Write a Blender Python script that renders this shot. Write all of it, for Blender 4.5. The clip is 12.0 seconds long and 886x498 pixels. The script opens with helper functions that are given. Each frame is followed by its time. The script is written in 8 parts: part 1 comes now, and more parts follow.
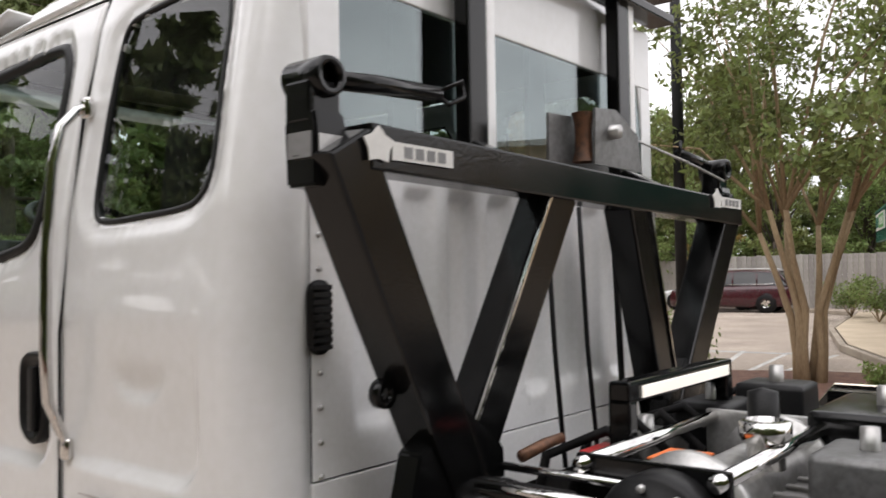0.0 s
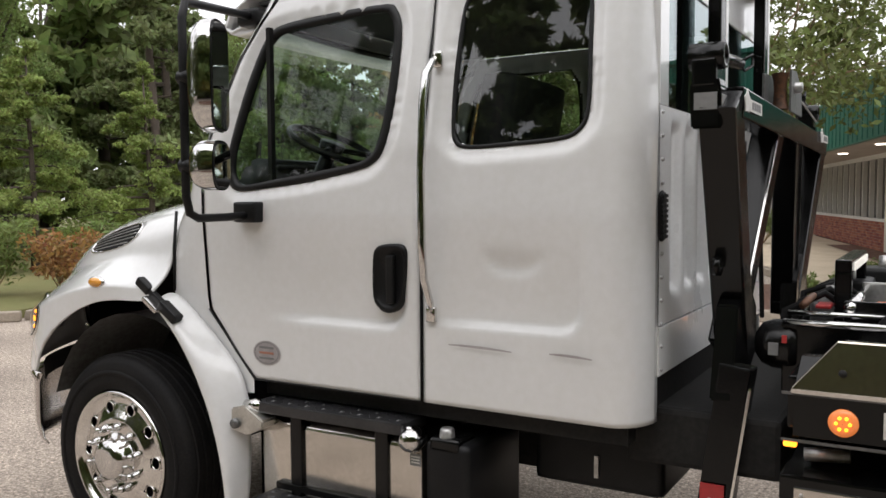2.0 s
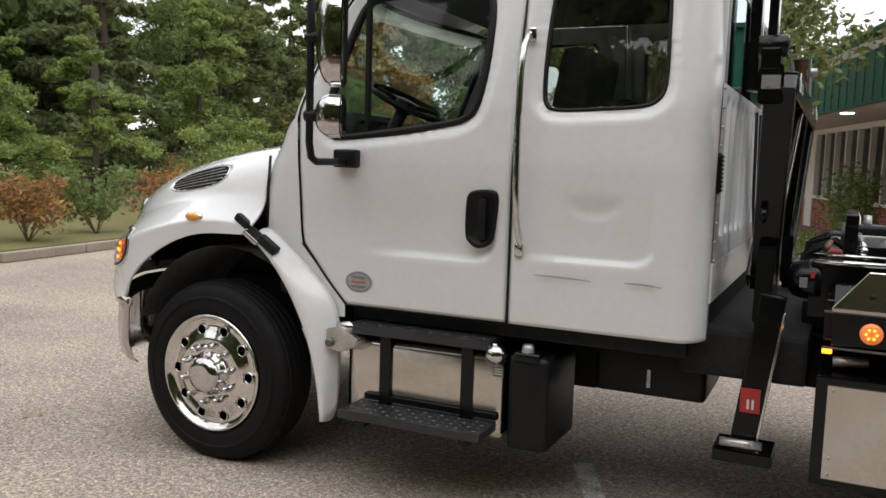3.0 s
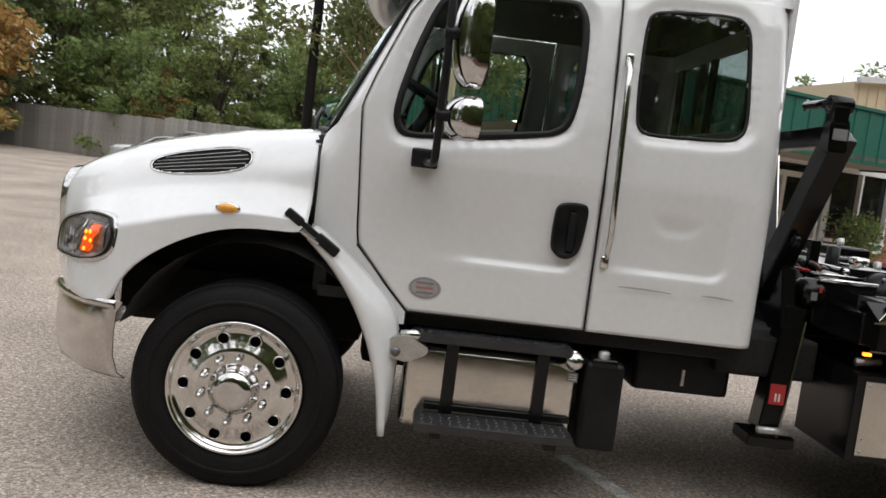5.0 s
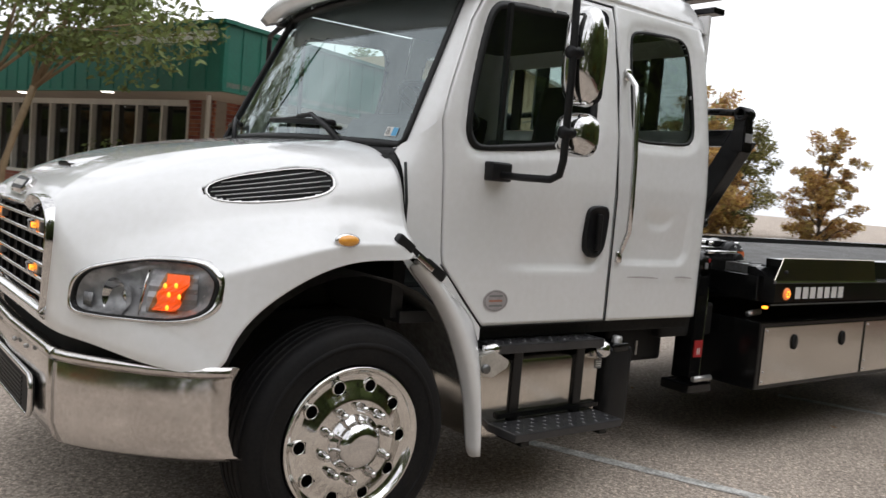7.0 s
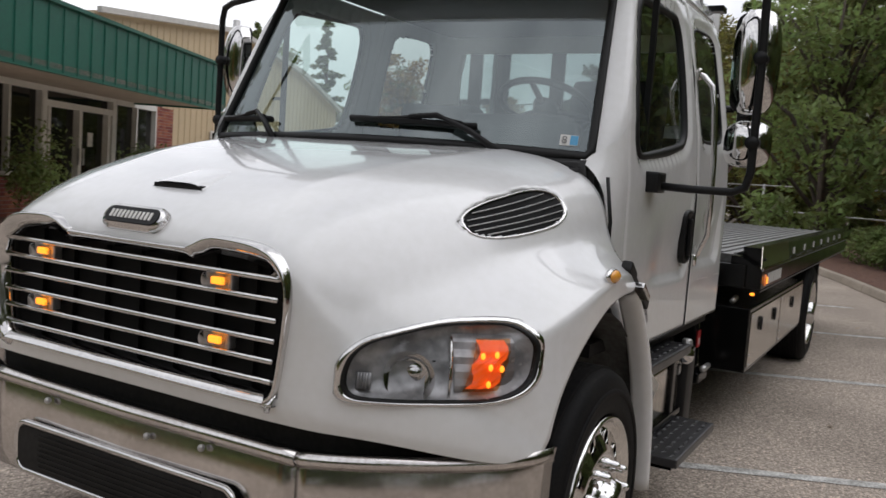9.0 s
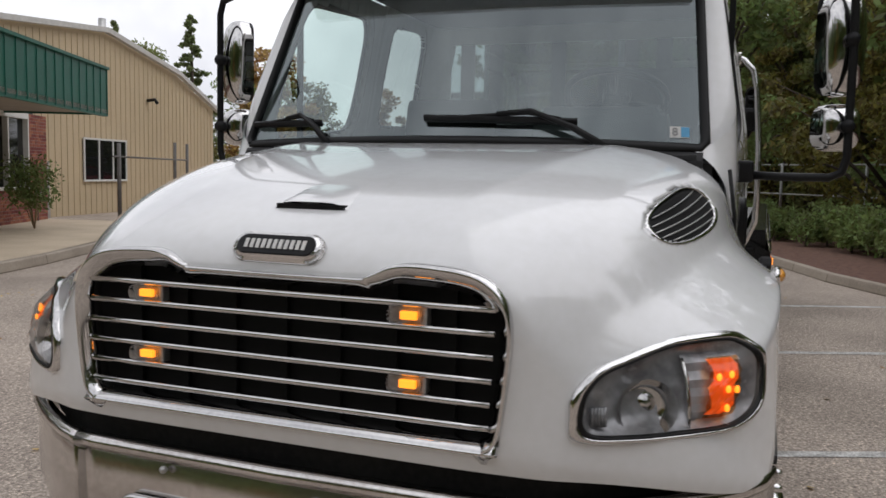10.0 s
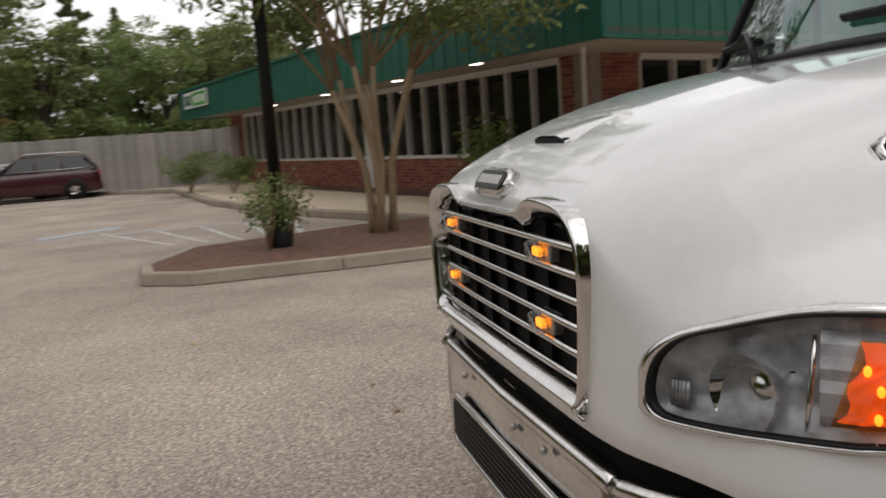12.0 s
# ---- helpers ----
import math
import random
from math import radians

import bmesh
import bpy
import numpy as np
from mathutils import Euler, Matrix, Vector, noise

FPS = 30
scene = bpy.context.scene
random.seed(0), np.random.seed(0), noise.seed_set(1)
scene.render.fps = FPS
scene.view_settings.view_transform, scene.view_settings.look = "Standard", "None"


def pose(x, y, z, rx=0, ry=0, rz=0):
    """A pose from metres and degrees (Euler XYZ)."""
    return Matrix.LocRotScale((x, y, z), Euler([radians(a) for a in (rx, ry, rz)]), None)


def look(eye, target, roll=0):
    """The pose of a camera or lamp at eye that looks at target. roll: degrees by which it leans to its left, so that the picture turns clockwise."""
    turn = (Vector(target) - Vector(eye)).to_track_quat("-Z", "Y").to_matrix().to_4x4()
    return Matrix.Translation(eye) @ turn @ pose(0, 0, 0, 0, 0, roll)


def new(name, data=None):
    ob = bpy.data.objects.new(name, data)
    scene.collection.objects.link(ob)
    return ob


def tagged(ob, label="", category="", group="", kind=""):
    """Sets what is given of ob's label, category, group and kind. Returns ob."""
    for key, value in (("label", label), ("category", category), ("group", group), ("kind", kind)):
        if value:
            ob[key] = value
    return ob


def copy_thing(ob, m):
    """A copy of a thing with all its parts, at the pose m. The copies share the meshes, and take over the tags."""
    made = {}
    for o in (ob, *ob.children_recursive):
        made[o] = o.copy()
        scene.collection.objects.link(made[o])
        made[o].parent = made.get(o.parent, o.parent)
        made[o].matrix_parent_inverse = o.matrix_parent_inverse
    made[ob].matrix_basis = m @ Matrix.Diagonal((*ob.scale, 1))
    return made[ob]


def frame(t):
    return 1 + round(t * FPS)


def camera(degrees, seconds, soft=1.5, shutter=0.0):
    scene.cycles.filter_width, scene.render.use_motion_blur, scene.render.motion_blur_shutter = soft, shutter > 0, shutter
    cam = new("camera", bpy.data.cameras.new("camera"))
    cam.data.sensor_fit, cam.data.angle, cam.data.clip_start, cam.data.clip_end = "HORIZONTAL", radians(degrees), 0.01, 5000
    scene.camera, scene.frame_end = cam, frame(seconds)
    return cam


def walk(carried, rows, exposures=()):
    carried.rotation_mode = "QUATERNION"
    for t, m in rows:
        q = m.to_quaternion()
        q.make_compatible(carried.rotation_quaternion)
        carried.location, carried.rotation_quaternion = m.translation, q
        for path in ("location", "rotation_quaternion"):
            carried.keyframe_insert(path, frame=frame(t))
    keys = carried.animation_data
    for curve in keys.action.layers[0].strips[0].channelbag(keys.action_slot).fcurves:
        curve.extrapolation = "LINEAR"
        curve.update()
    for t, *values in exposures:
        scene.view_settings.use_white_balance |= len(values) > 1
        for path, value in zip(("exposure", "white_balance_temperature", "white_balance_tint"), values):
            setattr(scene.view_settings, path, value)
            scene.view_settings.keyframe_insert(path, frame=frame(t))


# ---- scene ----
cam = camera(55.5, 12.0, 1.5, 0.2)
PATH = [
    (0, (3.789, -1.115, 1.634), (2.527, 0.435, 1.698), -0.9),
    (0.5, (3.655, -1.469, 1.596), (2.314, 0.015, 1.574), -0.2),
    (1, (3.448, -1.801, 1.617), (2.098, -0.326, 1.564), 0.1),
    (1.5, (3.34, -2.227, 1.602), (2.162, -0.615, 1.493), -0.2),
    (2, (3.177, -2.581, 1.61), (2.152, -0.868, 1.489), -0.4),
    (2.5, (3.055, -3.005, 1.584), (2.117, -1.247, 1.408), 0.5),
    (2.7, (2.998, -3.18, 1.576), (2.077, -1.418, 1.363), 0.8),
    (4.3, (1.514, -3.858, 1.471), (1.32, -1.868, 1.403), 5.7),
    (4.5, (1.287, -3.838, 1.483), (1.164, -1.843, 1.415), 6.1),
    (5, (0.651, -3.787, 1.525), (0.753, -1.799, 1.335), 7.0),
    (5.5, (0.046, -3.633, 1.507), (0.352, -1.668, 1.296), 7.8),
    (6, (-0.576, -3.528, 1.534), (-0.079, -1.603, 1.316), 7.4),
    (6.5, (-1.193, -3.244, 1.484), (-0.349, -1.442, 1.283), 5.8),
    (6.7, (-1.42, -3.096, 1.481), (-0.405, -1.382, 1.306), 5.4),
    (8.3, (-2.562, -1.607, 1.516), (-0.979, -0.403, 1.302), 4.3),
    (8.5, (-2.6, -1.429, 1.515), (-0.985, -0.269, 1.299), 4.3),
    (9, (-2.699, -0.991, 1.53), (-0.967, -0.007, 1.352), 4.2),
    (9.5, (-2.796, -0.482, 1.517), (-0.942, 0.253, 1.368), 3.4),
    (10, (-2.811, -0.101, 1.531), (-0.95, 0.609, 1.349), 1.2),
    (10.5, (-2.741, 0.017, 1.536), (-0.945, 0.866, 1.304), -0.8),
    (11, (-2.473, -0.249, 1.585), (-0.945, 1.023, 1.375), -2.2),
    (11.2, (-2.383, -0.4, 1.574), (-1.022, 1.051, 1.381), -2.1),
    (11.5, (-2.183, -0.706, 1.553), (-1.098, 0.963, 1.365), -2.7),
    (11.6, (-2.096, -0.821, 1.529), (-1.118, 0.913, 1.344), -2.5),
    (12, (-1.662, -1.096, 1.469), (-1.19, 0.829, 1.198), -3.9),
]
walk(cam, [(t, look(eye, target, roll)) for t, eye, target, roll in PATH],
     [(0, 0.82, 6400, 15), (1, 0.8, 6350, 13), (2.5, 0.6, 6330, 13), (5.5, 0.51, 6200, 12), (6.7, 0.5, 6180, 12), (8.5, 0.24, 6150, 13), (9.5, -0.07, 6150, 14), (10.4, -0.08, 6150, 14), (11, 0.22, 6300, 14), (12, -0.05, 6500, 13)])

# ---- world, sun, exposure ----
world = bpy.data.worlds.new("overcast_sky")
scene.world = world
world.use_nodes = True
wn, wl = world.node_tree.nodes, world.node_tree.links
wn.clear()
sky = wn.new("ShaderNodeTexSky")
sky.sky_type, sky.sun_disc = "NISHITA", False
sky.sun_elevation, sky.sun_rotation = radians(58), radians(149)
grey = wn.new("ShaderNodeHueSaturation")
grey.inputs["Saturation"].default_value = 0.12
cloud = wn.new("ShaderNodeMix")
cloud.data_type, cloud.inputs[0].default_value = "RGBA", 0.65
cloud.inputs[7].default_value = (11.5, 11.35, 11.0, 1)
wback, wout = wn.new("ShaderNodeBackground"), wn.new("ShaderNodeOutputWorld")
wback.inputs["Strength"].default_value = 0.105
wl.new(sky.outputs[0], grey.inputs["Color"])
wl.new(grey.outputs[0], cloud.inputs[6])
wtex, wnoise, wramp = wn.new("ShaderNodeTexCoord"), wn.new("ShaderNodeTexNoise"), wn.new("ShaderNodeValToRGB")
wnoise.inputs["Scale"].default_value, wnoise.inputs["Detail"].default_value = 4.5, 7
wramp.color_ramp.elements[0].position, wramp.color_ramp.elements[0].color = 0.36, (0.8, 0.81, 0.83, 1)
wramp.color_ramp.elements[1].position, wramp.color_ramp.elements[1].color = 0.66, (1.3, 1.3, 1.29, 1)
wmul = wn.new("ShaderNodeMix")
wmul.data_type, wmul.blend_type, wmul.inputs[0].default_value = "RGBA", "MULTIPLY", 1.0
wl.new(wtex.outputs["Generated"], wnoise.inputs["Vector"])
wl.new(wnoise.outputs[0], wramp.inputs[0])
wl.new(cloud.outputs[2], wmul.inputs[6])
wl.new(wramp.outputs[0], wmul.inputs[7])
wl.new(wmul.outputs[2], wback.inputs["Color"])
wl.new(wback.outputs[0], wout.inputs[0])
sun = new("sun", bpy.data.lights.new("sun", "SUN"))
sun.data.energy, sun.data.angle, sun.data.color = 0.9, radians(75), (1, 0.97, 0.93)
sun.matrix_basis = look((6, -10, 20), (0, 0, 0))

YC = 1.04   # the truck's middle line
rnd = random.Random(4)


# ---- materials ----
def mat(name, color, rough=0.5, metal=0.0, second=None, scale=6.0, fine=60.0, bump=0.0, coat=0.0, amount=0.5, island=0.0, obj=0.0,
        spec=0.5, vary_rough=0.1, stretch=None, contrast=0.5, through_light=0.0):
    """A node material: two scales of noise between two colours, roughness that varies, fine relief."""
    m = bpy.data.materials.new(name)
    m.use_nodes = True
    n, l = m.node_tree.nodes, m.node_tree.links
    p = n["Principled BSDF"]
    p.inputs["Metallic"].default_value = metal
    p.inputs["Specular IOR Level"].default_value = spec
    p.inputs["Coat Weight"].default_value = coat
    p.inputs["Coat Roughness"].default_value = 0.04
    co = n.new("ShaderNodeTexCoord")
    src = co.outputs["Object"]
    if stretch:
        mp = n.new("ShaderNodeMapping")
        mp.inputs["Scale"].default_value = stretch
        l.new(src, mp.inputs[0])
        src = mp.outputs[0]
    big, small = n.new("ShaderNodeTexNoise"), n.new("ShaderNodeTexNoise")
    big.inputs["Scale"].default_value, big.inputs["Detail"].default_value = scale, 5
    small.inputs["Scale"].default_value, small.inputs["Detail"].default_value = fine, 3
    l.new(src, big.inputs["Vector"])
    l.new(src, small.inputs["Vector"])
    add = n.new("ShaderNodeMath")
    add.operation = "ADD"
    l.new(big.outputs[0], add.inputs[0])
    l.new(small.outputs[0], add.inputs[1])
    ramp = n.new("ShaderNodeMapRange")
    ramp.inputs[1].default_value, ramp.inputs[2].default_value = 1 - contrast / 2, 1 + contrast / 2
    ramp.inputs[4].default_value = amount * 2
    l.new(add.outputs[0], ramp.inputs[0])
    mix = n.new("ShaderNodeMix")
    mix.data_type = "RGBA"
    mix.inputs[6].default_value = (*color, 1)
    mix.inputs[7].default_value = (*(second or [c * 0.8 for c in color]), 1)
    l.new(ramp.outputs[0], mix.inputs[0])
    out = mix.outputs[2]
    if island or obj:
        if island:
            g = n.new("ShaderNodeNewGeometry")
            r = g.outputs["Random Per Island"]
        else:
            g = n.new("ShaderNodeObjectInfo")
            r = g.outputs["Random"]
        hs = n.new("ShaderNodeHueSaturation")
        mr = n.new("ShaderNodeMapRange")
        mr.inputs[3].default_value, mr.inputs[4].default_value = 1 - (island or obj), 1 + (island or obj)
        l.new(r, mr.inputs[0])
        l.new(mr.outputs[0], hs.inputs["Value"])
        mh = n.new("ShaderNodeMapRange")
        mh.inputs[3].default_value, mh.inputs[4].default_value = 0.5 - 0.05 * (island or obj), 0.5 + 0.05 * (island or obj)
        l.new(r, mh.inputs[0])
        l.new(mh.outputs[0], hs.inputs["Hue"])
        l.new(out, hs.inputs["Color"])
        out = hs.outputs[0]
    l.new(out, p.inputs["Base Color"])
    rr = n.new("ShaderNodeMapRange")
    rr.inputs[3].default_value, rr.inputs[4].default_value = max(0.0, rough - vary_rough / 2), min(1.0, rough + vary_rough / 2)
    l.new(big.outputs[0], rr.inputs[0])
    l.new(rr.outputs[0], p.inputs["Roughness"])
    if through_light:
        tr, ms = n.new("ShaderNodeBsdfTranslucent"), n.new("ShaderNodeMixShader")
        ms.inputs[0].default_value = through_light
        l.new(out, tr.inputs["Color"])
        l.new(p.outputs[0], ms.inputs[1])
        l.new(tr.outputs[0], ms.inputs[2])
        l.new(ms.outputs[0], n["Material Output"].inputs[0])
    if bump:
        b = n.new("ShaderNodeBump")
        b.inputs["Strength"].default_value, b.inputs["Distance"].default_value = 0.6, bump
        l.new(small.outputs[0], b.inputs["Height"])
        l.new(b.outputs[0], p.inputs["Normal"])
    return m


def aggregate(name):
    """Worn asphalt: stones in a dark binder, each its own grey or tan, over faint wide stains."""
    m = bpy.data.materials.new(name)
    m.use_nodes = True
    n, l = m.node_tree.nodes, m.node_tree.links
    p = n["Principled BSDF"]
    co = n.new("ShaderNodeTexCoord")
    stones = n.new("ShaderNodeTexVoronoi")
    stones.inputs["Scale"].default_value = 110
    grit, stain = n.new("ShaderNodeTexNoise"), n.new("ShaderNodeTexNoise")
    grit.inputs["Scale"].default_value, grit.inputs["Detail"].default_value = 38, 6
    stain.inputs["Scale"].default_value, stain.inputs["Detail"].default_value = 0.6, 7
    for q in (stones, grit, stain):
        l.new(co.outputs["Object"], q.inputs["Vector"])
    split = n.new("ShaderNodeSeparateColor")
    l.new(stones.outputs["Color"], split.inputs[0])
    ramp = n.new("ShaderNodeValToRGB")
    e = ramp.color_ramp.elements
    e[0].position, e[0].color = 0.0, (0.22, 0.185, 0.158, 1)
    e[1].position, e[1].color = 1.0, (0.72, 0.61, 0.5, 1)
    for at, c in ((0.35, (0.32, 0.272, 0.228, 1)), (0.75, (0.44, 0.375, 0.315, 1)), (0.92, (0.53, 0.45, 0.375, 1))):
        e.new(at).color = c
    l.new(split.outputs[0], ramp.inputs[0])
    def tone(src, lo, hi, a, b):
        r = n.new("ShaderNodeMapRange")
        r.inputs[1].default_value, r.inputs[2].default_value, r.inputs[3].default_value, r.inputs[4].default_value = lo, hi, a, b
        l.new(src, r.inputs[0])
        return r.outputs[0]
    mul = n.new("ShaderNodeMath")
    mul.operation = "MULTIPLY"
    l.new(tone(grit.outputs[0], 0.35, 0.62, 0.74, 1.22), mul.inputs[0])
    l.new(tone(stain.outputs[0], 0.35, 0.65, 0.82, 1.12), mul.inputs[1])
    scale = n.new("ShaderNodeVectorMath")
    scale.operation = "SCALE"
    l.new(ramp.outputs[0], scale.inputs[0])
    l.new(mul.outputs[0], scale.inputs["Scale"])
    l.new(scale.outputs[0], p.inputs["Base Color"])
    p.inputs["Roughness"].default_value = 0.9
    p.inputs["Specular IOR Level"].default_value = 0.15
    b = n.new("ShaderNodeBump")
    b.inputs["Strength"].default_value, b.inputs["Distance"].default_value = 0.7, 0.006
    l.new(split.outputs[1], b.inputs["Height"])
    l.new(b.outputs[0], p.inputs["Normal"])
    return m


def glass(name, tint, rough=0.0, ior=1.6, gloss=(1, 1, 1)):
    """Thin glass: it lets the view through, tinted, and mirrors by its Fresnel gloss."""
    m = bpy.data.materials.new(name)
    m.use_nodes = True
    n, l = m.node_tree.nodes, m.node_tree.links
    n.clear()
    o, mix = n.new("ShaderNodeOutputMaterial"), n.new("ShaderNodeMixShader")
    t, g, f = n.new("ShaderNodeBsdfTransparent"), n.new("ShaderNodeBsdfGlossy"), n.new("ShaderNodeLayerWeight")
    p, k = n.new("ShaderNodeMath"), n.new("ShaderNodeMath")
    head_on = ((ior - 1) / (ior + 1)) ** 2
    f.inputs["Blend"].default_value = 0.5
    p.operation, k.operation = "POWER", "MULTIPLY_ADD"
    p.inputs[1].default_value, k.inputs[1].default_value, k.inputs[2].default_value = 5.0, 1 - head_on, head_on
    l.new(f.outputs["Facing"], p.inputs[0])
    l.new(p.outputs[0], k.inputs[0])
    t.inputs["Color"].default_value = (*tint, 1)
    g.inputs["Roughness"].default_value = rough
    g.inputs["Color"].default_value = (*gloss, 1)
    l.new(k.outputs[0], mix.inputs[0])
    l.new(t.outputs[0], mix.inputs[1])
    l.new(g.outputs[0], mix.inputs[2])
    l.new(mix.outputs[0], o.inputs[0])
    return m


def glow(name, color, strength, base=(0.8, 0.4, 0.05)):
    m = bpy.data.materials.new(name)
    m.use_nodes = True
    p = m.node_tree.nodes["Principled BSDF"]
    p.inputs["Base Color"].default_value = (*base, 1)
    p.inputs["Emission Color"].default_value = (*color, 1)
    p.inputs["Emission Strength"].default_value = strength
    p.inputs["Roughness"].default_value = 0.2
    return m


WHITE = mat("white_paint", (0.76, 0.76, 0.76), 0.25, coat=1.0, second=(0.72, 0.72, 0.71), scale=2, fine=30, vary_rough=0.08)
CHROME = mat("chrome", (0.7, 0.69, 0.68), 0.06, 1.0, second=(0.6, 0.59, 0.58), scale=5, fine=90, vary_rough=0.06)
BUMPERCHROME = mat("dulled_bumper_chrome", (0.7, 0.68, 0.66), 0.17, 1.0, second=(0.54, 0.51, 0.49), scale=4, fine=70, vary_rough=0.14)
ALLOY = mat("polished_aluminium", (0.8, 0.79, 0.77), 0.1, 1.0, second=(0.62, 0.6, 0.57), scale=9, fine=120, vary_rough=0.14)
STAINLESS = mat("stainless_plate", (0.68, 0.65, 0.6), 0.16, 1.0, second=(0.56, 0.53, 0.49), scale=3, fine=80, vary_rough=0.12)
ALUPANEL = mat("pale_satin_panel", (0.86, 0.86, 0.86), 0.3, 0.0, second=(0.8, 0.8, 0.79), scale=4, fine=60, vary_rough=0.15, coat=0.3)
BLACK = mat("black_gloss_coat", (0.003, 0.0032, 0.0036), 0.16, spec=0.3, second=(0.006, 0.0058, 0.0056), scale=5, fine=120, bump=0.0006, vary_rough=0.2)
PLASTIC = mat("black_plastic", (0.006, 0.006, 0.007), 0.42, spec=0.22, second=(0.014, 0.014, 0.014), scale=8, fine=200, bump=0.0005)
DARK = mat("dark_chassis", (0.007, 0.007, 0.007), 0.7, spec=0.3, second=(0.018, 0.017, 0.016), scale=4, fine=50, bump=0.001)
RUBBER = mat("tyre_rubber", (0.006, 0.006, 0.0068), 0.65, spec=0.16, second=(0.013, 0.012, 0.0115), scale=6, fine=90, bump=0.001)
GASKET = mat("window_gasket", (0.006, 0.006, 0.006), 0.5, spec=0.3)
VOID = mat("black_grille_mesh", (0.004, 0.004, 0.004), 0.7, spec=0.2)
GREYLINER = mat("grey_wheel_liner", (0.13, 0.13, 0.125), 0.7, second=(0.07, 0.066, 0.062), scale=5, fine=40, bump=0.001)
SEATCLOTH = mat("dark_seat_cloth", (0.022, 0.022, 0.023), 0.9, second=(0.032, 0.032, 0.031), scale=8, fine=40)
DASH = mat("dark_dash", (0.018, 0.018, 0.019), 0.6, second=(0.026, 0.026, 0.026), scale=8, fine=160, bump=0.0005)
CABGLASS = glass("cab_glass", (0.82, 0.9, 0.86), 0.0, 1.42)
SCREENGLASS = glass("windscreen_glass", (0.7, 0.8, 0.78), 0.0, 2.45, (0.88, 0.98, 1.0))
REARGLASS = glass("rear_cab_glass", (0.58, 0.64, 0.63), 0.0, 2.1, (0.9, 0.98, 1.0))
DARKGLASS = glass("tinted_cab_glass", (0.52, 0.56, 0.54), 0.0, 1.75)
LENS = glass("clear_lens", (0.88, 0.88, 0.88), 0.3, 1.2, (0.8, 0.8, 0.8))
AMBER = mat("amber_lens", (0.75, 0.3, 0.03), 0.2, coat=0.5, second=(0.85, 0.4, 0.06))
AMBERLIT = glow("amber_light_on", (1.0, 0.27, 0.012), 2.2)
ORANGELENS = glow("orange_turn_lens", (1.0, 0.22, 0.03), 0.22, (0.8, 0.28, 0.1))
TURNLIT = glow("orange_turn_glow", (1.0, 0.25, 0.06), 0.36, (0.8, 0.3, 0.12))
TURNGLASS = glass("orange_clear_lens", (1.0, 0.5, 0.2), 0.0, 1.4)
ASPHALT = aggregate("worn_asphalt")
WALKCONCRETE = mat("walk_concrete", (0.56, 0.465, 0.34), 0.9, second=(0.44, 0.36, 0.26), scale=1.2, fine=40, bump=0.003)
CONCRETE = mat("kerb_concrete", (0.38, 0.325, 0.26), 0.9, second=(0.26, 0.22, 0.175), scale=1.2, fine=40, bump=0.004)
MULCH = mat("pine_bark_mulch", (0.20, 0.105, 0.072), 0.95, second=(0.085, 0.045, 0.034), scale=9, fine=60, bump=0.03)
GRASS = mat("lawn", (0.14, 0.15, 0.05), 0.95, second=(0.2, 0.17, 0.07), scale=0.7, fine=45, bump=0.03)
LINEPAINT = mat("worn_white_line", (0.74, 0.73, 0.7), 0.85, second=(0.3, 0.29, 0.27), scale=9, fine=70, amount=0.6)
BLUEPAINT = mat("worn_blue_line", (0.5, 0.6, 0.66), 0.85, second=(0.25, 0.27, 0.28), scale=9, fine=70, amount=0.6)
GREENMETAL = mat("green_metal_fascia", (0.012, 0.115, 0.078), 0.42, second=(0.01, 0.09, 0.062), scale=1.5, fine=20)
BRICK = mat("red_brick", (0.33, 0.11, 0.075), 0.9, second=(0.2, 0.07, 0.052), scale=6, fine=60, bump=0.003, obj=0.35)
BRICKS = mat("red_brick_course", (0.33, 0.11, 0.075), 0.9, second=(0.2, 0.07, 0.052), scale=6, fine=60, bump=0.003, island=0.35)
MORTAR = mat("mortar", (0.33, 0.29, 0.25), 0.95, second=(0.25, 0.22, 0.19), scale=5, fine=60, bump=0.002)
FRAMEWHITE = mat("light_window_frame", (0.74, 0.73, 0.7), 0.5, second=(0.64, 0.63, 0.6))
SOFFIT = mat("soffit", (0.4, 0.35, 0.3), 0.8, second=(0.33, 0.29, 0.25), scale=2)
BEIGE = mat("beige_metal_siding", (0.6, 0.475, 0.31), 0.55, second=(0.54, 0.43, 0.28), scale=0.6, fine=20)
ROOFTRIM = mat("roof_trim", (0.62, 0.6, 0.56), 0.5)
SHOPGLASS = mat("dark_shop_glass", (0.006, 0.007, 0.007), 0.04, second=(0.012, 0.013, 0.013), spec=0.5, vary_rough=0.02)
BARK = mat("smooth_bark", (0.36, 0.265, 0.16), 0.85, second=(0.24, 0.17, 0.1), scale=5, fine=50, bump=0.006, stretch=(1, 1, 0.25))
PINEBARK = mat("pine_bark", (0.11, 0.085, 0.065), 0.95, second=(0.06, 0.048, 0.04), scale=6, fine=40, bump=0.02, stretch=(1, 1, 0.3))
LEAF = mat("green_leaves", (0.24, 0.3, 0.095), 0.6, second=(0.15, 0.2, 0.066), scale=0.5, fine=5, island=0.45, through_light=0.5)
# LEAF again in a brighter tone: the sunlight is put into the colour
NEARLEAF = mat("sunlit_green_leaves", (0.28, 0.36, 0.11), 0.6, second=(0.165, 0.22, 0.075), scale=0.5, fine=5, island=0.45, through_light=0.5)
PALELEAF = mat("pale_green_leaves", (0.36, 0.43, 0.13), 0.6, second=(0.22, 0.28, 0.085), scale=0.5, fine=5, island=0.45, through_light=0.5)
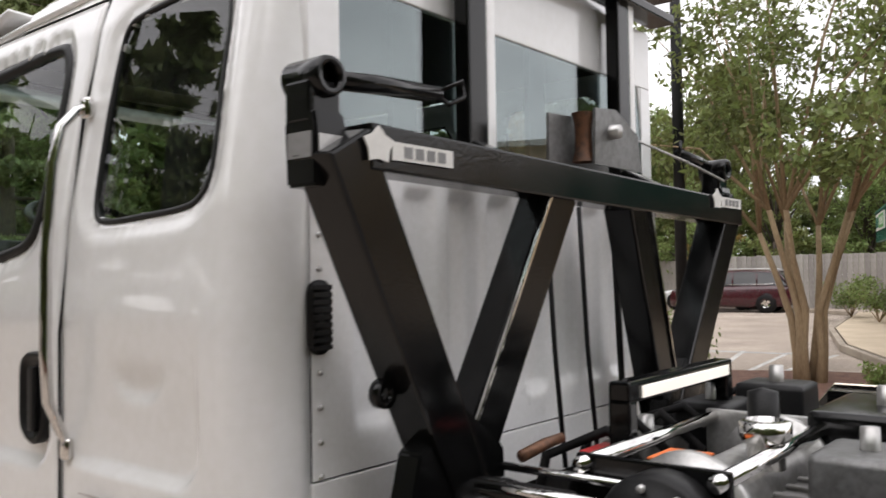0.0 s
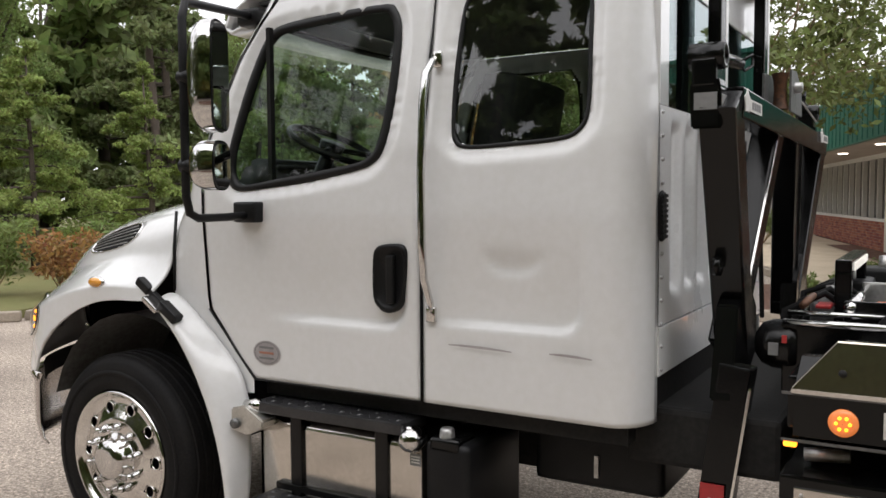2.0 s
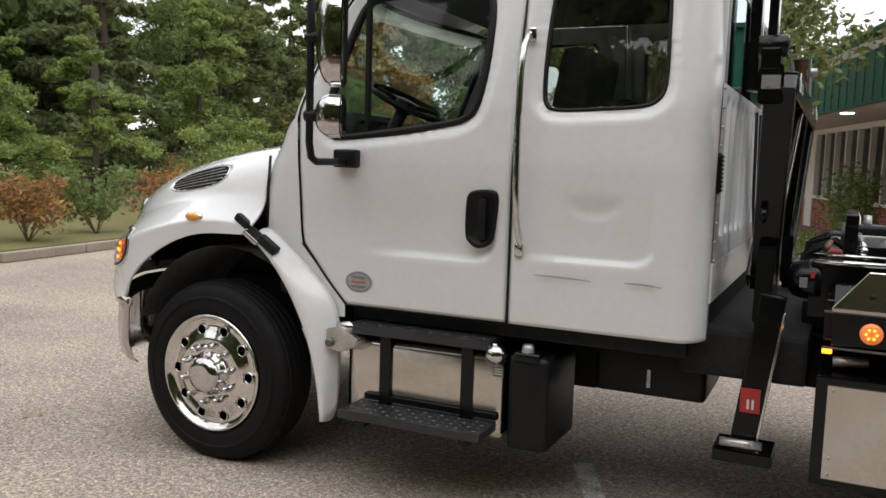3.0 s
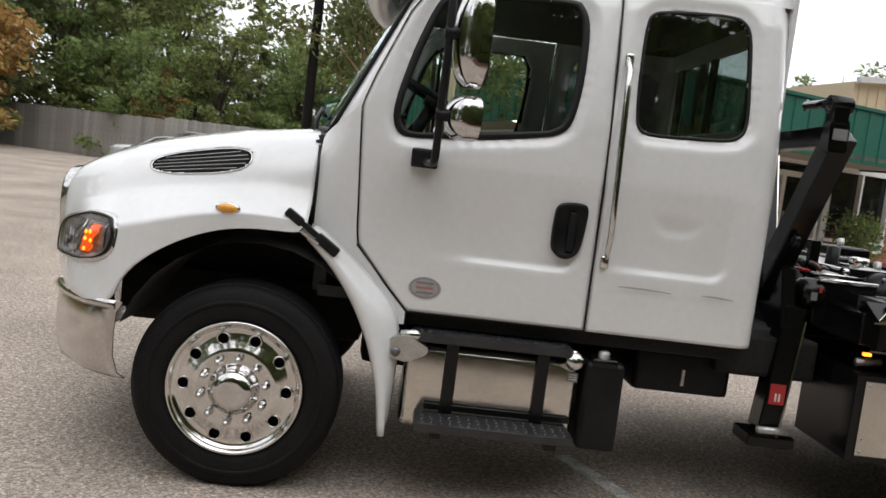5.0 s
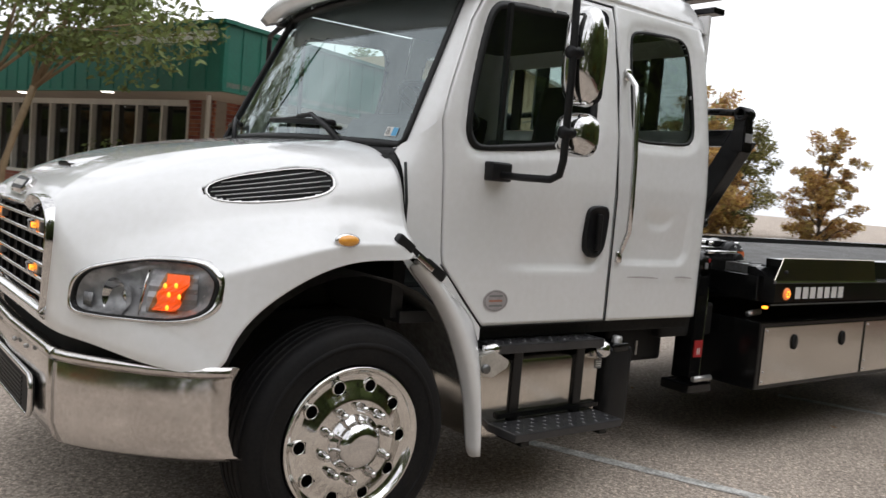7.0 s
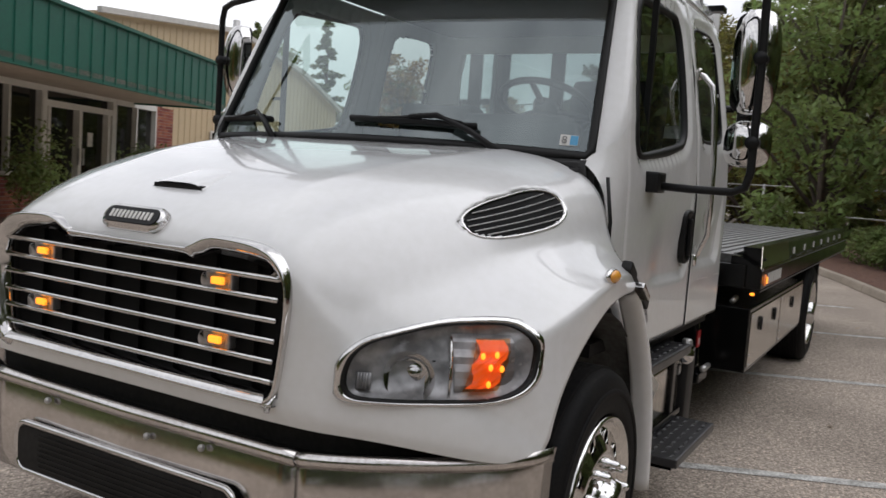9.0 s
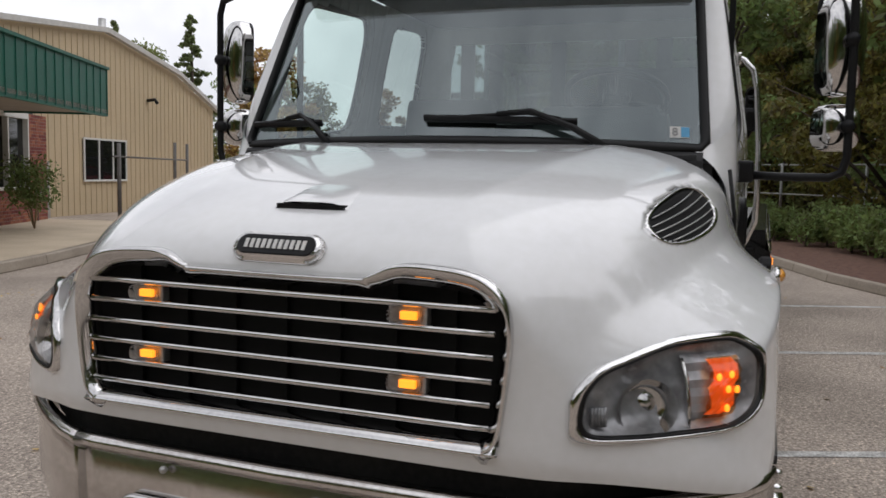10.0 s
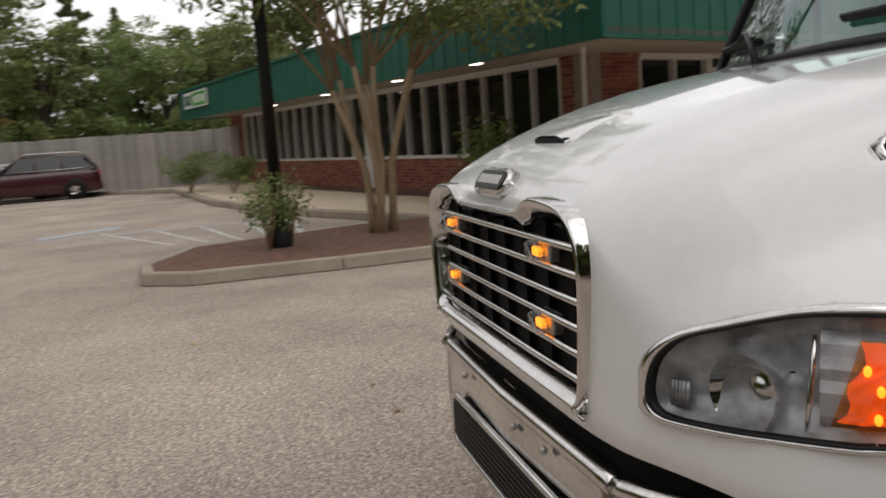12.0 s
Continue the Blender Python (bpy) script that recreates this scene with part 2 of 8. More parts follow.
LIGHTLEAF = mat("light_green_leaves", (0.24, 0.265, 0.085), 0.6, second=(0.155, 0.185, 0.06), scale=0.5, fine=5, island=0.45, through_light=0.5)
OLIVELEAF = mat("olive_leaves", (0.19, 0.22, 0.065), 0.6, second=(0.12, 0.145, 0.045), scale=1.2, fine=6, island=0.5, through_light=0.4)
PINELEAF = mat("pine_needles", (0.25, 0.29, 0.115), 0.65, second=(0.155, 0.19, 0.08), scale=0.5, fine=5, island=0.45, through_light=0.5)
AUTUMN = mat("autumn_leaves", (0.5, 0.27, 0.09), 0.6, second=(0.32, 0.24, 0.08), scale=0.5, fine=5, island=0.45, through_light=0.35)
YELLOWLEAF = mat("yellowing_leaves", (0.25, 0.2, 0.045), 0.6, second=(0.11, 0.12, 0.035), scale=0.4, fine=4, island=0.5, through_light=0.35)
REDLEAF = mat("red_shrub_leaves", (0.42, 0.17, 0.07), 0.6, second=(0.26, 0.18, 0.06), scale=0.5, fine=5, island=0.4, through_light=0.35)
FENCEWOOD = mat("weathered_fence_wood", (0.33, 0.31, 0.28), 0.9, second=(0.22, 0.2, 0.18), scale=3, fine=40, bump=0.004, obj=0.2, stretch=(1, 1, 0.2))
CASTALLOY = mat("cast_pale_alloy", (0.62, 0.61, 0.58), 0.35, 0.85, second=(0.5, 0.49, 0.46), scale=14, fine=90)
DULLSTEEL = mat("dull_grey_steel", (0.2, 0.2, 0.2), 0.45, 0.7, second=(0.12, 0.12, 0.115), scale=10, fine=60)
STEPBLACK = mat("worn_black_tread", (0.02, 0.02, 0.022), 0.32, spec=0.5, second=(0.034, 0.033, 0.034), scale=12, fine=90, vary_rough=0.2)
STEEL = mat("galvanised_steel", (0.55, 0.55, 0.54), 0.4, 0.8, second=(0.38, 0.37, 0.36), scale=14, fine=60)
GATEGREY = mat("dull_grey_gate_paint", (0.14, 0.13, 0.12), 0.6, second=(0.1, 0.09, 0.085))
FADEDRED = mat("faded_red_print", (0.4, 0.18, 0.12), 0.5, second=(0.34, 0.16, 0.12))
RED = mat("red_paint", (0.45, 0.03, 0.03), 0.4, second=(0.38, 0.03, 0.03))
MAROON = mat("maroon_car_paint", (0.045, 0.006, 0.01), 0.25, coat=0.4, second=(0.04, 0.005, 0.009))
LABELWHITE = mat("white_label", (0.7, 0.69, 0.66), 0.5, second=(0.62, 0.61, 0.58))
LABELGREY = mat("grey_print", (0.22, 0.22, 0.22), 0.6)
STICKER = mat("faded_sticker", (0.42, 0.39, 0.39), 0.5, second=(0.33, 0.3, 0.3), scale=40, fine=200)
BRONZE = mat("rusty_roller", (0.16, 0.075, 0.04), 0.5, 0.5, second=(0.06, 0.035, 0.025), scale=12, fine=60)
MIRROR = mat("mirror_silver", (0.85, 0.85, 0.85), 0.02, 1.0, vary_rough=0.0)
PLATEALLOY = mat("dull_polished_plate", (0.7, 0.63, 0.54), 0.2, 1.0, second=(0.55, 0.5, 0.42), scale=4, fine=80)
STEELDECK = mat("worn_deck_steel", (0.3, 0.3, 0.3), 0.4, 0.7, second=(0.2, 0.19, 0.18), scale=3, fine=40)
LABELBLUE = mat("blue_print", (0.1, 0.35, 0.6), 0.5, second=(0.08, 0.3, 0.5))
REFLECTOR = mat("grey_reflector", (0.46, 0.46, 0.47), 0.25, 0.3, second=(0.24, 0.24, 0.245), scale=9, fine=22, contrast=0.35)
SIGNGREEN = mat("sign_green", (0.1, 0.35, 0.08), 0.5)
SILVERPAINT = mat("silver_car_paint", (0.55, 0.55, 0.54), 0.25, 0.3, coat=0.6)
REDPAINT = mat("red_car_paint", (0.3, 0.02, 0.02), 0.25, coat=0.7)
ORANGELABEL = mat("orange_label", (0.75, 0.17, 0.03), 0.5, second=(0.65, 0.15, 0.03))
LIGHTSTRIP = glow("pale_diffuser", (1, 0.95, 0.85), 0.35, (0.75, 0.72, 0.62))
LAMPWHITE = glow("downlight_on", (1, 0.93, 0.8), 4.0, (0.8, 0.8, 0.8))


# ---- mesh tools ----
def data_from(bm, name, material, smooth):
    d = bpy.data.meshes.new(name)
    bm.normal_update()
    bm.to_mesh(d)
    bm.free()
    if material:
        d.materials.append(material)
    if smooth:
        d.shade_smooth()
    return d


def thing(name, label="", category="", group="", kind="", at=(0, 0, 0)):
    """An Empty at a thing's base, for its parts."""
    ob = new(name)
    ob.location = at
    ob.empty_display_size = 0.1
    return tagged(ob, label, category, group, kind)


def part(name, bm, material, parent, label="", smooth=False):
    """One mesh under a thing or part, given in world metres."""
    ob = new(name, data_from(bm, name, material, smooth))
    if parent:
        ob.parent = parent
        ob.matrix_parent_inverse = Matrix() if parent.data else Matrix.Translation(-Vector(parent.location))
    return tagged(ob, label)


def solo(name, bm, material, label, category, group="", kind="", smooth=False):
    return tagged(new(name, data_from(bm, name, material, smooth)), label, category, group, kind)


def B():
    return bmesh.new()


def join(bm, verts, faces):
    vs = [bm.verts.new(v) for v in verts]
    for f in faces:
        bm.faces.new([vs[i] for i in f])
    return vs


def box(bm, x0, x1, y0, y1, z0, z1, bevel=0.0, m=None):
    vs = join(bm, [(x, y, z) for x in (x0, x1) for y in (y0, y1) for z in (z0, z1)],
              [(0, 1, 3, 2), (4, 6, 7, 5), (0, 4, 5, 1), (2, 3, 7, 6), (0, 2, 6, 4), (1, 5, 7, 3)])
    if bevel:
        es = list({e for v in vs for e in v.link_edges})
        r = bmesh.ops.bevel(bm, geom=es, offset=bevel, segments=2, affect="EDGES", profile=0.6)
        vs = list({v for f in r["faces"] for v in f.verts} | {v for v in vs if v.is_valid})
    if m:
        bmesh.ops.transform(bm, matrix=m, verts=vs)
    return bm


def tube(bm, pts, r, seg=8, flat=1.0, caps=True):
    """A round bar through points; r may be one radius or one a point."""
    pts = [Vector(p) for p in pts]
    rs = r if isinstance(r, (list, tuple)) else [r] * len(pts)
    rings, ref = [], None
    for i, p in enumerate(pts):
        d = (pts[min(i + 1, len(pts) - 1)] - pts[max(i - 1, 0)]).normalized()
        if ref is None:
            ref = d.orthogonal().normalized()
        a = (ref - d * ref.dot(d)).normalized()
        ref = a
        b = d.cross(a)
        rings.append([bm.verts.new(p + rs[i] * (math.cos(2 * math.pi * k / seg) * a + flat * math.sin(2 * math.pi * k / seg) * b)) for k in range(seg)])
    for r0, r1 in zip(rings, rings[1:]):
        for k in range(seg):
            bm.faces.new((r0[k], r0[(k + 1) % seg], r1[(k + 1) % seg], r1[k]))
    if caps:
        bm.faces.new(rings[0][::-1])
        bm.faces.new(rings[-1])
    return bm


def lathe(bm, profile, centre, axis="y", seg=48):
    """Turn a profile of (radius, along) round an axis through centre."""
    rings = []
    for r, a in profile:
        ring = []
        for k in range(seg):
            c, s = r * math.cos(2 * math.pi * k / seg), r * math.sin(2 * math.pi * k / seg)
            v = {"y": (c, a, s), "z": (c, s, a), "x": (a, c, s)}[axis]
            ring.append(bm.verts.new(Vector(v) + Vector(centre)))
        rings.append(ring)
    for r0, r1 in zip(rings, rings[1:]):
        for k in range(seg):
            bm.faces.new((r0[k], r0[(k + 1) % seg], r1[(k + 1) % seg], r1[k]))
    bmesh.ops.remove_doubles(bm, verts=bm.verts, dist=1e-5)
    bmesh.ops.recalc_face_normals(bm, faces=bm.faces)
    return bm


def prism(bm, outline, axis, a, b, bevel=0.0):
    """An outline in the two other axes, drawn out along axis from a to b."""
    def put(p, v):
        return {"x": (v, p[0], p[1]), "y": (p[0], v, p[1]), "z": (p[0], p[1], v)}[axis]
    n = len(outline)
    vs = join(bm, [put(p, a) for p in outline] + [put(p, b) for p in outline],
              [tuple(range(n)), tuple(range(2 * n - 1, n - 1, -1))] + [(i, n + i, n + (i + 1) % n, (i + 1) % n) for i in range(n)])
    bmesh.ops.recalc_face_normals(bm, faces=list({f for v in vs for f in v.link_faces}))
    if bevel:
        bmesh.ops.bevel(bm, geom=list({e for v in vs for e in v.link_edges}), offset=bevel, segments=2, affect="EDGES")
    return bm


def sheet(bm, rows, close=False):
    """A skin over rows of points."""
    g = [[bm.verts.new(p) for p in row] for row in rows]
    for a, b in zip(g, g[1:]):
        for i in range(len(a) - (0 if close else 1)):
            j = (i + 1) % len(a)
            bm.faces.new((a[i], a[j], b[j], b[i]))
    return g


def rounded(x0, x1, z0, z1, r, n=5):
    """A rectangle's outline with rounded corners."""
    out = []
    for cx, cz, a0 in ((x1 - r, z1 - r, 0), (x0 + r, z1 - r, 90), (x0 + r, z0 + r, 180), (x1 - r, z0 + r, 270)):
        for k in range(n + 1):
            a = radians(a0 + 90 * k / n)
            out.append((cx + r * math.cos(a), cz + r * math.sin(a)))
    return out


def soften(ob, width=0.004, segments=2):
    m = ob.modifiers.new("bevel", "BEVEL")
    m.width, m.segments, m.limit_method = width, segments, "ANGLE"
    return ob


def subdiv(ob, levels=2):
    m = ob.modifiers.new("smooth", "SUBSURF")
    m.levels = m.render_levels = levels
    ob.data.shade_smooth()
    return ob


def lerp(x, xs, ys):
    return float(np.interp(x, xs, ys))


def smooth01(t):
    t = min(1.0, max(0.0, t))
    return t * t * (3 - 2 * t)


def smooth_loop(pts, n=64):
    """A closed curve through points (Catmull-Rom)."""
    out, m = [], len(pts)
    for k in range(n):
        f = k * m / n
        i, t = int(f), f % 1
        p = [Vector((*pts[(i + j) % m], 0)) for j in (-1, 0, 1, 2)]
        v = 0.5 * (2 * p[1] + (p[2] - p[0]) * t + (2 * p[0] - 5 * p[1] + 4 * p[2] - p[3]) * t * t + (3 * p[1] - p[0] - 3 * p[2] + p[3]) * t ** 3)
        out.append((v.x, v.y))
    return out


# ---- ground and kerbs ----
bm = B()
join(bm, [(-260, -260, 0), (260, -260, 0), (260, 260, 0), (-260, 260, 0)], [(0, 1, 2, 3)])
solo("ground", bm, ASPHALT, "wide worn grey asphalt of the parking lot", "ground", kind="structure")


def slab(name, outline, z, material, label, category, kind="structure", bottom=-0.05):
    bm = B()
    prism(bm, outline, "z", bottom, z)
    return solo(name, bm, material, label, category, kind=kind)


def kerb_run(name, pts, label, width=0.16, height=0.15):
    """A kerb of cast lengths with joints, along a line."""
    holder = thing(name, label, "kerb", kind="structure")
    pts = [Vector((*p, 0)) for p in pts]
    for a, b in zip(pts, pts[1:]):
        n = max(1, round((b - a).length / 1.6))
        for k in range(n):
            p, q = a.lerp(b, k / n), a.lerp(b, (k + 1) / n)
            d = (q - p).normalized()
            s = Vector((-d.y, d.x, 0)) * width
            e = d * 0.006
            bm = B()
            join(bm, [p + e, q - e, q - e + s, p + e + s] + [v + Vector((0, 0, height)) + o for v, o in
                 ((p + e, s * 0.18), (q - e, s * 0.18), (q - e + s, s * 0), (p + e + s, s * 0))],
                 [(0, 3, 2, 1), (4, 5, 6, 7), (0, 1, 5, 4), (1, 2, 6, 5), (2, 3, 7, 6), (3, 0, 4, 7)])
            soften(part("kerb_stone", bm, CONCRETE, holder), 0.02, 2)
    return holder


# the planted island before the shop, and the walk along it
kerb_run("island_kerb", [(-2.35, 11.1), (-2.85, 9.6), (-2.75, 8.75), (-2.2, 8.4), (-0.5, 8.45), (2.0, 8.7), (4.5, 9.3), (7.0, 10.1), (10.5, 11.6), (14, 13.4)], "pale concrete kerb round the planted island")
slab("planting_bed", [(-2.3, 11.1), (-2.72, 9.6), (-2.6, 8.85), (-2.2, 8.58), (-0.5, 8.62), (2.0, 8.87), (3.35, 9.2), (3.0, 10.5), (1.6, 12.4), (0.2, 12.2)], 0.13, MULCH, "island bed covered in brown pine bark mulch", "flower bed")
bm = B()
join(bm, [(3.36, 9.16, 0.15), (4.5, 9.46, 0.15), (7.0, 10.27, 0.15), (10.5, 11.8, 0.155), (14, 13.6, 0.16), (13.2, 16.5, 0.17), (4.36, 12.42, 0.165), (3.0, 10.5, 0.15)], [(0, 1, 7), (1, 6, 7), (1, 2, 6), (2, 3, 6), (3, 5, 6), (3, 4, 5)])
join(bm, [(1.6, 12.4, 0.15), (3.0, 10.5, 0.15), (4.4, 12.5, 0.165), (-1.1, 31.0, 0.165), (-3.6, 31.0, 0.15), (-2.1, 22.0, 0.15), (-0.6, 17, 0.15)], [(0, 1, 2, 3, 4, 5, 6)])
solo("walkway", bm, WALKCONCRETE, "pale concrete walk in front of the shop", "pavement", kind="structure")
kerb_run("walk_kerb", [(-9, 36), (-3.6, 31.0), (-2.1, 22.0), (-0.6, 17), (1.6, 12.4)][::-1], "pale concrete kerb along the shop walk", 0.16, 0.15)
bm = B()
join(bm, [(4.36, 12.36, 0.185), (4.0, 11.6, 0.18), (4.9, 11.35, 0.18), (6.9, 12.2, 0.18), (7.35, 13.65, 0.185)], [(0, 1, 2, 3, 4)])
join(bm, [(4.36, 12.36, 0.185), (3.95, 13.75, 0.185), (0.95, 24.2, 0.185), (0.2, 24.0, 0.185), (3.2, 13.4, 0.185), (4.0, 11.6, 0.185)], [(0, 1, 2, 3, 4, 5)])
solo("wall_bed", bm, MULCH, "strip of dark mulch along the brick wall", "flower bed", kind="structure")
# the far verge with lawn
kerb_run("verge_kerb", [(-40, 8.0), (-13, -2.0), (-7.5, 4.2), (-8.5, 12), (-13.5, 22.0), (-18, 34)][::-1], "pale concrete kerb along the lawn", 0.16, 0.14)
slab("lawn", [(-40, 8.2), (-13, -1.8), (-7.7, 4.2), (-8.7, 12), (-13.7, 22), (-18.2, 34), (-60, 60)], 0.12, GRASS, "patchy mown lawn with bare straw spots", "lawn", "stuff")
kerb_run("rear_kerb", [(40, 9.5), (15.0, 0.3), (11.0, -1.0), (9.0, -2.0), (4.0, -6.5), (-2, -14)], "pale concrete kerb before the hedge", 0.16, 0.14)
slab("rear_bed", [(40, 9.3), (15.1, 0.1), (11.1, -1.2), (9.1, -2.2), (4.1, -6.7), (-2, -14.3), (40, -40)], 0.12, MULCH, "leaf-strewn ground under the trees", "flower bed", "stuff")


def road_line(name, a, b, width, material, label):
    a, b = Vector((*a, 0)), Vector((*b, 0))
    s = Vector((-(b - a).y, (b - a).x, 0)).normalized() * width / 2
    bm = B()
    n = max(2, int((b - a).length / 0.5))
    rows = []
    for k in range(n + 1):
        c = a.lerp(b, k / n)
        w = 1 + 0.12 * noise.noise(c * 3)
        rows.append([c + s * w + Vector((0, 0, 0.004)), c - s * w + Vector((0, 0, 0.004))])
    sheet(bm, rows)
    return solo(name, bm, material, label, "parking line", "painted bay lines")


for x in (2.04, 5.0, 7.95, 10.9):
    road_line("parking_line", (x - 0.35, 0.8), (x + (0.1 if x > 9 else 1.7), -0.2 if x > 9 else -3.9), 0.1, LINEPAINT, "worn white bay line on the asphalt")
for k in range(5):
    road_line("parking_line", (-4.2 + 0.9 * k, 16.2), (-2.6 + 0.9 * k - 0.4 * k, 12.8), 0.1, LINEPAINT, "worn white hatched line by the walk")
road_line("accessible_line", (-5.3, 16.1), (-3.95, 17.4), 0.34, BLUEPAINT, "broad faded blue accessible bay line")
road_line("accessible_line", (-5.6, 15.6), (-1.3, 16.0), 0.13, BLUEPAINT, "faded blue accessible bay line")

# ---- the truck ----
truck = thing("tow_truck", "white extended-cab rollback tow truck with chrome trim, parked on asphalt", "truck")


def Yw(w, side=1):
    """From half-width to y: side 1 is the driver's, -1 the other."""
    return YC - side * w


def corner_at(p, z, out=0.0):
    """A point round the front corner: p runs from the grille (0) to the arch (1)."""
    x = lerp(p, [0, 0.2, 0.4, 0.6, 0.8, 1.0], [-0.95, -0.925, -0.878, -0.807, -0.694, -0.565])
    w = lerp(p, [0, 0.2, 0.4, 0.6, 0.8, 1.0], [0.745, 0.83, 0.93, 1.04, 1.13, 1.178])
    tilt = (z - 0.95) * lerp(p, [0, 0.5, 1], [0.10, 0.32, 0.12])
    nx, nw = lerp(p, [0, 0.5, 1], [-0.9, -0.72, -0.35]), lerp(p, [0, 0.5, 1], [0.3, 0.7, 0.95])
    return x + max(0, tilt) * -nx * 0.9 + out * nx, w - max(0, tilt) * nw * 0.9 + out * nw


LAMP_TOP = ([0.02, 0.06, 0.16, 0.35, 0.6, 0.88, 0.985], [1.0, 1.046, 1.084, 1.114, 1.142, 1.142, 1.095])
LAMP_LOW = ([0.985, 0.94, 0.8, 0.5, 0.25, 0.08, 0.02], [1.035, 0.979, 0.943, 0.931, 0.928, 0.932, 0.958])
LAMP_LOOP = smooth_loop(list(zip(*LAMP_TOP)) + list(zip(*LAMP_LOW)), 64)


VENT_XS, VENT_ZS = np.linspace(-0.6, 0.05, 27), np.linspace(1.3, 1.54, 25)
VENT_W = np.zeros((27, 25))
LAMP_PS, LAMP_ZS = np.linspace(0, 1, 26), np.linspace(0.88, 1.22, 24)
LAMP_OUT = np.zeros((26, 24))


def lamp_out(p, z):
    """How far the fender skin lies outside the corner curve."""
    at_z = [float(np.interp(z, LAMP_ZS, row)) for row in LAMP_OUT]
    return lerp(p, LAMP_PS, at_z)


def flank_w(x, z):
    """Half-width of the hood's flank where the side vent sits."""
    at_z = [float(np.interp(z, VENT_ZS, row)) for row in VENT_W]
    return lerp(x, VENT_XS, at_z)


def cut_hood(ob):
    """Set the smoothed skin as the mesh, with openings for the headlights and side vents."""
    graph = bpy.context.evaluated_depsgraph_get()
    for i, x in enumerate(VENT_XS):
        for j, z in enumerate(VENT_ZS):
            hit, at, _, _ = ob.ray_cast(Vector((x, Yw(1.5), z)), Vector((0, 1, 0)), depsgraph=graph)
            VENT_W[i, j] = YC - at.y if hit else 0.9
    for i, p in enumerate(LAMP_PS):
        for j, z in enumerate(LAMP_ZS):
            (x0, w0), (x1, w1) = corner_at(p, z, 0.25), corner_at(p, z, 0.0)
            way = Vector((x1 - x0, w0 - w1, 0)).normalized()
            hit, at, _, _ = ob.ray_cast(Vector((x0, Yw(w0), z)), way, depsgraph=graph)
            LAMP_OUT[i, j] = max(-0.05, min(0.05, 0.25 - (at - Vector((x0, Yw(w0), z))).length)) if hit else 0.0
    bm = B()
    bm.from_mesh(ob.evaluated_get(graph).to_mesh())
    ps = [(p, *corner_at(p, 1.03)) for p in np.linspace(0, 1, 61)]
    gone = []
    for f in bm.faces:
        c = f.calc_center_median()
        w = abs(c.y - YC)
        if c.x < -0.5 and w > 0.7 and 0.9 < c.z < 1.2:
            p = min(ps, key=lambda q: (q[1] - c.x) ** 2 + (q[2] - w) ** 2)[0]
            if lerp(p, LAMP_LOW[0][::-1], LAMP_LOW[1][::-1]) + 0.002 < c.z < lerp(p, *LAMP_TOP) - 0.002 and 0.03 < p < 0.98:
                gone.append(f)
        if c.x < -0.9 and w < 0.598 and 0.905 < c.z < lerp(w, [0.2, 0.32, 0.5, 0.598], [1.257, 1.287, 1.282, 1.21]):
            gone.append(f)
        u = (c.x + 0.295) / 0.24
        if w > 0.8 and abs(u) < 0.99 and abs(c.z - 1.42 - 0.042 * u) < (0.047 + 0.018 * (u + 1) / 2) * (1 - abs(u) ** 2.6) ** 0.4 * 0.97:
            gone.append(f)
    bmesh.ops.delete(bm, geom=list(set(gone)), context="FACES")
    left, best = set(bm.faces), []
    while left:
        todo, isle = [left.pop()], []
        while todo:
            f = todo.pop()
            isle.append(f)
            for g in {q for e in f.edges for q in e.link_faces} & left:
                left.discard(g)
                todo.append(g)
        if len(isle) > len(best):
            best = isle
    bmesh.ops.delete(bm, geom=list(set(bm.faces) - set(best)), context="FACES")
    bmesh.ops.delete(bm, geom=[v for v in bm.verts if not v.link_faces], context="VERTS")
    ob.modifiers.clear()
    bm.to_mesh(ob.data)
    bm.free()
    ob.data.shade_smooth()


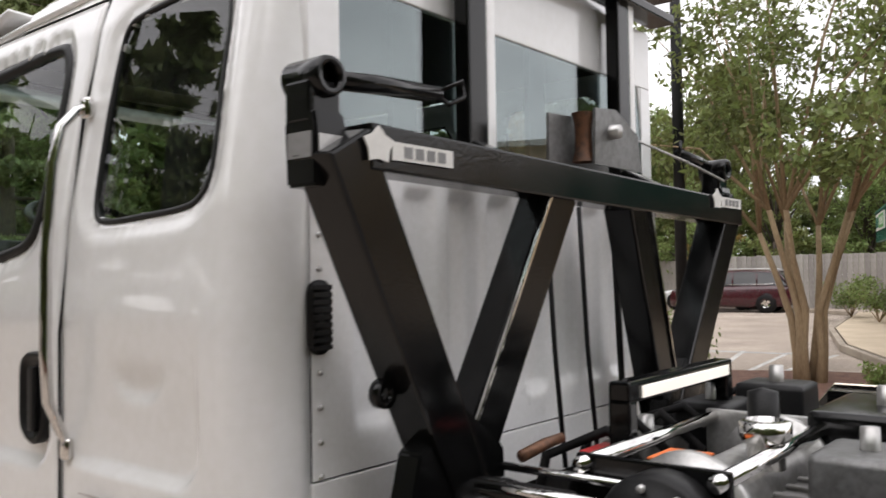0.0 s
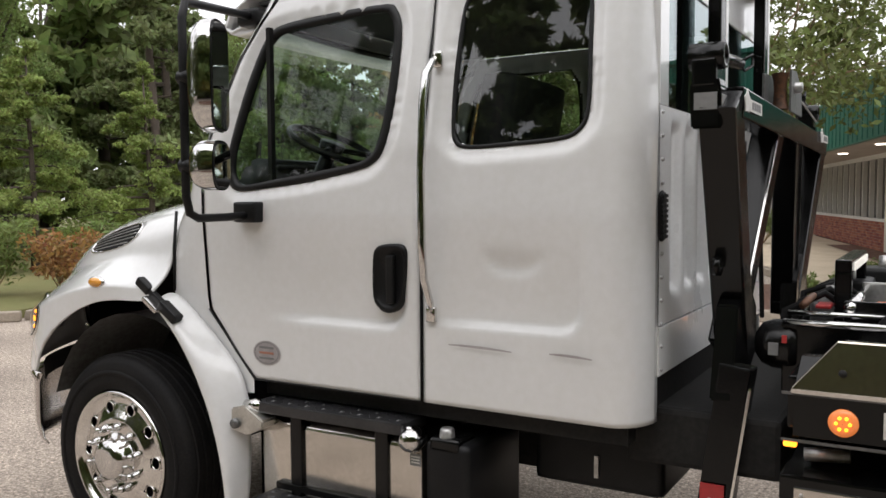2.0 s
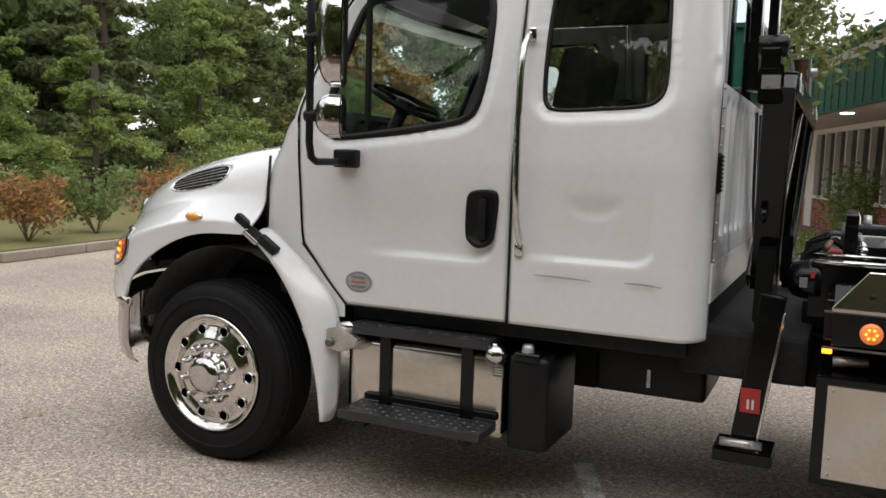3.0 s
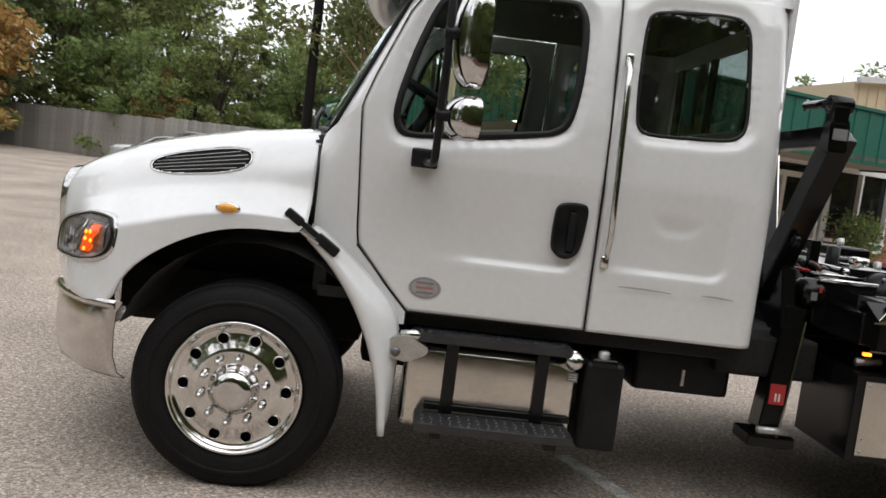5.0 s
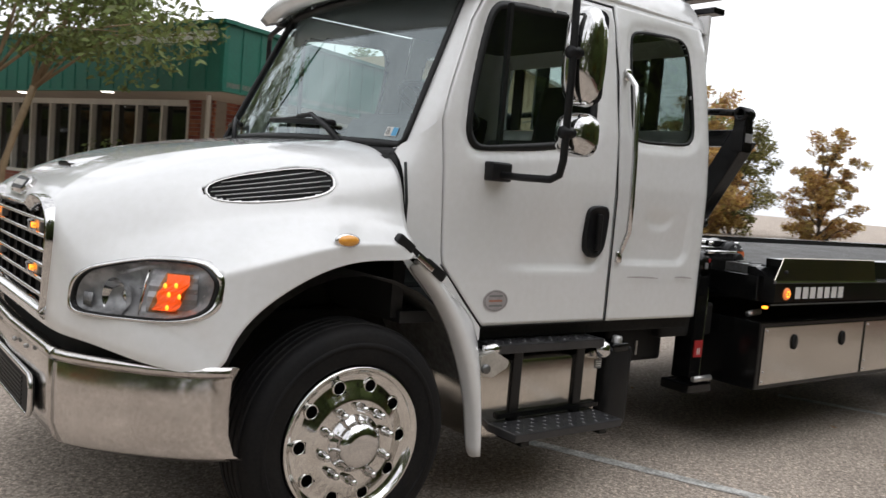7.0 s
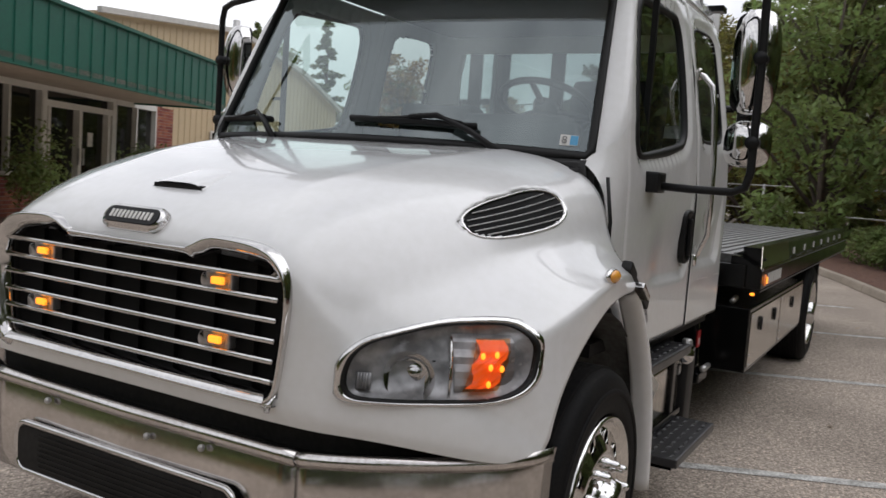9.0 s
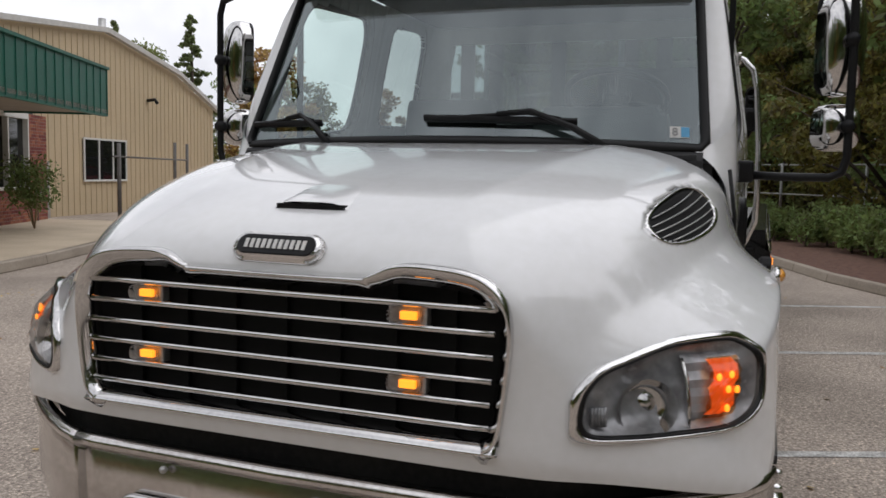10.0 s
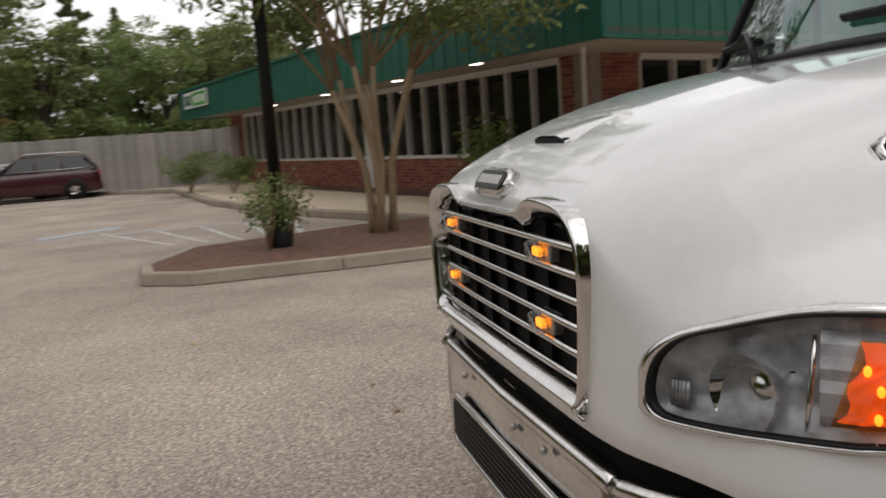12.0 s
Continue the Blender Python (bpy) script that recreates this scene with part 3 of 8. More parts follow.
# hood and front fenders: columns from the middle outwards, rows from the cowl to below the nose
def hood_rows():
    xs = (0.24, -0.10, -0.45, -0.75)
    rows = []
    crown = (1.645, 1.605, 1.54, 1.46)
    shoulder = (0.84, 0.81, 0.73, 0.64)
    flank = ((1.0, 1.52), (0.99, 1.47), (0.90, 1.42), (0.78, 1.335))
    valley = ((1.035, 1.37), (1.03, 1.345), (0.965, 1.30), (0.87, 1.21))
    fender = ((1.07, 1.28), (1.10, 1.30), (1.06, 1.24), (0.97, 1.145))
    outer = ((1.15, 1.22), (1.195, 1.245), (1.19, 1.14), (1.11, 1.07))
    arch = ((0.24, 1.165, 1.155), (-0.10, 1.19, 1.188), (-0.43, 1.19, 1.01), (-0.53, 1.19, 0.88))
    for i, x in enumerate(xs):
        z = crown[i]
        rows.append([(x, 0, z), (x, 0.3, z - 0.002), (x, shoulder[i] - (0.22, 0.22, 0.21, 0.25)[i], z - 0.004), (x, shoulder[i], z - 0.036),
                     (x, *flank[i]), (x, *valley[i]), (x, *fender[i]), (x + (0.04 if i == 3 else 0), *outer[i]), arch[i]])
    rows.append([(-0.97, 0, 1.365), (-0.97, 0.35, 1.36), (-0.965, 0.5, 1.35), (-0.955, 0.61, 1.33), (-0.945, 0.69, 1.25), (-0.93, 0.76, 1.16), (-0.88, 0.87, 1.085), (-0.76, 1.06, 1.01), (-0.545, 1.19, 0.82)])
    rows.append([(-1.025, 0, 1.30), (-1.025, 0.35, 1.298), (-1.022, 0.53, 1.29), (-1.018, 0.62, 1.26), (-1.0, 0.69, 1.16), (-0.965, 0.77, 1.06), (-0.9, 0.89, 1.0), (-0.77, 1.075, 0.94), (-0.56, 1.185, 0.80)])
    rows.append([(-1.03, 0, 1.27), (-1.03, 0.35, 1.27), (-1.028, 0.56, 1.265), (-1.024, 0.625, 1.20), (-1.008, 0.69, 1.09), (-0.97, 0.775, 1.0), (-0.905, 0.9, 0.95), (-0.775, 1.08, 0.9), (-0.57, 1.183, 0.79)])
    rows.append([(-1.035, 0, 0.90), (-1.035, 0.35, 0.90), (-1.033, 0.56, 0.905), (-1.028, 0.625, 0.93), (-1.01, 0.695, 0.91), (-0.972, 0.785, 0.88), (-0.905, 0.91, 0.86), (-0.78, 1.085, 0.84), (-0.585, 1.18, 0.78)])
    rows.append([(-1.035, 0, 0.86), (-1.035, 0.35, 0.86), (-1.033, 0.55, 0.86), (-1.028, 0.625, 0.855), (-1.01, 0.70, 0.845), (-0.97, 0.79, 0.83), (-0.905, 0.915, 0.82), (-0.78, 1.087, 0.80), (-0.595, 1.178, 0.77)])
    rows.append([(-1.02, 0, 0.81), (-1.02, 0.35, 0.81), (-1.018, 0.55, 0.81), (-1.01, 0.625, 0.81), (-0.995, 0.70, 0.805), (-0.955, 0.79, 0.80), (-0.895, 0.915, 0.79), (-0.77, 1.085, 0.775), (-0.60, 1.175, 0.755)])
    return [[(x + (0.03 + 0.008 * smooth01((w - 0.7) / 0.15)) * smooth01((-0.78 - x) / 0.18), w, z + 0.026 * smooth01((0.9 - z) / 0.06) * smooth01((-0.68 - x) / 0.2)) for x, w, z in row] for row in rows]


bm = B()
half = hood_rows()
full = [[(x, Yw(w, -1), z) for x, w, z in r[:0:-1]] + [(x, Yw(w), z) for x, w, z in r] for r in half]
g = sheet(bm, full)
fold = bm.edges.layers.float.new("crease_edge")
for a, b in zip(g[:5], g[1:6]):
    for col, amount in ((3, 0.35), (13, 0.35), (1, 0.55), (15, 0.55), (6, 0.75), (10, 0.75)):
        e = bm.edges.get((a[col], b[col]))
        if e:
            e[fold] = amount
for f in list(bm.faces):
    c = f.calc_center_median()
    if abs(c.y - YC) < 0.56 and 0.93 < c.z < 1.26 and c.x < -0.975:
        bm.faces.remove(f)
hood = subdiv(part("hood", bm, WHITE, truck, "glossy white moulded hood with front fenders"), 4)
cut_hood(hood)
sol = hood.modifiers.new("wall", "SOLIDIFY")
sol.thickness, sol.offset = 0.012, 0


def fender_skirt(side):
    inner = ((0.25, 1.15), (0.38, 1.035), (0.5, 0.86), (0.585, 0.67), (0.635, 0.48), (0.655, 0.30))
    outer = ((0.26, 1.215), (0.42, 1.09), (0.57, 0.965), (0.69, 0.85), (0.69, 0.6), (0.675, 0.30))
    bm = B()
    rows = []
    for (xi, zi), (xo, zo) in zip(inner, outer):
        rows.append([(xi - 0.004, Yw(1.09, side), zi), (xi, Yw(1.14, side), zi), (xi + 0.012, Yw(1.165, side), zi + 0.012),
                     (0.5 * (xi + xo), Yw(1.135, side), 0.5 * (zi + zo)), (xo, Yw(1.05, side), zo)])
    sheet(bm, rows)
    ob = subdiv(part("fender_skirt", bm, WHITE, truck, "white wheel arch skirt behind the front wheel"), 2)
    m = ob.modifiers.new("wall", "SOLIDIFY")
    m.thickness = 0.012
    bm = B()
    tilt = Matrix.Translation((0.27, 0, 1.178)) @ Matrix.Rotation(radians(34), 4, "Y")
    yl = Yw(1.15, side)
    box(bm, -0.15, -0.06, yl - 0.02, yl + 0.02, -0.02, 0.02, 0.01, tilt)
    box(bm, -0.08, 0.1, yl - 0.014, yl + 0.014, -0.014, 0.014, 0.006, tilt)
    box(bm, 0.02, 0.14, yl - 0.026, yl + 0.026, -0.024, 0.02, 0.012, tilt)
    part("hood_latch", bm, PLASTIC, truck, "black rubber hood latch")
    bm = B()
    box(bm, -0.05, 0.05, yl - 0.05, yl + 0.03, -0.03, -0.008, 0.006, tilt)
    part("latch_foot", bm, CHROME, truck)
    # liner inside the arch
    bm = B()
    rows = []
    for k in range(13):
        a = radians(163 - 151 * k / 12)
        rows.append([(0.03 + 0.6 * math.cos(a), Yw(w, side), 0.5 + 0.6 * math.sin(a)) for w in (1.10, 0.7, 0.5)])
    sheet(bm, rows)
    part("wheel_liner", bm, GREYLINER if side == 1 else DARK, truck, "grey plastic inner wheel arch liner", True)


for s in (1, -1):
    fender_skirt(s)

# grille
grille = part("grille", box(B(), -0.955, -0.925, Yw(0.6), Yw(-0.6), 0.9, 1.295), VOID, truck, "dark grille opening with chrome bars and frame")
outline = []
for sg in (1, -1):
    pts = [(0.20, 1.274), (0.25, 1.28), (0.31, 1.308), (0.37, 1.316), (0.48, 1.308), (0.545, 1.284), (0.585, 1.235), (0.598, 1.15), (0.585, 0.99), (0.57, 0.91), (0.54, 0.88), (0.48, 0.872)]
    outline += [(sg * w * 1.045, 1.08 + (z - 1.08) * (0.95 if z < 1.08 else 1.0)) for w, z in (pts if sg == 1 else pts[::-1])]
outline = smooth_loop(outline, 120)
bm = B()
n = len(outline)
rows = []
for k in range(n):
    w, z = outline[k]
    (aw, az), (bw, bz) = outline[k - 2], outline[(k + 2) % n]
    ln = math.hypot(bw - aw, bz - az)
    nw, nz = (bz - az) / ln, -(bw - aw) / ln
    if nw * w + nz * (z - 1.08) > 0:
        nw, nz = -nw, -nz
    deep = 0.03 + 0.02 * smooth01((z - 1.2) / 0.08) * smooth01((abs(w) - 0.2) / 0.2)
    at = lambda q: (w + nw * deep * q, z + nz * deep * q)
    rows.append([(x, Yw(at(q)[0]), at(q)[1]) for x, q in ((-0.975, 0), (-1.02, 0), (-1.028, 0.12), (-1.022, 0.3), (-1.006, 1), (-0.955, 1.02))])
rows.append(rows[0])
sheet(bm, rows)
bmesh.ops.remove_doubles(bm, verts=bm.verts, dist=1e-5)
part("grille_frame", bm, CHROME, grille, "polished chrome grille surround", True)
for k in range(6):
    z = 0.945 + k * 0.0553
    hw = 0.572 + 0.012 * k / 5
    bm = B()
    tube(bm, [(-1.004 - 0.004 * (1 - (w / 0.55) ** 2), Yw(w), z) for w in np.linspace(-hw, hw, 9)], 0.0085, 8)
    part("grille_bar", bm, CHROME, grille, "thin chrome bar", True)
for k in range(7):
    w = -0.46 + k * 0.153
    part("grille_strut", box(B(), -0.972, -0.957, Yw(w + 0.02), Yw(w - 0.02), 0.91, 1.26), VOID, grille)
for w in (0.365, -0.395):
    for z in (1.194, 1.03):
        bm = B()
        prism(bm, [(Yw(w) + a * 0.5, z + b * 0.72) for a, b in rounded(-0.09, 0.09, -0.03, 0.03, 0.028)], "x", -1.028, -1.006, 0.004)
        lamp = part("strobe_light", bm, LENS, grille, "small amber strobe lamp in the grille, lit", True)
        part("strobe_base", box(B(), -1.002, -0.972, Yw(w) - 0.05, Yw(w) + 0.05, z - 0.024, z + 0.024, 0.006), STEEL, grille)
        part("strobe_leds", box(B(), -1.019, -1.006, Yw(w) - 0.028, Yw(w) + 0.014, z - 0.01, z + 0.01, 0.003), AMBERLIT, grille, "glowing amber strobe")

# badge with plain bars
lean = Matrix.Translation((-0.983, YC, 1.332)) @ Matrix.Rotation(radians(35), 4, "Y")
bm = prism(B(), rounded(-0.13, 0.13, -0.041, 0.041, 0.039, 8), "x", -0.014, 0.03, 0.008)
bm.transform(lean)
badge = part("badge", bm, CHROME, truck, "rounded chrome nose badge with dark centre", True)
bm = prism(B(), rounded(-0.113, 0.113, -0.028, 0.028, 0.027, 8), "x", -0.018, -0.01, 0.002)
bm.transform(lean)
part("badge_centre", bm, PLASTIC, badge)
for k in range(11):
    bm = box(B(), -0.0205, -0.0165, -0.0865 + k * 0.0165, -0.0765 + k * 0.0165, -0.013, 0.013)
    bm.transform(lean)
    part("badge_bar", bm, LABELWHITE, badge)
# hood slot: a low ramp that swells out of the skin, open under its lip
bm = B()
rows = []
for q in np.linspace(0, 1, 9):
    x = -0.826 + 0.2 * q
    base = lerp(x, [-0.87, -0.83, -0.80, -0.70, -0.60], [1.411, 1.428, 1.4395, 1.4735, 1.503])
    half_w = 0.112 - 0.012 * q
    rise = 0.014 * (1 - smooth01(q))
    rows.append([(x - 0.004 * (1 - abs(u) ** 4) * (1 - q), YC + half_w * u, base - 0.006 + (rise + 0.0065) * (1 - abs(u) ** 5)) for u in np.linspace(-1, 1, 15)])
sheet(bm, rows)
part("hood_scoop", bm, WHITE, truck, "low white washer scoop on the hood", True)
part("scoop_slot", box(B(), -0.8275, -0.81, YC - 0.104, YC + 0.104, 1.424, 1.438, 0.001), PLASTIC, truck, "black slot under the hood scoop lip")
# side vents
for s in (1, -1):
    bm = B()
    loop = []
    n = 28
    for k in range(n):
        a = 2 * math.pi * k / n
        u, v = math.cos(a), math.sin(a)
        u = math.copysign(abs(u) ** 0.75, u)
        v = math.copysign(abs(v) ** 0.75, v)
        size = 0.047 + 0.018 * (u + 1) / 2
        loop.append((u, v * size))
    def vent_at(u, dz, out, s=s):
        x = -0.295 + 0.24 * u
        z = 1.42 + 0.042 * u + dz
        return (x, Yw(flank_w(x, z) + out, s), z)
    rows = [[vent_at(u, dz, -0.02) for u, dz in loop], [vent_at(u, dz, 0.011) for u, dz in loop], [vent_at(u * 0.982, dz * 0.94, 0.014) for u, dz in loop], [vent_at(u * 0.97, dz * 0.89, 0.002) for u, dz in loop]]
    sheet(bm, rows, close=True)
    vent = part("side_vent", bm, CHROME, truck, "chrome-rimmed louvred side vent on the hood", True)
    bm = B()
    sheet(bm, [[vent_at(u * 0.985 * q, dz * 0.95 * q, 0.004 - 0.02 * (1 - q)) for u, dz in loop] for q in (1, 0.8, 0.02)], close=True)
    part("vent_mesh", bm, VOID, vent)
    for k in range(5):
        f = -0.68 + k * 0.34
        span = 0.93 * math.sqrt(1 - f * f * 0.8)
        bm = B()
        tube(bm, [vent_at(u, f * (0.041 + 0.016 * (u + 1) / 2), 0.008) for u in np.linspace(-span, span, 8)], 0.0021, 6)
        part("vent_louvre", bm, STEEL, vent, "", True)


# headlights wrap round the fender corners
for s in (1, -1):
    loop, mp, mz = LAMP_LOOP, 0.52, 1.03
    def hl(p, z, out, shrink=1.0, s=s):
        p, z = mp + (p - mp) * shrink, mz + (z - mz) * shrink
        x, w = corner_at(p, z, out + lamp_out(min(1, max(0, p)), z))
        return (x, Yw(w, s), z)
    bm = B()
    sheet(bm, [[hl(p, z, -0.02, 1.06) for p, z in loop], [hl(p, z, 0.006, 1.06) for p, z in loop], [hl(p, z, 0.013, 0.99) for p, z in loop],
               [hl(p, z, 0.01, 0.945) for p, z in loop], [hl(p, z, 0.0, 0.94) for p, z in loop]], close=True)
    lamp = part("headlight", bm, CHROME, truck, "large wraparound headlight with chrome bezel", True)
    for nm, outs, sh, material, lab in (("lens", (0.006, 0.009, 0.011, 0.013, 0.014), 0.9, LENS, "clear plastic lens"), ("reflector", (0.002, -0.03, -0.045, -0.05, -0.05), 0.92, REFLECTOR, "grey reflector bowl")):
        bm = B()
        rows = [[hl(p, z, out, sh * q) for p, z in loop] for q, out in zip((1, 0.86, 0.6, 0.3, 0.02), outs)]
        sheet(bm, rows, close=True)
        ob = part(nm, bm, material, lamp, lab, True)
    bm = B()
    sheet(bm, [[hl(p, z, 0.01, 0.948) for p, z in loop], [hl(p, z, 0.012, 0.92) for p, z in loop], [hl(p, z, 0.008, 0.895) for p, z in loop], [hl(p, z, -0.01, 0.89) for p, z in loop]], close=True)
    part("lens_gasket", bm, GASKET, lamp, "black gasket round the lens", True)
    bm = B()
    sheet(bm, [[hl(p, z, -0.028 - 0.01 * math.sin(math.pi * (p - 0.6) / 0.26) + 0.004 * (k % 2)) for k, z in enumerate(np.linspace(0.958, 1.105, 9))] for p in np.linspace(0.6, 0.86, 9)])
    part("turn_bowl", bm, REFLECTOR, lamp, "bright faceted turn signal bowl")
    bm = B()
    tube(bm, [hl(0.575 + 0.12 * (z - 1.0), z, -0.012) for z in (0.945, 1.0, 1.06, 1.1)], 0.005, 6)
    part("lamp_divider", bm, ALLOY, lamp, "", True)
    # bowl, turn lens and fluted inner end
    bm = B()
    cx, cw = corner_at(0.42, 1.0, -0.028 + lamp_out(0.42, 1.0))
    lathe(bm, [(0.07, -0.01), (0.055, 0.02), (0.03, 0.045), (0.02, 0.03), (0.001, 0.028)], (0, 0, 0), "x", 24)
    bm.transform(Matrix.Translation((cx - 0.015, Yw(cw, s), 0.995)) @ Matrix.Rotation(radians(18 * s), 4, "Z"))
    part("projector_bowl", bm, CHROME, lamp, "", True)
    bm = B()
    rows = []
    for p in np.linspace(0.655, 0.80, 8):
        rows.append([hl(p + 0.05 * (z - 1.03) / 0.1, z, -0.014 + 0.005 * (i % 2)) for i, z in enumerate(np.linspace(0.965, 1.1, 10))])
    sheet(bm, rows)
    part("turn_lens", bm, TURNGLASS, lamp, "orange turn signal lens, lit")
    bm = B()
    sheet(bm, [[hl(p + 0.05 * (z - 1.03) / 0.1 + 0.012 * math.sin(90 * z), z, -0.02 + 0.004 * ((i + j) % 2)) for j, z in enumerate(np.linspace(0.972, 1.095, 9))] for i, p in enumerate(np.linspace(0.67, 0.79, 7))])
    part("turn_reflector", bm, TURNLIT, lamp, "glowing orange turn reflector")
    for p, z in ((0.70, 1.058), (0.725, 1.03), (0.755, 1.062), (0.775, 1.025), (0.72, 0.985)):
        x, w = corner_at(p, z, -0.008 + lamp_out(p, z))
        bm = B()
        bmesh.ops.create_icosphere(bm, subdivisions=2, radius=0.0065, matrix=Matrix.Translation((x, Yw(w, s), z)) @ Matrix.Diagonal((1, 1, 1.5, 1)))
        part("turn_bulb", bm, AMBERLIT, lamp, "", True)
    for k in range(5):
        bm = B()
        tube(bm, [hl(0.13 + 0.018 * k, z, -0.02) for z in (0.955, 0.975, 1.0)], 0.005, 6)
        part("flute", bm, REFLECTOR, lamp, "", True)

# bumper: straight middle, ends swept back
def bumper_x(w):
    w = abs(w)
    return lerp(w, [0, 0.66, 0.75, 0.85, 0.95, 1.05, 1.13, 1.18, 1.2], [-1.002, -0.986, -0.95, -0.897, -0.832, -0.755, -0.675, -0.59, -0.53])


prof = [(0.0, 0.735), (-0.012, 0.75), (0.0, 0.765), (0.025, 0.765), (0.012, 0.74), (0.0, 0.72), (-0.004, 0.62), (0.0, 0.50), (0.025, 0.425), (0.06, 0.405)]
for a, b, nm in ((-0.66, 0.66, "bumper"), (0.664, 1.2, "bumper_end"), (-1.2, -0.664, "bumper_end")):
    bm = B()
    rows = []
    for w in np.linspace(a, b, 21):
        lift = 0.02 * max(0, abs(w) - 0.66) / 0.5
        rows.append([(bumper_x(w) + dx, Yw(w), z + lift + (0.05 * max(0, abs(w) - 0.66) if z < 0.6 else 0)) for dx, z in prof])
    sheet(bm, rows)
    ob = part(nm, bm, BUMPERCHROME, truck, "dulled chrome front bumper reflecting the asphalt", True)
    m = ob.modifiers.new("wall", "SOLIDIFY")
    m.thickness, m.offset = 0.008, -1
bm = B()
prism(bm, [(Yw(w), z) for w, z in rounded(-0.47, 0.47, 0.475, 0.615, 0.04)], "x", -1.024, -1.0)
opening = part("bumper_opening", bm, DARK, truck, "dark lower air opening in the bumper")
for k in range(7):
    part("opening_slat", box(B(), -1.028, -1.022, Yw(0.36), Yw(-0.36), 0.49 + 0.017 * k, 0.496 + 0.017 * k), PLASTIC, opening)
bm = B()
loop = [(Yw(w), z) for w, z in rounded(-0.48, 0.48, 0.465, 0.625, 0.045)]
tube(bm, [(-1.018, y, z) for y, z in loop + loop[:1]], 0.011, 6, caps=False)
part("opening_rim", bm, CHROME, opening, "", True)
for w, z in ((0.34, 0.715), (0.12, 0.70), (-0.34, 0.715)):
    bm = B()
    bmesh.ops.create_icosphere(bm, subdivisions=2, radius=0.011, matrix=Matrix.Translation((-1.012, Yw(w), z)))
    part("bumper_bolt", bm, STEEL, truck, "", True)
# dark sheet for the shade in the open gap above the bumper
bm = B()
rows = [[(bumper_x(w) + 0.06, Yw(w * 0.985), 0.74), (bumper_x(w) + 0.05, Yw(w * 0.985), 0.83)] for w in np.linspace(-1.17, 1.17, 25)]
sheet(bm, rows)
part("bumper_gap_filler", bm, DARK, truck, "dark sheet standing in for the shaded gap between bumper and hood", True)


# ---- cab ----
def side_y(z):
    return lerp(z, [0.8, 1.55, 1.8, 2.1, 2.35, 2.5], [0.0, 0.0, 0.018, 0.068, 0.115, 0.165])


FRONT_WIN = [(0.57, 1.71), (0.60, 1.665), (0.66, 1.655), (0.80, 1.668), (1.0, 1.69), (1.2, 1.722), (1.29, 1.745), (1.345, 1.80), (1.375, 1.95), (1.385, 2.12), (1.38, 2.25), (1.35, 2.32), (1.29, 2.345), (1.0, 2.335), (0.80, 2.32), (0.735, 2.29), (0.69, 2.22), (0.63, 2.05), (0.585, 1.88), (0.567, 1.78)]
REAR_WIN = [(1.67, 1.81), (1.73, 1.79), (1.9, 1.795), (2.06, 1.805), (2.13, 1.83), (2.16, 1.90), (2.155, 2.1), (2.145, 2.28), (2.11, 2.355), (2.04, 2.375), (1.9, 2.37), (1.74, 2.355), (1.68, 2.33), (1.66, 2.26), (1.65, 2.05), (1.652, 1.88)]


def inside(x, z, loop):
    hit = False
    for (ax, az), (bx, bz) in zip(loop, loop[1:] + loop[:1]):
        if (az > z) != (bz > z) and x < ax + (z - az) * (bx - ax) / (bz - az):
            hit = not hit
    return hit


def near(x, z, loop):
    return min(math.hypot(x - a, z - b) for a, b in loop)


def pocket(x, z, x0, x1, zc, depth):
    """A pressed hollow above a soft crease that turns up at its rear end."""
    dx, dz = x1 - x, z - zc
    r = 0.1
    d = min(dx, dz) if max(dx, dz) > r else r - math.hypot(max(0, r - dx), max(0, r - dz))
    return depth * smooth01(d / 0.021) * (1 - smooth01((z - zc - 0.05) / 0.4)) * smooth01((x - x0) / 0.3)


def skin(x, z, loop):
    y = side_y(z)
    if loop:
        d = near(x, z, loop)
        y += 0.016 * (1 - smooth01((d - 0.015) / 0.05))
    if x < 1.54:
        y += pocket(x, z, 0.75, 1.475, 1.115, 0.02)
    else:
        y += pocket(x, z, 1.5, 2.17, 1.15, 0.022)
        y += 0.011 * smooth01((0.13 - math.hypot(x - 1.9, max(0, 1.42 - z) * 1.5)) / 0.03) * (1 if z < 1.45 else 0) * (1 - smooth01((z - 1.36) / 0.09))
    return y


def door_front(z):
    return lerp(z, [0.86, 0.95, 1.14, 1.2, 1.76, 1.9, 2.21, 2.44], [0.715, 0.625, 0.465, 0.455, 0.415, 0.46, 0.585, 0.74])


def rim_loop(bm, loop, side, yf, grow_in, grow_out, proud):
    c = Vector((sum(p[0] for p in loop) / len(loop), sum(p[1] for p in loop) / len(loop)))
    def off(p, d):
        v = Vector(p) - c
        return Vector(p) + v.normalized() * d
    rows = []
    for p in loop + loop[:1]:
        a, b = off(p, -grow_in), off(p, grow_out)
        ya, yb = yf(*a), yf(*b)
        m_ = 0.5 * (a + b)
        rows.append([(a.x, Yw(YC - ya - 0.02, side), a.y), (a.x, Yw(YC - ya + proud * 0.6, side), a.y), (m_.x, Yw(YC - 0.5 * (ya + yb) + proud, side), m_.y), (b.x, Yw(YC - yb + proud * 0.5, side), b.y), (b.x, Yw(YC - yb - 0.02, side), b.y)])
    sheet(bm, rows)
    return bm


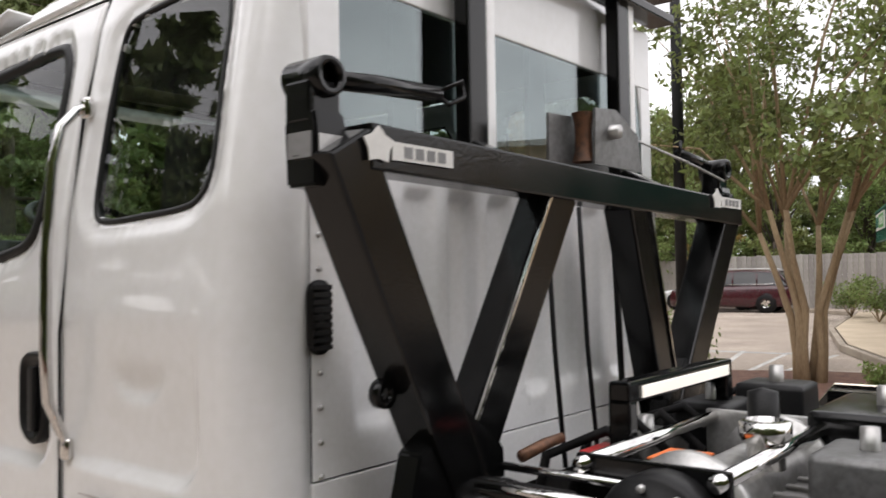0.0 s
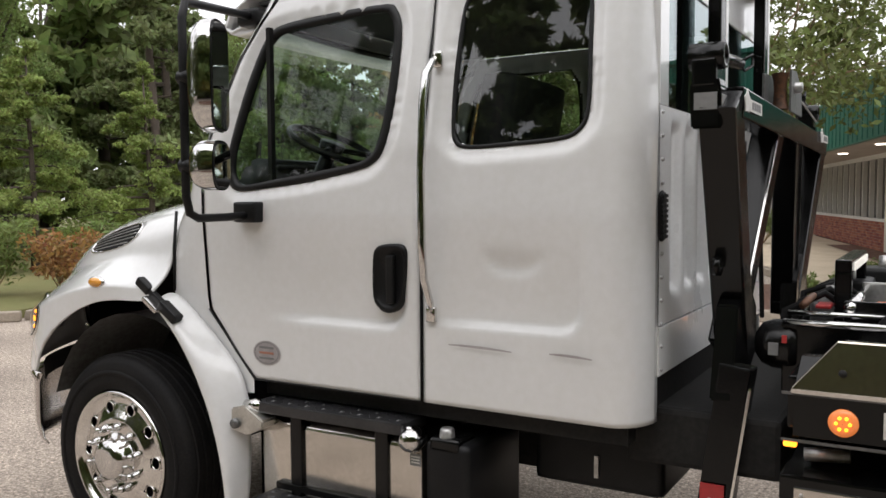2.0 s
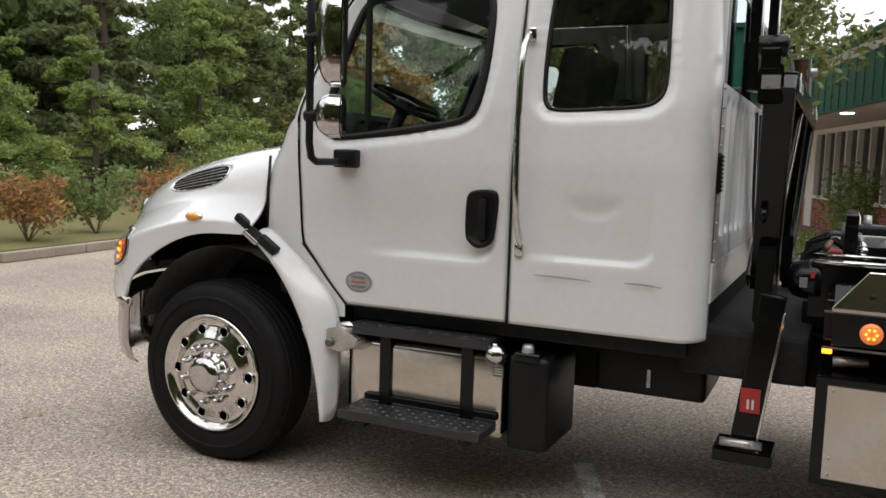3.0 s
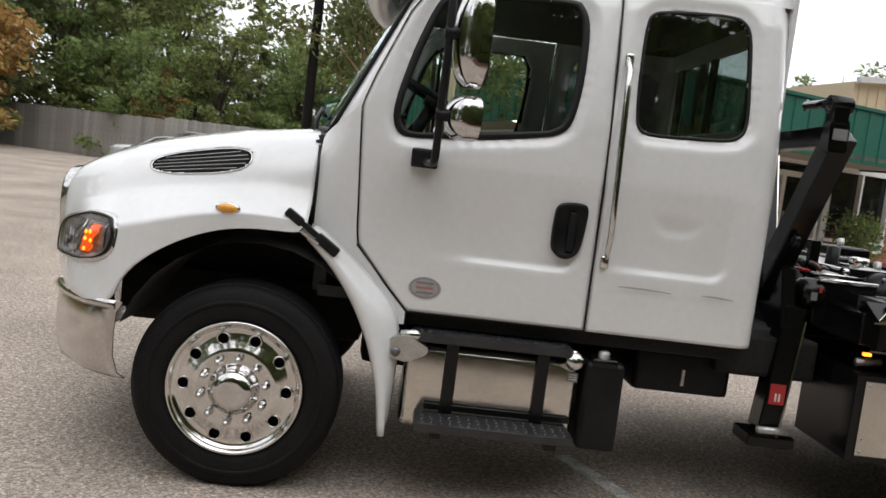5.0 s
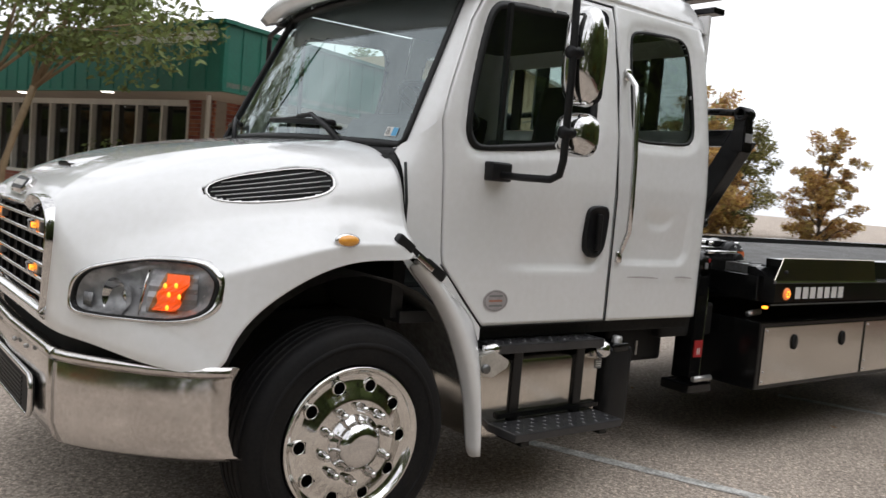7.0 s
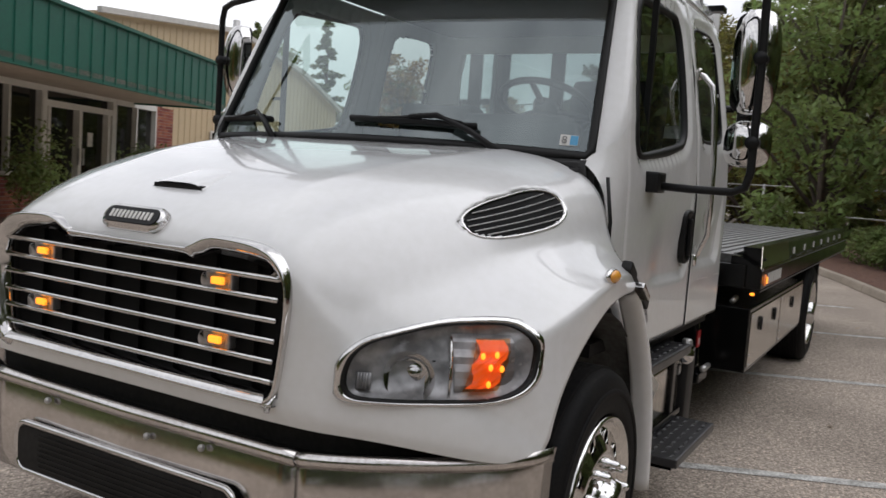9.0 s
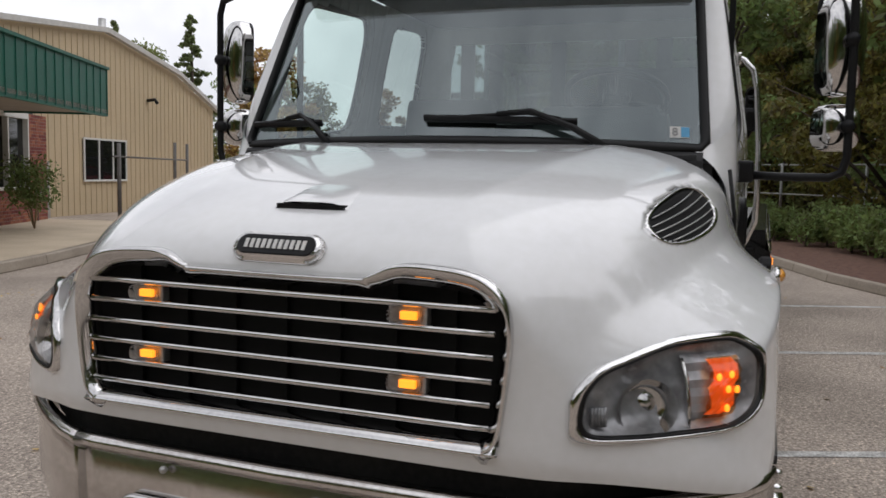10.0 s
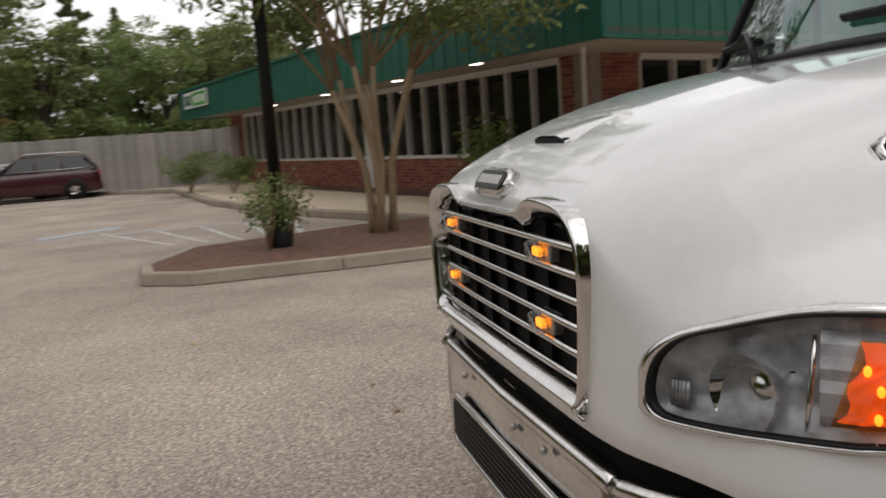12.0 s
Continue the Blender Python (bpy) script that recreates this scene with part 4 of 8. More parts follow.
def cab_side(side):
    fw, rw = smooth_loop(FRONT_WIN), smooth_loop(REAR_WIN)
    # door
    bm = B()
    nz, nx = 92, 68
    grid = {}
    zs = np.linspace(0.865, 2.44, nz + 1)
    for i, z in enumerate(zs):
        xl = door_front(z)
        for j in range(nx + 1):
            x = xl + (1.532 - xl) * j / nx
            edge = 0.008 * (1 - smooth01(min(j, nx - j) / 1.2))
            grid[i, j] = (x, Yw(YC - skin(x, z, fw) - edge, side), z)
    used = {}
    for i in range(nz):
        for j in range(nx):
            ids = [(i, j), (i, j + 1), (i + 1, j + 1), (i + 1, j)]
            cx, cz = sum(grid[k][0] for k in ids) / 4, sum(grid[k][2] for k in ids) / 4
            if inside(cx, cz, fw):
                continue
            for k in ids:
                if k not in used:
                    used[k] = bm.verts.new(grid[k])
            bm.faces.new([used[k] for k in ids])
    door = part("cab_door", bm, WHITE, truck, "white driver's door with pressed crease" if side == 1 else "white passenger door", True)
    m = door.modifiers.new("wall", "SOLIDIFY")
    m.thickness, m.offset = 0.03, -side
    yf = lambda x, z: skin(x, z, fw)
    part("window_seal", rim_loop(B(), fw, side, yf, 0.022, 0.014, 0.01), GASKET, door, "black rubber window seal", True)
    bm = B()
    bm.faces.new([bm.verts.new((x, Yw(YC - skin(x, z, None) - 0.022, side), z)) for x, z in fw])
    gl = part("side_window", bm, CABGLASS, door, "clear side window glass")
    gl.visible_shadow = False
    part("window_divider", box(B(), 0.765, 0.785, Yw(YC - 0.06, side) - 0.012, Yw(YC - 0.06, side) + 0.012, 1.68, 2.31), GASKET, door)
    # handle: a black oval cup with a pull
    cup = [(1.345 + 0.01, 1.20), (1.33, 1.24), (1.33, 1.38), (1.345, 1.425), (1.39, 1.44), (1.455, 1.44), (1.478, 1.42), (1.48, 1.37), (1.468, 1.26), (1.45, 1.21), (1.415, 1.185), (1.38, 1.185)]
    cup = smooth_loop(cup, 36)
    c = (1.405, 1.315)
    bm = B()
    rows = [[(c[0] + (x - c[0]) * f, Yw(YC + o - 0.006, side), c[1] + (z - c[1]) * f) for x, z in cup] for f, o in ((1.0, -0.01), (1.0, 0.014), (0.93, 0.022), (0.84, 0.016), (0.78, 0.01), (0.02, 0.008))]
    sheet(bm, rows, close=True)
    part("door_handle", bm, PLASTIC, door, "black recessed door handle", True)
    part("handle_pull", box(B(), 1.395, 1.43, Yw(YC + 0.012, side) - 0.012, Yw(YC + 0.012, side) + 0.012, 1.22, 1.40, 0.008), PLASTIC, door)
    # certified sticker: plain shapes
    if side == 1:
        bm = B()
        lathe(bm, [(0.001, 0), (0.074, 0)], (0, 0, 0), "y", 32)
        bm.transform(Matrix.Translation((0.784, -0.003, 0.977)) @ Matrix.Diagonal((1, 1, 0.68, 1)))
        st = part("round_sticker", bm, STICKER, door, "oval grey sticker with small print")
        for k in range(3):
            part("sticker_bar", box(B(), 0.745, 0.823, -0.0055, -0.0045, 0.995 - 0.022 * k, 1.004 - 0.022 * k), (LABELGREY, FADEDRED, LABELGREY)[k], door)
        bm = B()
        lathe(bm, [(0.062, 0), (0.066, 0)], (0, 0, 0), "y", 32)
        bm.transform(Matrix.Translation((0.784, -0.0045, 0.977)) @ Matrix.Diagonal((1, 1, 0.68, 1)))
        part("sticker_rim", bm, LABELGREY, door)
    # rear quarter with its rounded corner
    bm = B()
    nz, nx, nc = 94, 44, 8
    zs = np.linspace(0.862, 2.47, nz + 1)
    grid, used = {}, {}
    R = 0.12
    for i, z in enumerate(zs):
        for j in range(nx + nc + 1):
            if j <= nx:
                x = 1.541 + (2.245 - 1.541) * j / nx
                grid[i, j] = (x, Yw(YC - skin(x, z, rw) - 0.008 * (1 - smooth01(j / 1.2)), side), z)
            else:
                a = radians(90 * (j - nx) / nc)
                grid[i, j] = (2.245 + R * math.sin(a), Yw(YC - side_y(z) - R * 1.3 * (1 - math.cos(a)), side), z)
    for i in range(nz):
        for j in range(nx + nc):
            ids = [(i, j), (i, j + 1), (i + 1, j + 1), (i + 1, j)]
            cx, cz = sum(grid[k][0] for k in ids) / 4, sum(grid[k][2] for k in ids) / 4
            if inside(cx, cz, rw):
                continue
            for k in ids:
                if k not in used:
                    used[k] = bm.verts.new(grid[k])
            bm.faces.new([used[k] for k in ids])
    q = part("rear_quarter", bm, WHITE, truck, "white extended cab quarter panel with pressed hollow", True)
    m = q.modifiers.new("wall", "SOLIDIFY")
    m.thickness, m.offset = 0.02, -side
    yr = lambda x, z: skin(x, z, rw)
    part("window_seal", rim_loop(B(), rw, side, yr, 0.007, 0.009, 0.005), GASKET, q, "", True)
    bm = B()
    bm.faces.new([bm.verts.new((x, Yw(YC - skin(x, z, None) - 0.018, side), z)) for x, z in rw])
    gl = part("quarter_window", bm, DARKGLASS, q, "dark tinted quarter window")
    gl.visible_shadow = False
    for x0, x1, z in ((1.66, 1.91, 1.085), (2.05, 2.2, 1.085)):
        bm = B()
        n = 10
        sheet(bm, [[(x0 + (x1 - x0) * k / n, Yw(YC - 0.0 + 0.0125, side), z - 0.006 * k / n), (x0 + (x1 - x0) * k / n, Yw(YC + 0.0125, side), z - 0.006 * k / n + 0.004 + 0.005 * math.sin(math.pi * k / n))] for k in range(n + 1)])
        part("scrape", bm, STICKER, q, "dark scrape mark")
    # cowl side and A-pillar
    bm = B()
    rows = []
    for k in range(19):
        t = k / 18
        wf = lerp(t, [0, 0.35, 0.62, 0.8, 0.92, 1], [1.06, 1.045, 1.035, 1.005, 0.955, 0.90])
        zf = lerp(t, [0, 0.35, 0.62, 0.8, 0.92, 1], [0.80, 1.18, 1.37, 1.515, 1.585, 1.615])
        zr = lerp(t, [0, 0.35, 1], [0.80, 1.16, 1.76])
        xf, xr = 0.25 + 0.35 * max(0, (1.15 - zf) / 0.35), door_front(zr) - 0.007
        rows.append([(xf + (xr - xf) * q, Yw(wf + (YC - side_y(zr) - wf) * (1 - (1 - q) ** 2.2), side), zf + (zr - zf) * q) for q in (0, 0.15, 0.35, 0.6, 0.8, 1)])
    sheet(bm, rows)
    ob = part("cowl_panel", bm, WHITE, truck, "white cowl side panel ahead of the door", True)
    bm = B()
    rows = []
    for z in np.linspace(1.60, 2.46, 18):
        v = (z - 1.63) / 0.75
        xw, ww = 0.285 + 0.345 * v, 0.945 - 0.085 * v
        xr = door_front(z) - 0.007
        yr_ = YC - side_y(z)
        rows.append([(xw + (xr - xw) * t, Yw(ww + (yr_ - ww) * (1 - (1 - t) ** 2), side), z) for t in (0, 0.25, 0.5, 0.75, 1)])
    sheet(bm, rows)
    part("windscreen_pillar", bm, WHITE, truck, "white windscreen pillar", True)
    bm = B()
    tube(bm, [(0.25, Yw(1.045, side), 1.21), (0.25, Yw(1.043, side), 1.4), (0.245, Yw(1.02, side), 1.56)], 0.007, 6)
    part("hood_seam_seal", bm, GASKET, truck, "black seal behind the hood", True)
    bm = B()
    tube(bm, [(0.46 - 0.004, Yw(1.04, side), 1.14), (0.715, Yw(1.04, side), 0.86), (1.535, Yw(1.04, side), 0.862), (1.537, Yw(1.04, side), 1.5), (1.537, Yw(0.97, side), 2.1), (1.537, Yw(0.885, side), 2.45)], 0.004, 6)
    part("door_seam", bm, GASKET, truck, "", True)
    # drip rail
    bm = B()
    tube(bm, [(0.66, Yw(0.87, side), 2.36), (0.78, Yw(0.885, side), 2.46), (1.0, Yw(0.88, side), 2.475), (1.5, Yw(0.875, side), 2.49), (2.2, Yw(0.87, side), 2.485), (2.31, Yw(0.83, side), 2.44)], 0.012, 8)
    part("drip_rail", bm, WHITE, truck, "", True)
    # grab rail
    bm = B()
    tube(bm, [(1.578, Yw(0.97, side), 2.125), (1.575, Yw(1.01, side), 2.10), (1.575, Yw(1.055, side), 2.05), (1.572, Yw(1.075, side), 1.95), (1.575, Yw(1.095, side), 1.7), (1.58, Yw(1.1, side), 1.45), (1.585, Yw(1.095, side), 1.32), (1.588, Yw(1.06, side), 1.235), (1.59, Yw(1.045, side), 1.195)], [0.009, 0.014] + [0.0145] * 5 + [0.014, 0.009], 10)
    rail = part("grab_rail", bm, CHROME, truck, "long polished grab rail beside the door", True)
    for z, w in ((2.115, 0.985), (1.195, 1.045)):
        bm = B()
        box(bm, 1.565, 1.603, Yw(w, side) - 0.012, Yw(w, side) + 0.012, z - 0.035, z + 0.025, 0.01)
        part("rail_foot", bm, ALLOY, rail, "", True)


for s in (1, -1):
    cab_side(s)

# windscreen
def ws(u, v, out=0.0):
    b = 0.145 + 0.14 * u * u
    t = 0.515 + 0.115 * u * u
    w = 0.945 - 0.085 * v
    return (b + (t - b) * v - out, Yw(w * u), 1.63 + 0.75 * v + 0.02 * (1 - u * u) * (1 - v))


bm = B()
sheet(bm, [[ws(u, v) for u in np.linspace(-1, 1, 25)] for v in np.linspace(0, 1, 9)])
gl = part("windscreen", bm, SCREENGLASS, truck, "large curved windscreen reflecting trees and sky", True)
gl.visible_shadow = False
bm = B()
loop = [ws(u, 0, 0.004) for u in np.linspace(-0.97, 0.97, 19)] + [ws(0.99, v, 0.004) for v in (0.03, 0.08, 0.2, 0.4, 0.6, 0.8, 1)] + [ws(u, 1, 0.004) for u in np.linspace(0.99, -0.99, 15)] + [ws(-0.99, v, 0.004) for v in (0.8, 0.6, 0.4, 0.2, 0.08, 0.03)]
tube(bm, loop + loop[:1], 0.02, 8, 0.7, caps=False)
part("windscreen_seal", bm, GASKET, truck, "black windscreen rubber", True)
bm = B()
sheet(bm, [[(0.255 - 0.12 * (1 - u * u) + dx, Yw(0.93 * u), z + 0.012 * (1 - u * u)) for u in np.linspace(-1, 1, 21)] for dx, z in ((-0.02, 1.585), (0.0, 1.615), (0.04, 1.632))])
part("cowl_tray", bm, PLASTIC, truck, "black wiper cowl", True)
for u0, u1, foot in ((0.53, -0.085, 0.66), (-0.58, -0.97, -0.5)):
    bm = B()
    tube(bm, [ws(u, 0.1 + 0.012 * k / 8, 0.024) for k, u in enumerate(np.linspace(u0, u1, 9))], 0.011, 6, 1.5)
    wiper = part("wiper_blade", bm, PLASTIC, truck, "black wiper resting on the windscreen", True)
    bm = B()
    span = u1 - u0
    tube(bm, [ws(foot, -0.03, 0.03), ws(u0 + 0.02 * span, 0.075, 0.05), ws(u0 + 0.28 * span, 0.15, 0.055), ws(u0 + 0.5 * span, 0.135, 0.045)], [0.016, 0.013, 0.01, 0.008], 6)
    part("wiper_arm", bm, PLASTIC, wiper, "", True)
    bm = B()
    tube(bm, [ws(u0 + 0.1 * span, 0.115, 0.035), ws(u0 + 0.3 * span, 0.14, 0.045), ws(u0 + 0.75 * span, 0.118, 0.035)], 0.007, 6)
    part("wiper_bridge", bm, PLASTIC, wiper, "", True)
# inspection label: a number and bars
bm = B()
sheet(bm, [[ws(u, v, 0.003) for u in (0.865, 0.9, 0.935)] for v in (0.045, 0.1)])
part("inspection_label", bm, LABELWHITE, truck, "small white and blue inspection label")
bm = B()
sheet(bm, [[ws(u, v, 0.005) for u in (0.905, 0.935)] for v in (0.05, 0.098)])
part("label_blue", bm, LABELBLUE, truck, "blue half of the inspection label")
figure = bpy.data.curves.new("label_figure", "FONT")
figure.body, figure.size, figure.align_x, figure.align_y = "8", 0.045, "CENTER", "CENTER"
ob = new("label_figure", figure)
bm = B()
bm.from_mesh(ob.evaluated_get(bpy.context.evaluated_depsgraph_get()).to_mesh())
bpy.data.objects.remove(ob)
p0, p1, p2 = Vector(ws(0.884, 0.072, 0.008)), Vector(ws(0.86, 0.072, 0.008)), Vector(ws(0.884, 0.12, 0.008))
ax, ay = (p0 - p1).normalized(), (p2 - p0).normalized()
m = Matrix((ax, ay, ax.cross(ay))).transposed().to_4x4()
bm.transform(Matrix.Translation(p0) @ m)
part("label_figure", bm, LABELGREY, truck, "dark figure on the inspection label")

# roof and visor
bm = B()
rows = []
for x, h, k in ((0.60, 2.44, 0.9), (0.72, 2.55, 0.95), (0.95, 2.66, 1), (1.4, 2.74, 1), (1.9, 2.76, 1), (2.25, 2.74, 1), (2.34, 2.68, 0.98), (2.365, 2.5, 0.96)):
    row = []
    for a in np.linspace(-1, 1, 19):
        w = 0.885 * k * math.copysign(1 - (1 - abs(a)) ** 1.6, a)
        row.append((x + 0.06 * abs(a) ** 3 * (1 if x < 1 else 0), Yw(w), 2.455 + (h - 2.455) * (1 - abs(a) ** 3.2)))
    rows.append(row)
sheet(bm, rows)
part("roof", bm, WHITE, truck, "white moulded cab roof", True)
bm = B()
rows = []
for dx, z in ((0.50, 2.38), (0.34, 2.33), (0.30, 2.36), (0.33, 2.42), (0.52, 2.52), (0.75, 2.56)):
    rows.append([(dx + 0.13 * u * u, Yw(0.89 * u), z + 0.02 * (1 - u * u)) for u in np.linspace(-1, 1, 19)])
sheet(bm, rows)
ob = part("sun_visor", bm, WHITE, truck, "white sun visor over the windscreen", True)
ob.modifiers.new("wall", "SOLIDIFY").thickness = 0.012

# back of the cab
bm = B()
for y0, y1, z0, z1 in ((0.16, 1.92, 1.01, 1.175),):
    box(bm, 2.352, 2.368, y0, y1, z0, z1, 0.004)
back = part("back_skirt", bm, ALUPANEL, truck, "bare aluminium lower back panel")
bm = B()
cols = []
for k in range(129):
    y = 0.16 + 1.76 * k / 128
    cols.append(y)
rows = []
for z in np.linspace(1.18, 1.91, 44):
    row = []
    for y in cols:
        f = ((y - 0.27) / 0.18) % 1
        rib = 0.025 * smooth01((0.4 - abs(f - 0.5)) / 0.22) if 0.25 < y < 1.87 else 0
        rib *= smooth01((z - 1.265) / 0.045) * smooth01((1.87 - z) / 0.04)
        row.append((2.366 - rib, y, z))
    rows.append(row)
sheet(bm, rows)
part("cab_underside", box(B(), 2.28, 2.35, 0.12, 1.96, 0.87, 1.02), DARK, truck, "black underside behind the cab")
part("back_panel", bm, ALUPANEL, truck, "ribbed aluminium cab back panel", True)
for y0, y1, z0, z1 in ((0.16, 1.92, 2.34, 2.56), (0.16, 0.26, 1.91, 2.34), (1.84, 1.92, 1.91, 2.34)):
    part("back_frame", box(B(), 2.34, 2.366, y0, y1, z0, z1, 0.004), WHITE, truck, "white frame round the rear window")
for y in (0.5, 1.13, 1.72):
    part("rear_divider", box(B(), 2.335, 2.355, y - 0.045, y + 0.045, 1.91, 2.34), GASKET, truck)
gl = part("rear_window", box(B(), 2.356, 2.361, 0.26, 1.84, 1.91, 2.34), REARGLASS, truck, "dark rear cab window")
gl.visible_shadow = False
for k in range(12):
    for y in (0.185, 1.895):
        bm = B()
        bmesh.ops.create_icosphere(bm, subdivisions=1, radius=0.008, matrix=Matrix.Translation((2.368, y, 1.03 + 0.078 * k)))
        part("rivet", bm, STEEL, back, "", True)
bm = B()
prism(bm, [(0.185 + a, 1.545 + b) for a, b in rounded(-0.036, 0.036, -0.085, 0.085, 0.03)], "x", 2.345, 2.375, 0.006)
cv = part("cab_vent", bm, PLASTIC, truck, "black louvred cab air vent", True)
for k in range(9):
    part("vent_slat", box(B(), 2.373, 2.381, 0.157, 0.213, 1.472 + 0.017 * k, 1.482 + 0.017 * k), PLASTIC, cv)

# inside
part("cab_floor", box(B(), 0.3, 2.33, 0.05, 2.03, 0.88, 0.93), DASH, truck, "dark cab floor")
part("firewall", box(B(), 0.27, 0.33, 0.08, 2.0, 0.9, 1.58), DASH, truck)
bm = B()
prism(bm, [(0.2, 1.60), (0.32, 1.63), (0.55, 1.62), (0.70, 1.55), (0.74, 1.42), (0.66, 1.25), (0.4, 1.2)], "y", 0.11, 1.97, 0.02)
part("dashboard", bm, DASH, truck, "dark dashboard", True)
bm = B()
prism(bm, [(0.34, 1.6), (0.36, 1.7), (0.42, 1.785), (0.52, 1.8), (0.6, 1.775), (0.615, 1.74), (0.58, 1.6)], "y", 0.26, 0.76, 0.03)
hump = part("instrument_hood", bm, DASH, truck, "black hood over the instruments", True)
for y, z in ((0.4, 1.7), (0.53, 1.71), (0.65, 1.7)):
    bm = lathe(B(), [(0.001, 0.0), (0.034, 0.0), (0.038, 0.006), (0.042, 0.0)], (0.6, y, z), "x", 18)
    part("gauge", bm, LABELGREY, hump, "pale dial", True)
STEER = Matrix.Translation((0.745, 0.5, 1.855)) @ Matrix.Rotation(radians(-64), 4, "Y")
bm = B()
lathe(bm, [(0.205 + 0.015 * math.cos(a), 0.015 * math.sin(a)) for a in np.linspace(0, 2 * math.pi, 9)], (0, 0, 0), "x", 40)
bm.transform(STEER)
steer = part("steering_wheel", bm, PLASTIC, truck, "black steering wheel", True)
bm = B()
tube(bm, [STEER @ Vector((0.01, 0, 0)), STEER @ Vector((-0.05, 0, 0))], [0.06, 0.05], 14)
tube(bm, [STEER @ Vector((-0.03, 0, 0)), (0.55, 0.5, 1.5)], 0.035, 10)
part("steering_column", bm, PLASTIC, steer, "", True)
bm = B()
for a in (90, 210, 330):
    tube(bm, [STEER @ Vector((-0.015, 0, 0)), STEER @ Vector((0, 0.2 * math.cos(radians(a)), 0.2 * math.sin(radians(a))))], 0.014, 6)
part("steering_spokes", bm, PLASTIC, steer, "", True)


def seat(x, y, wide, top):
    bm = B()
    box(bm, x - 0.27, x + 0.25, y - wide, y + wide, 1.22, 1.38, 0.06)
    st = part("cab_seat", bm, SEATCLOTH, truck, "dark cloth truck seat", True)
    bm = B()
    box(bm, x + 0.2, x + 0.36, y - wide, y + wide, 1.34, top, 0.06, Matrix.Translation((x + 0.25, 0, 1.34)) @ Matrix.Rotation(radians(10), 4, "Y") @ Matrix.Translation((-x - 0.25, 0, -1.34)))
    part("seat_back", bm, SEATCLOTH, st, "", True)
    part("seat_base", box(B(), x - 0.2, x + 0.22, y - wide * 0.8, y + wide * 0.8, 0.93, 1.22, 0.02), DASH, st)


seat(1.32, 0.5, 0.26, 2.1)
seat(1.32, 1.58, 0.26, 1.95)
seat(1.9, 1.04, 0.82, 1.84)
part("headliner", box(B(), 0.62, 2.32, 0.17, 1.91, 2.44, 2.455), SEATCLOTH, truck, "dark headliner")


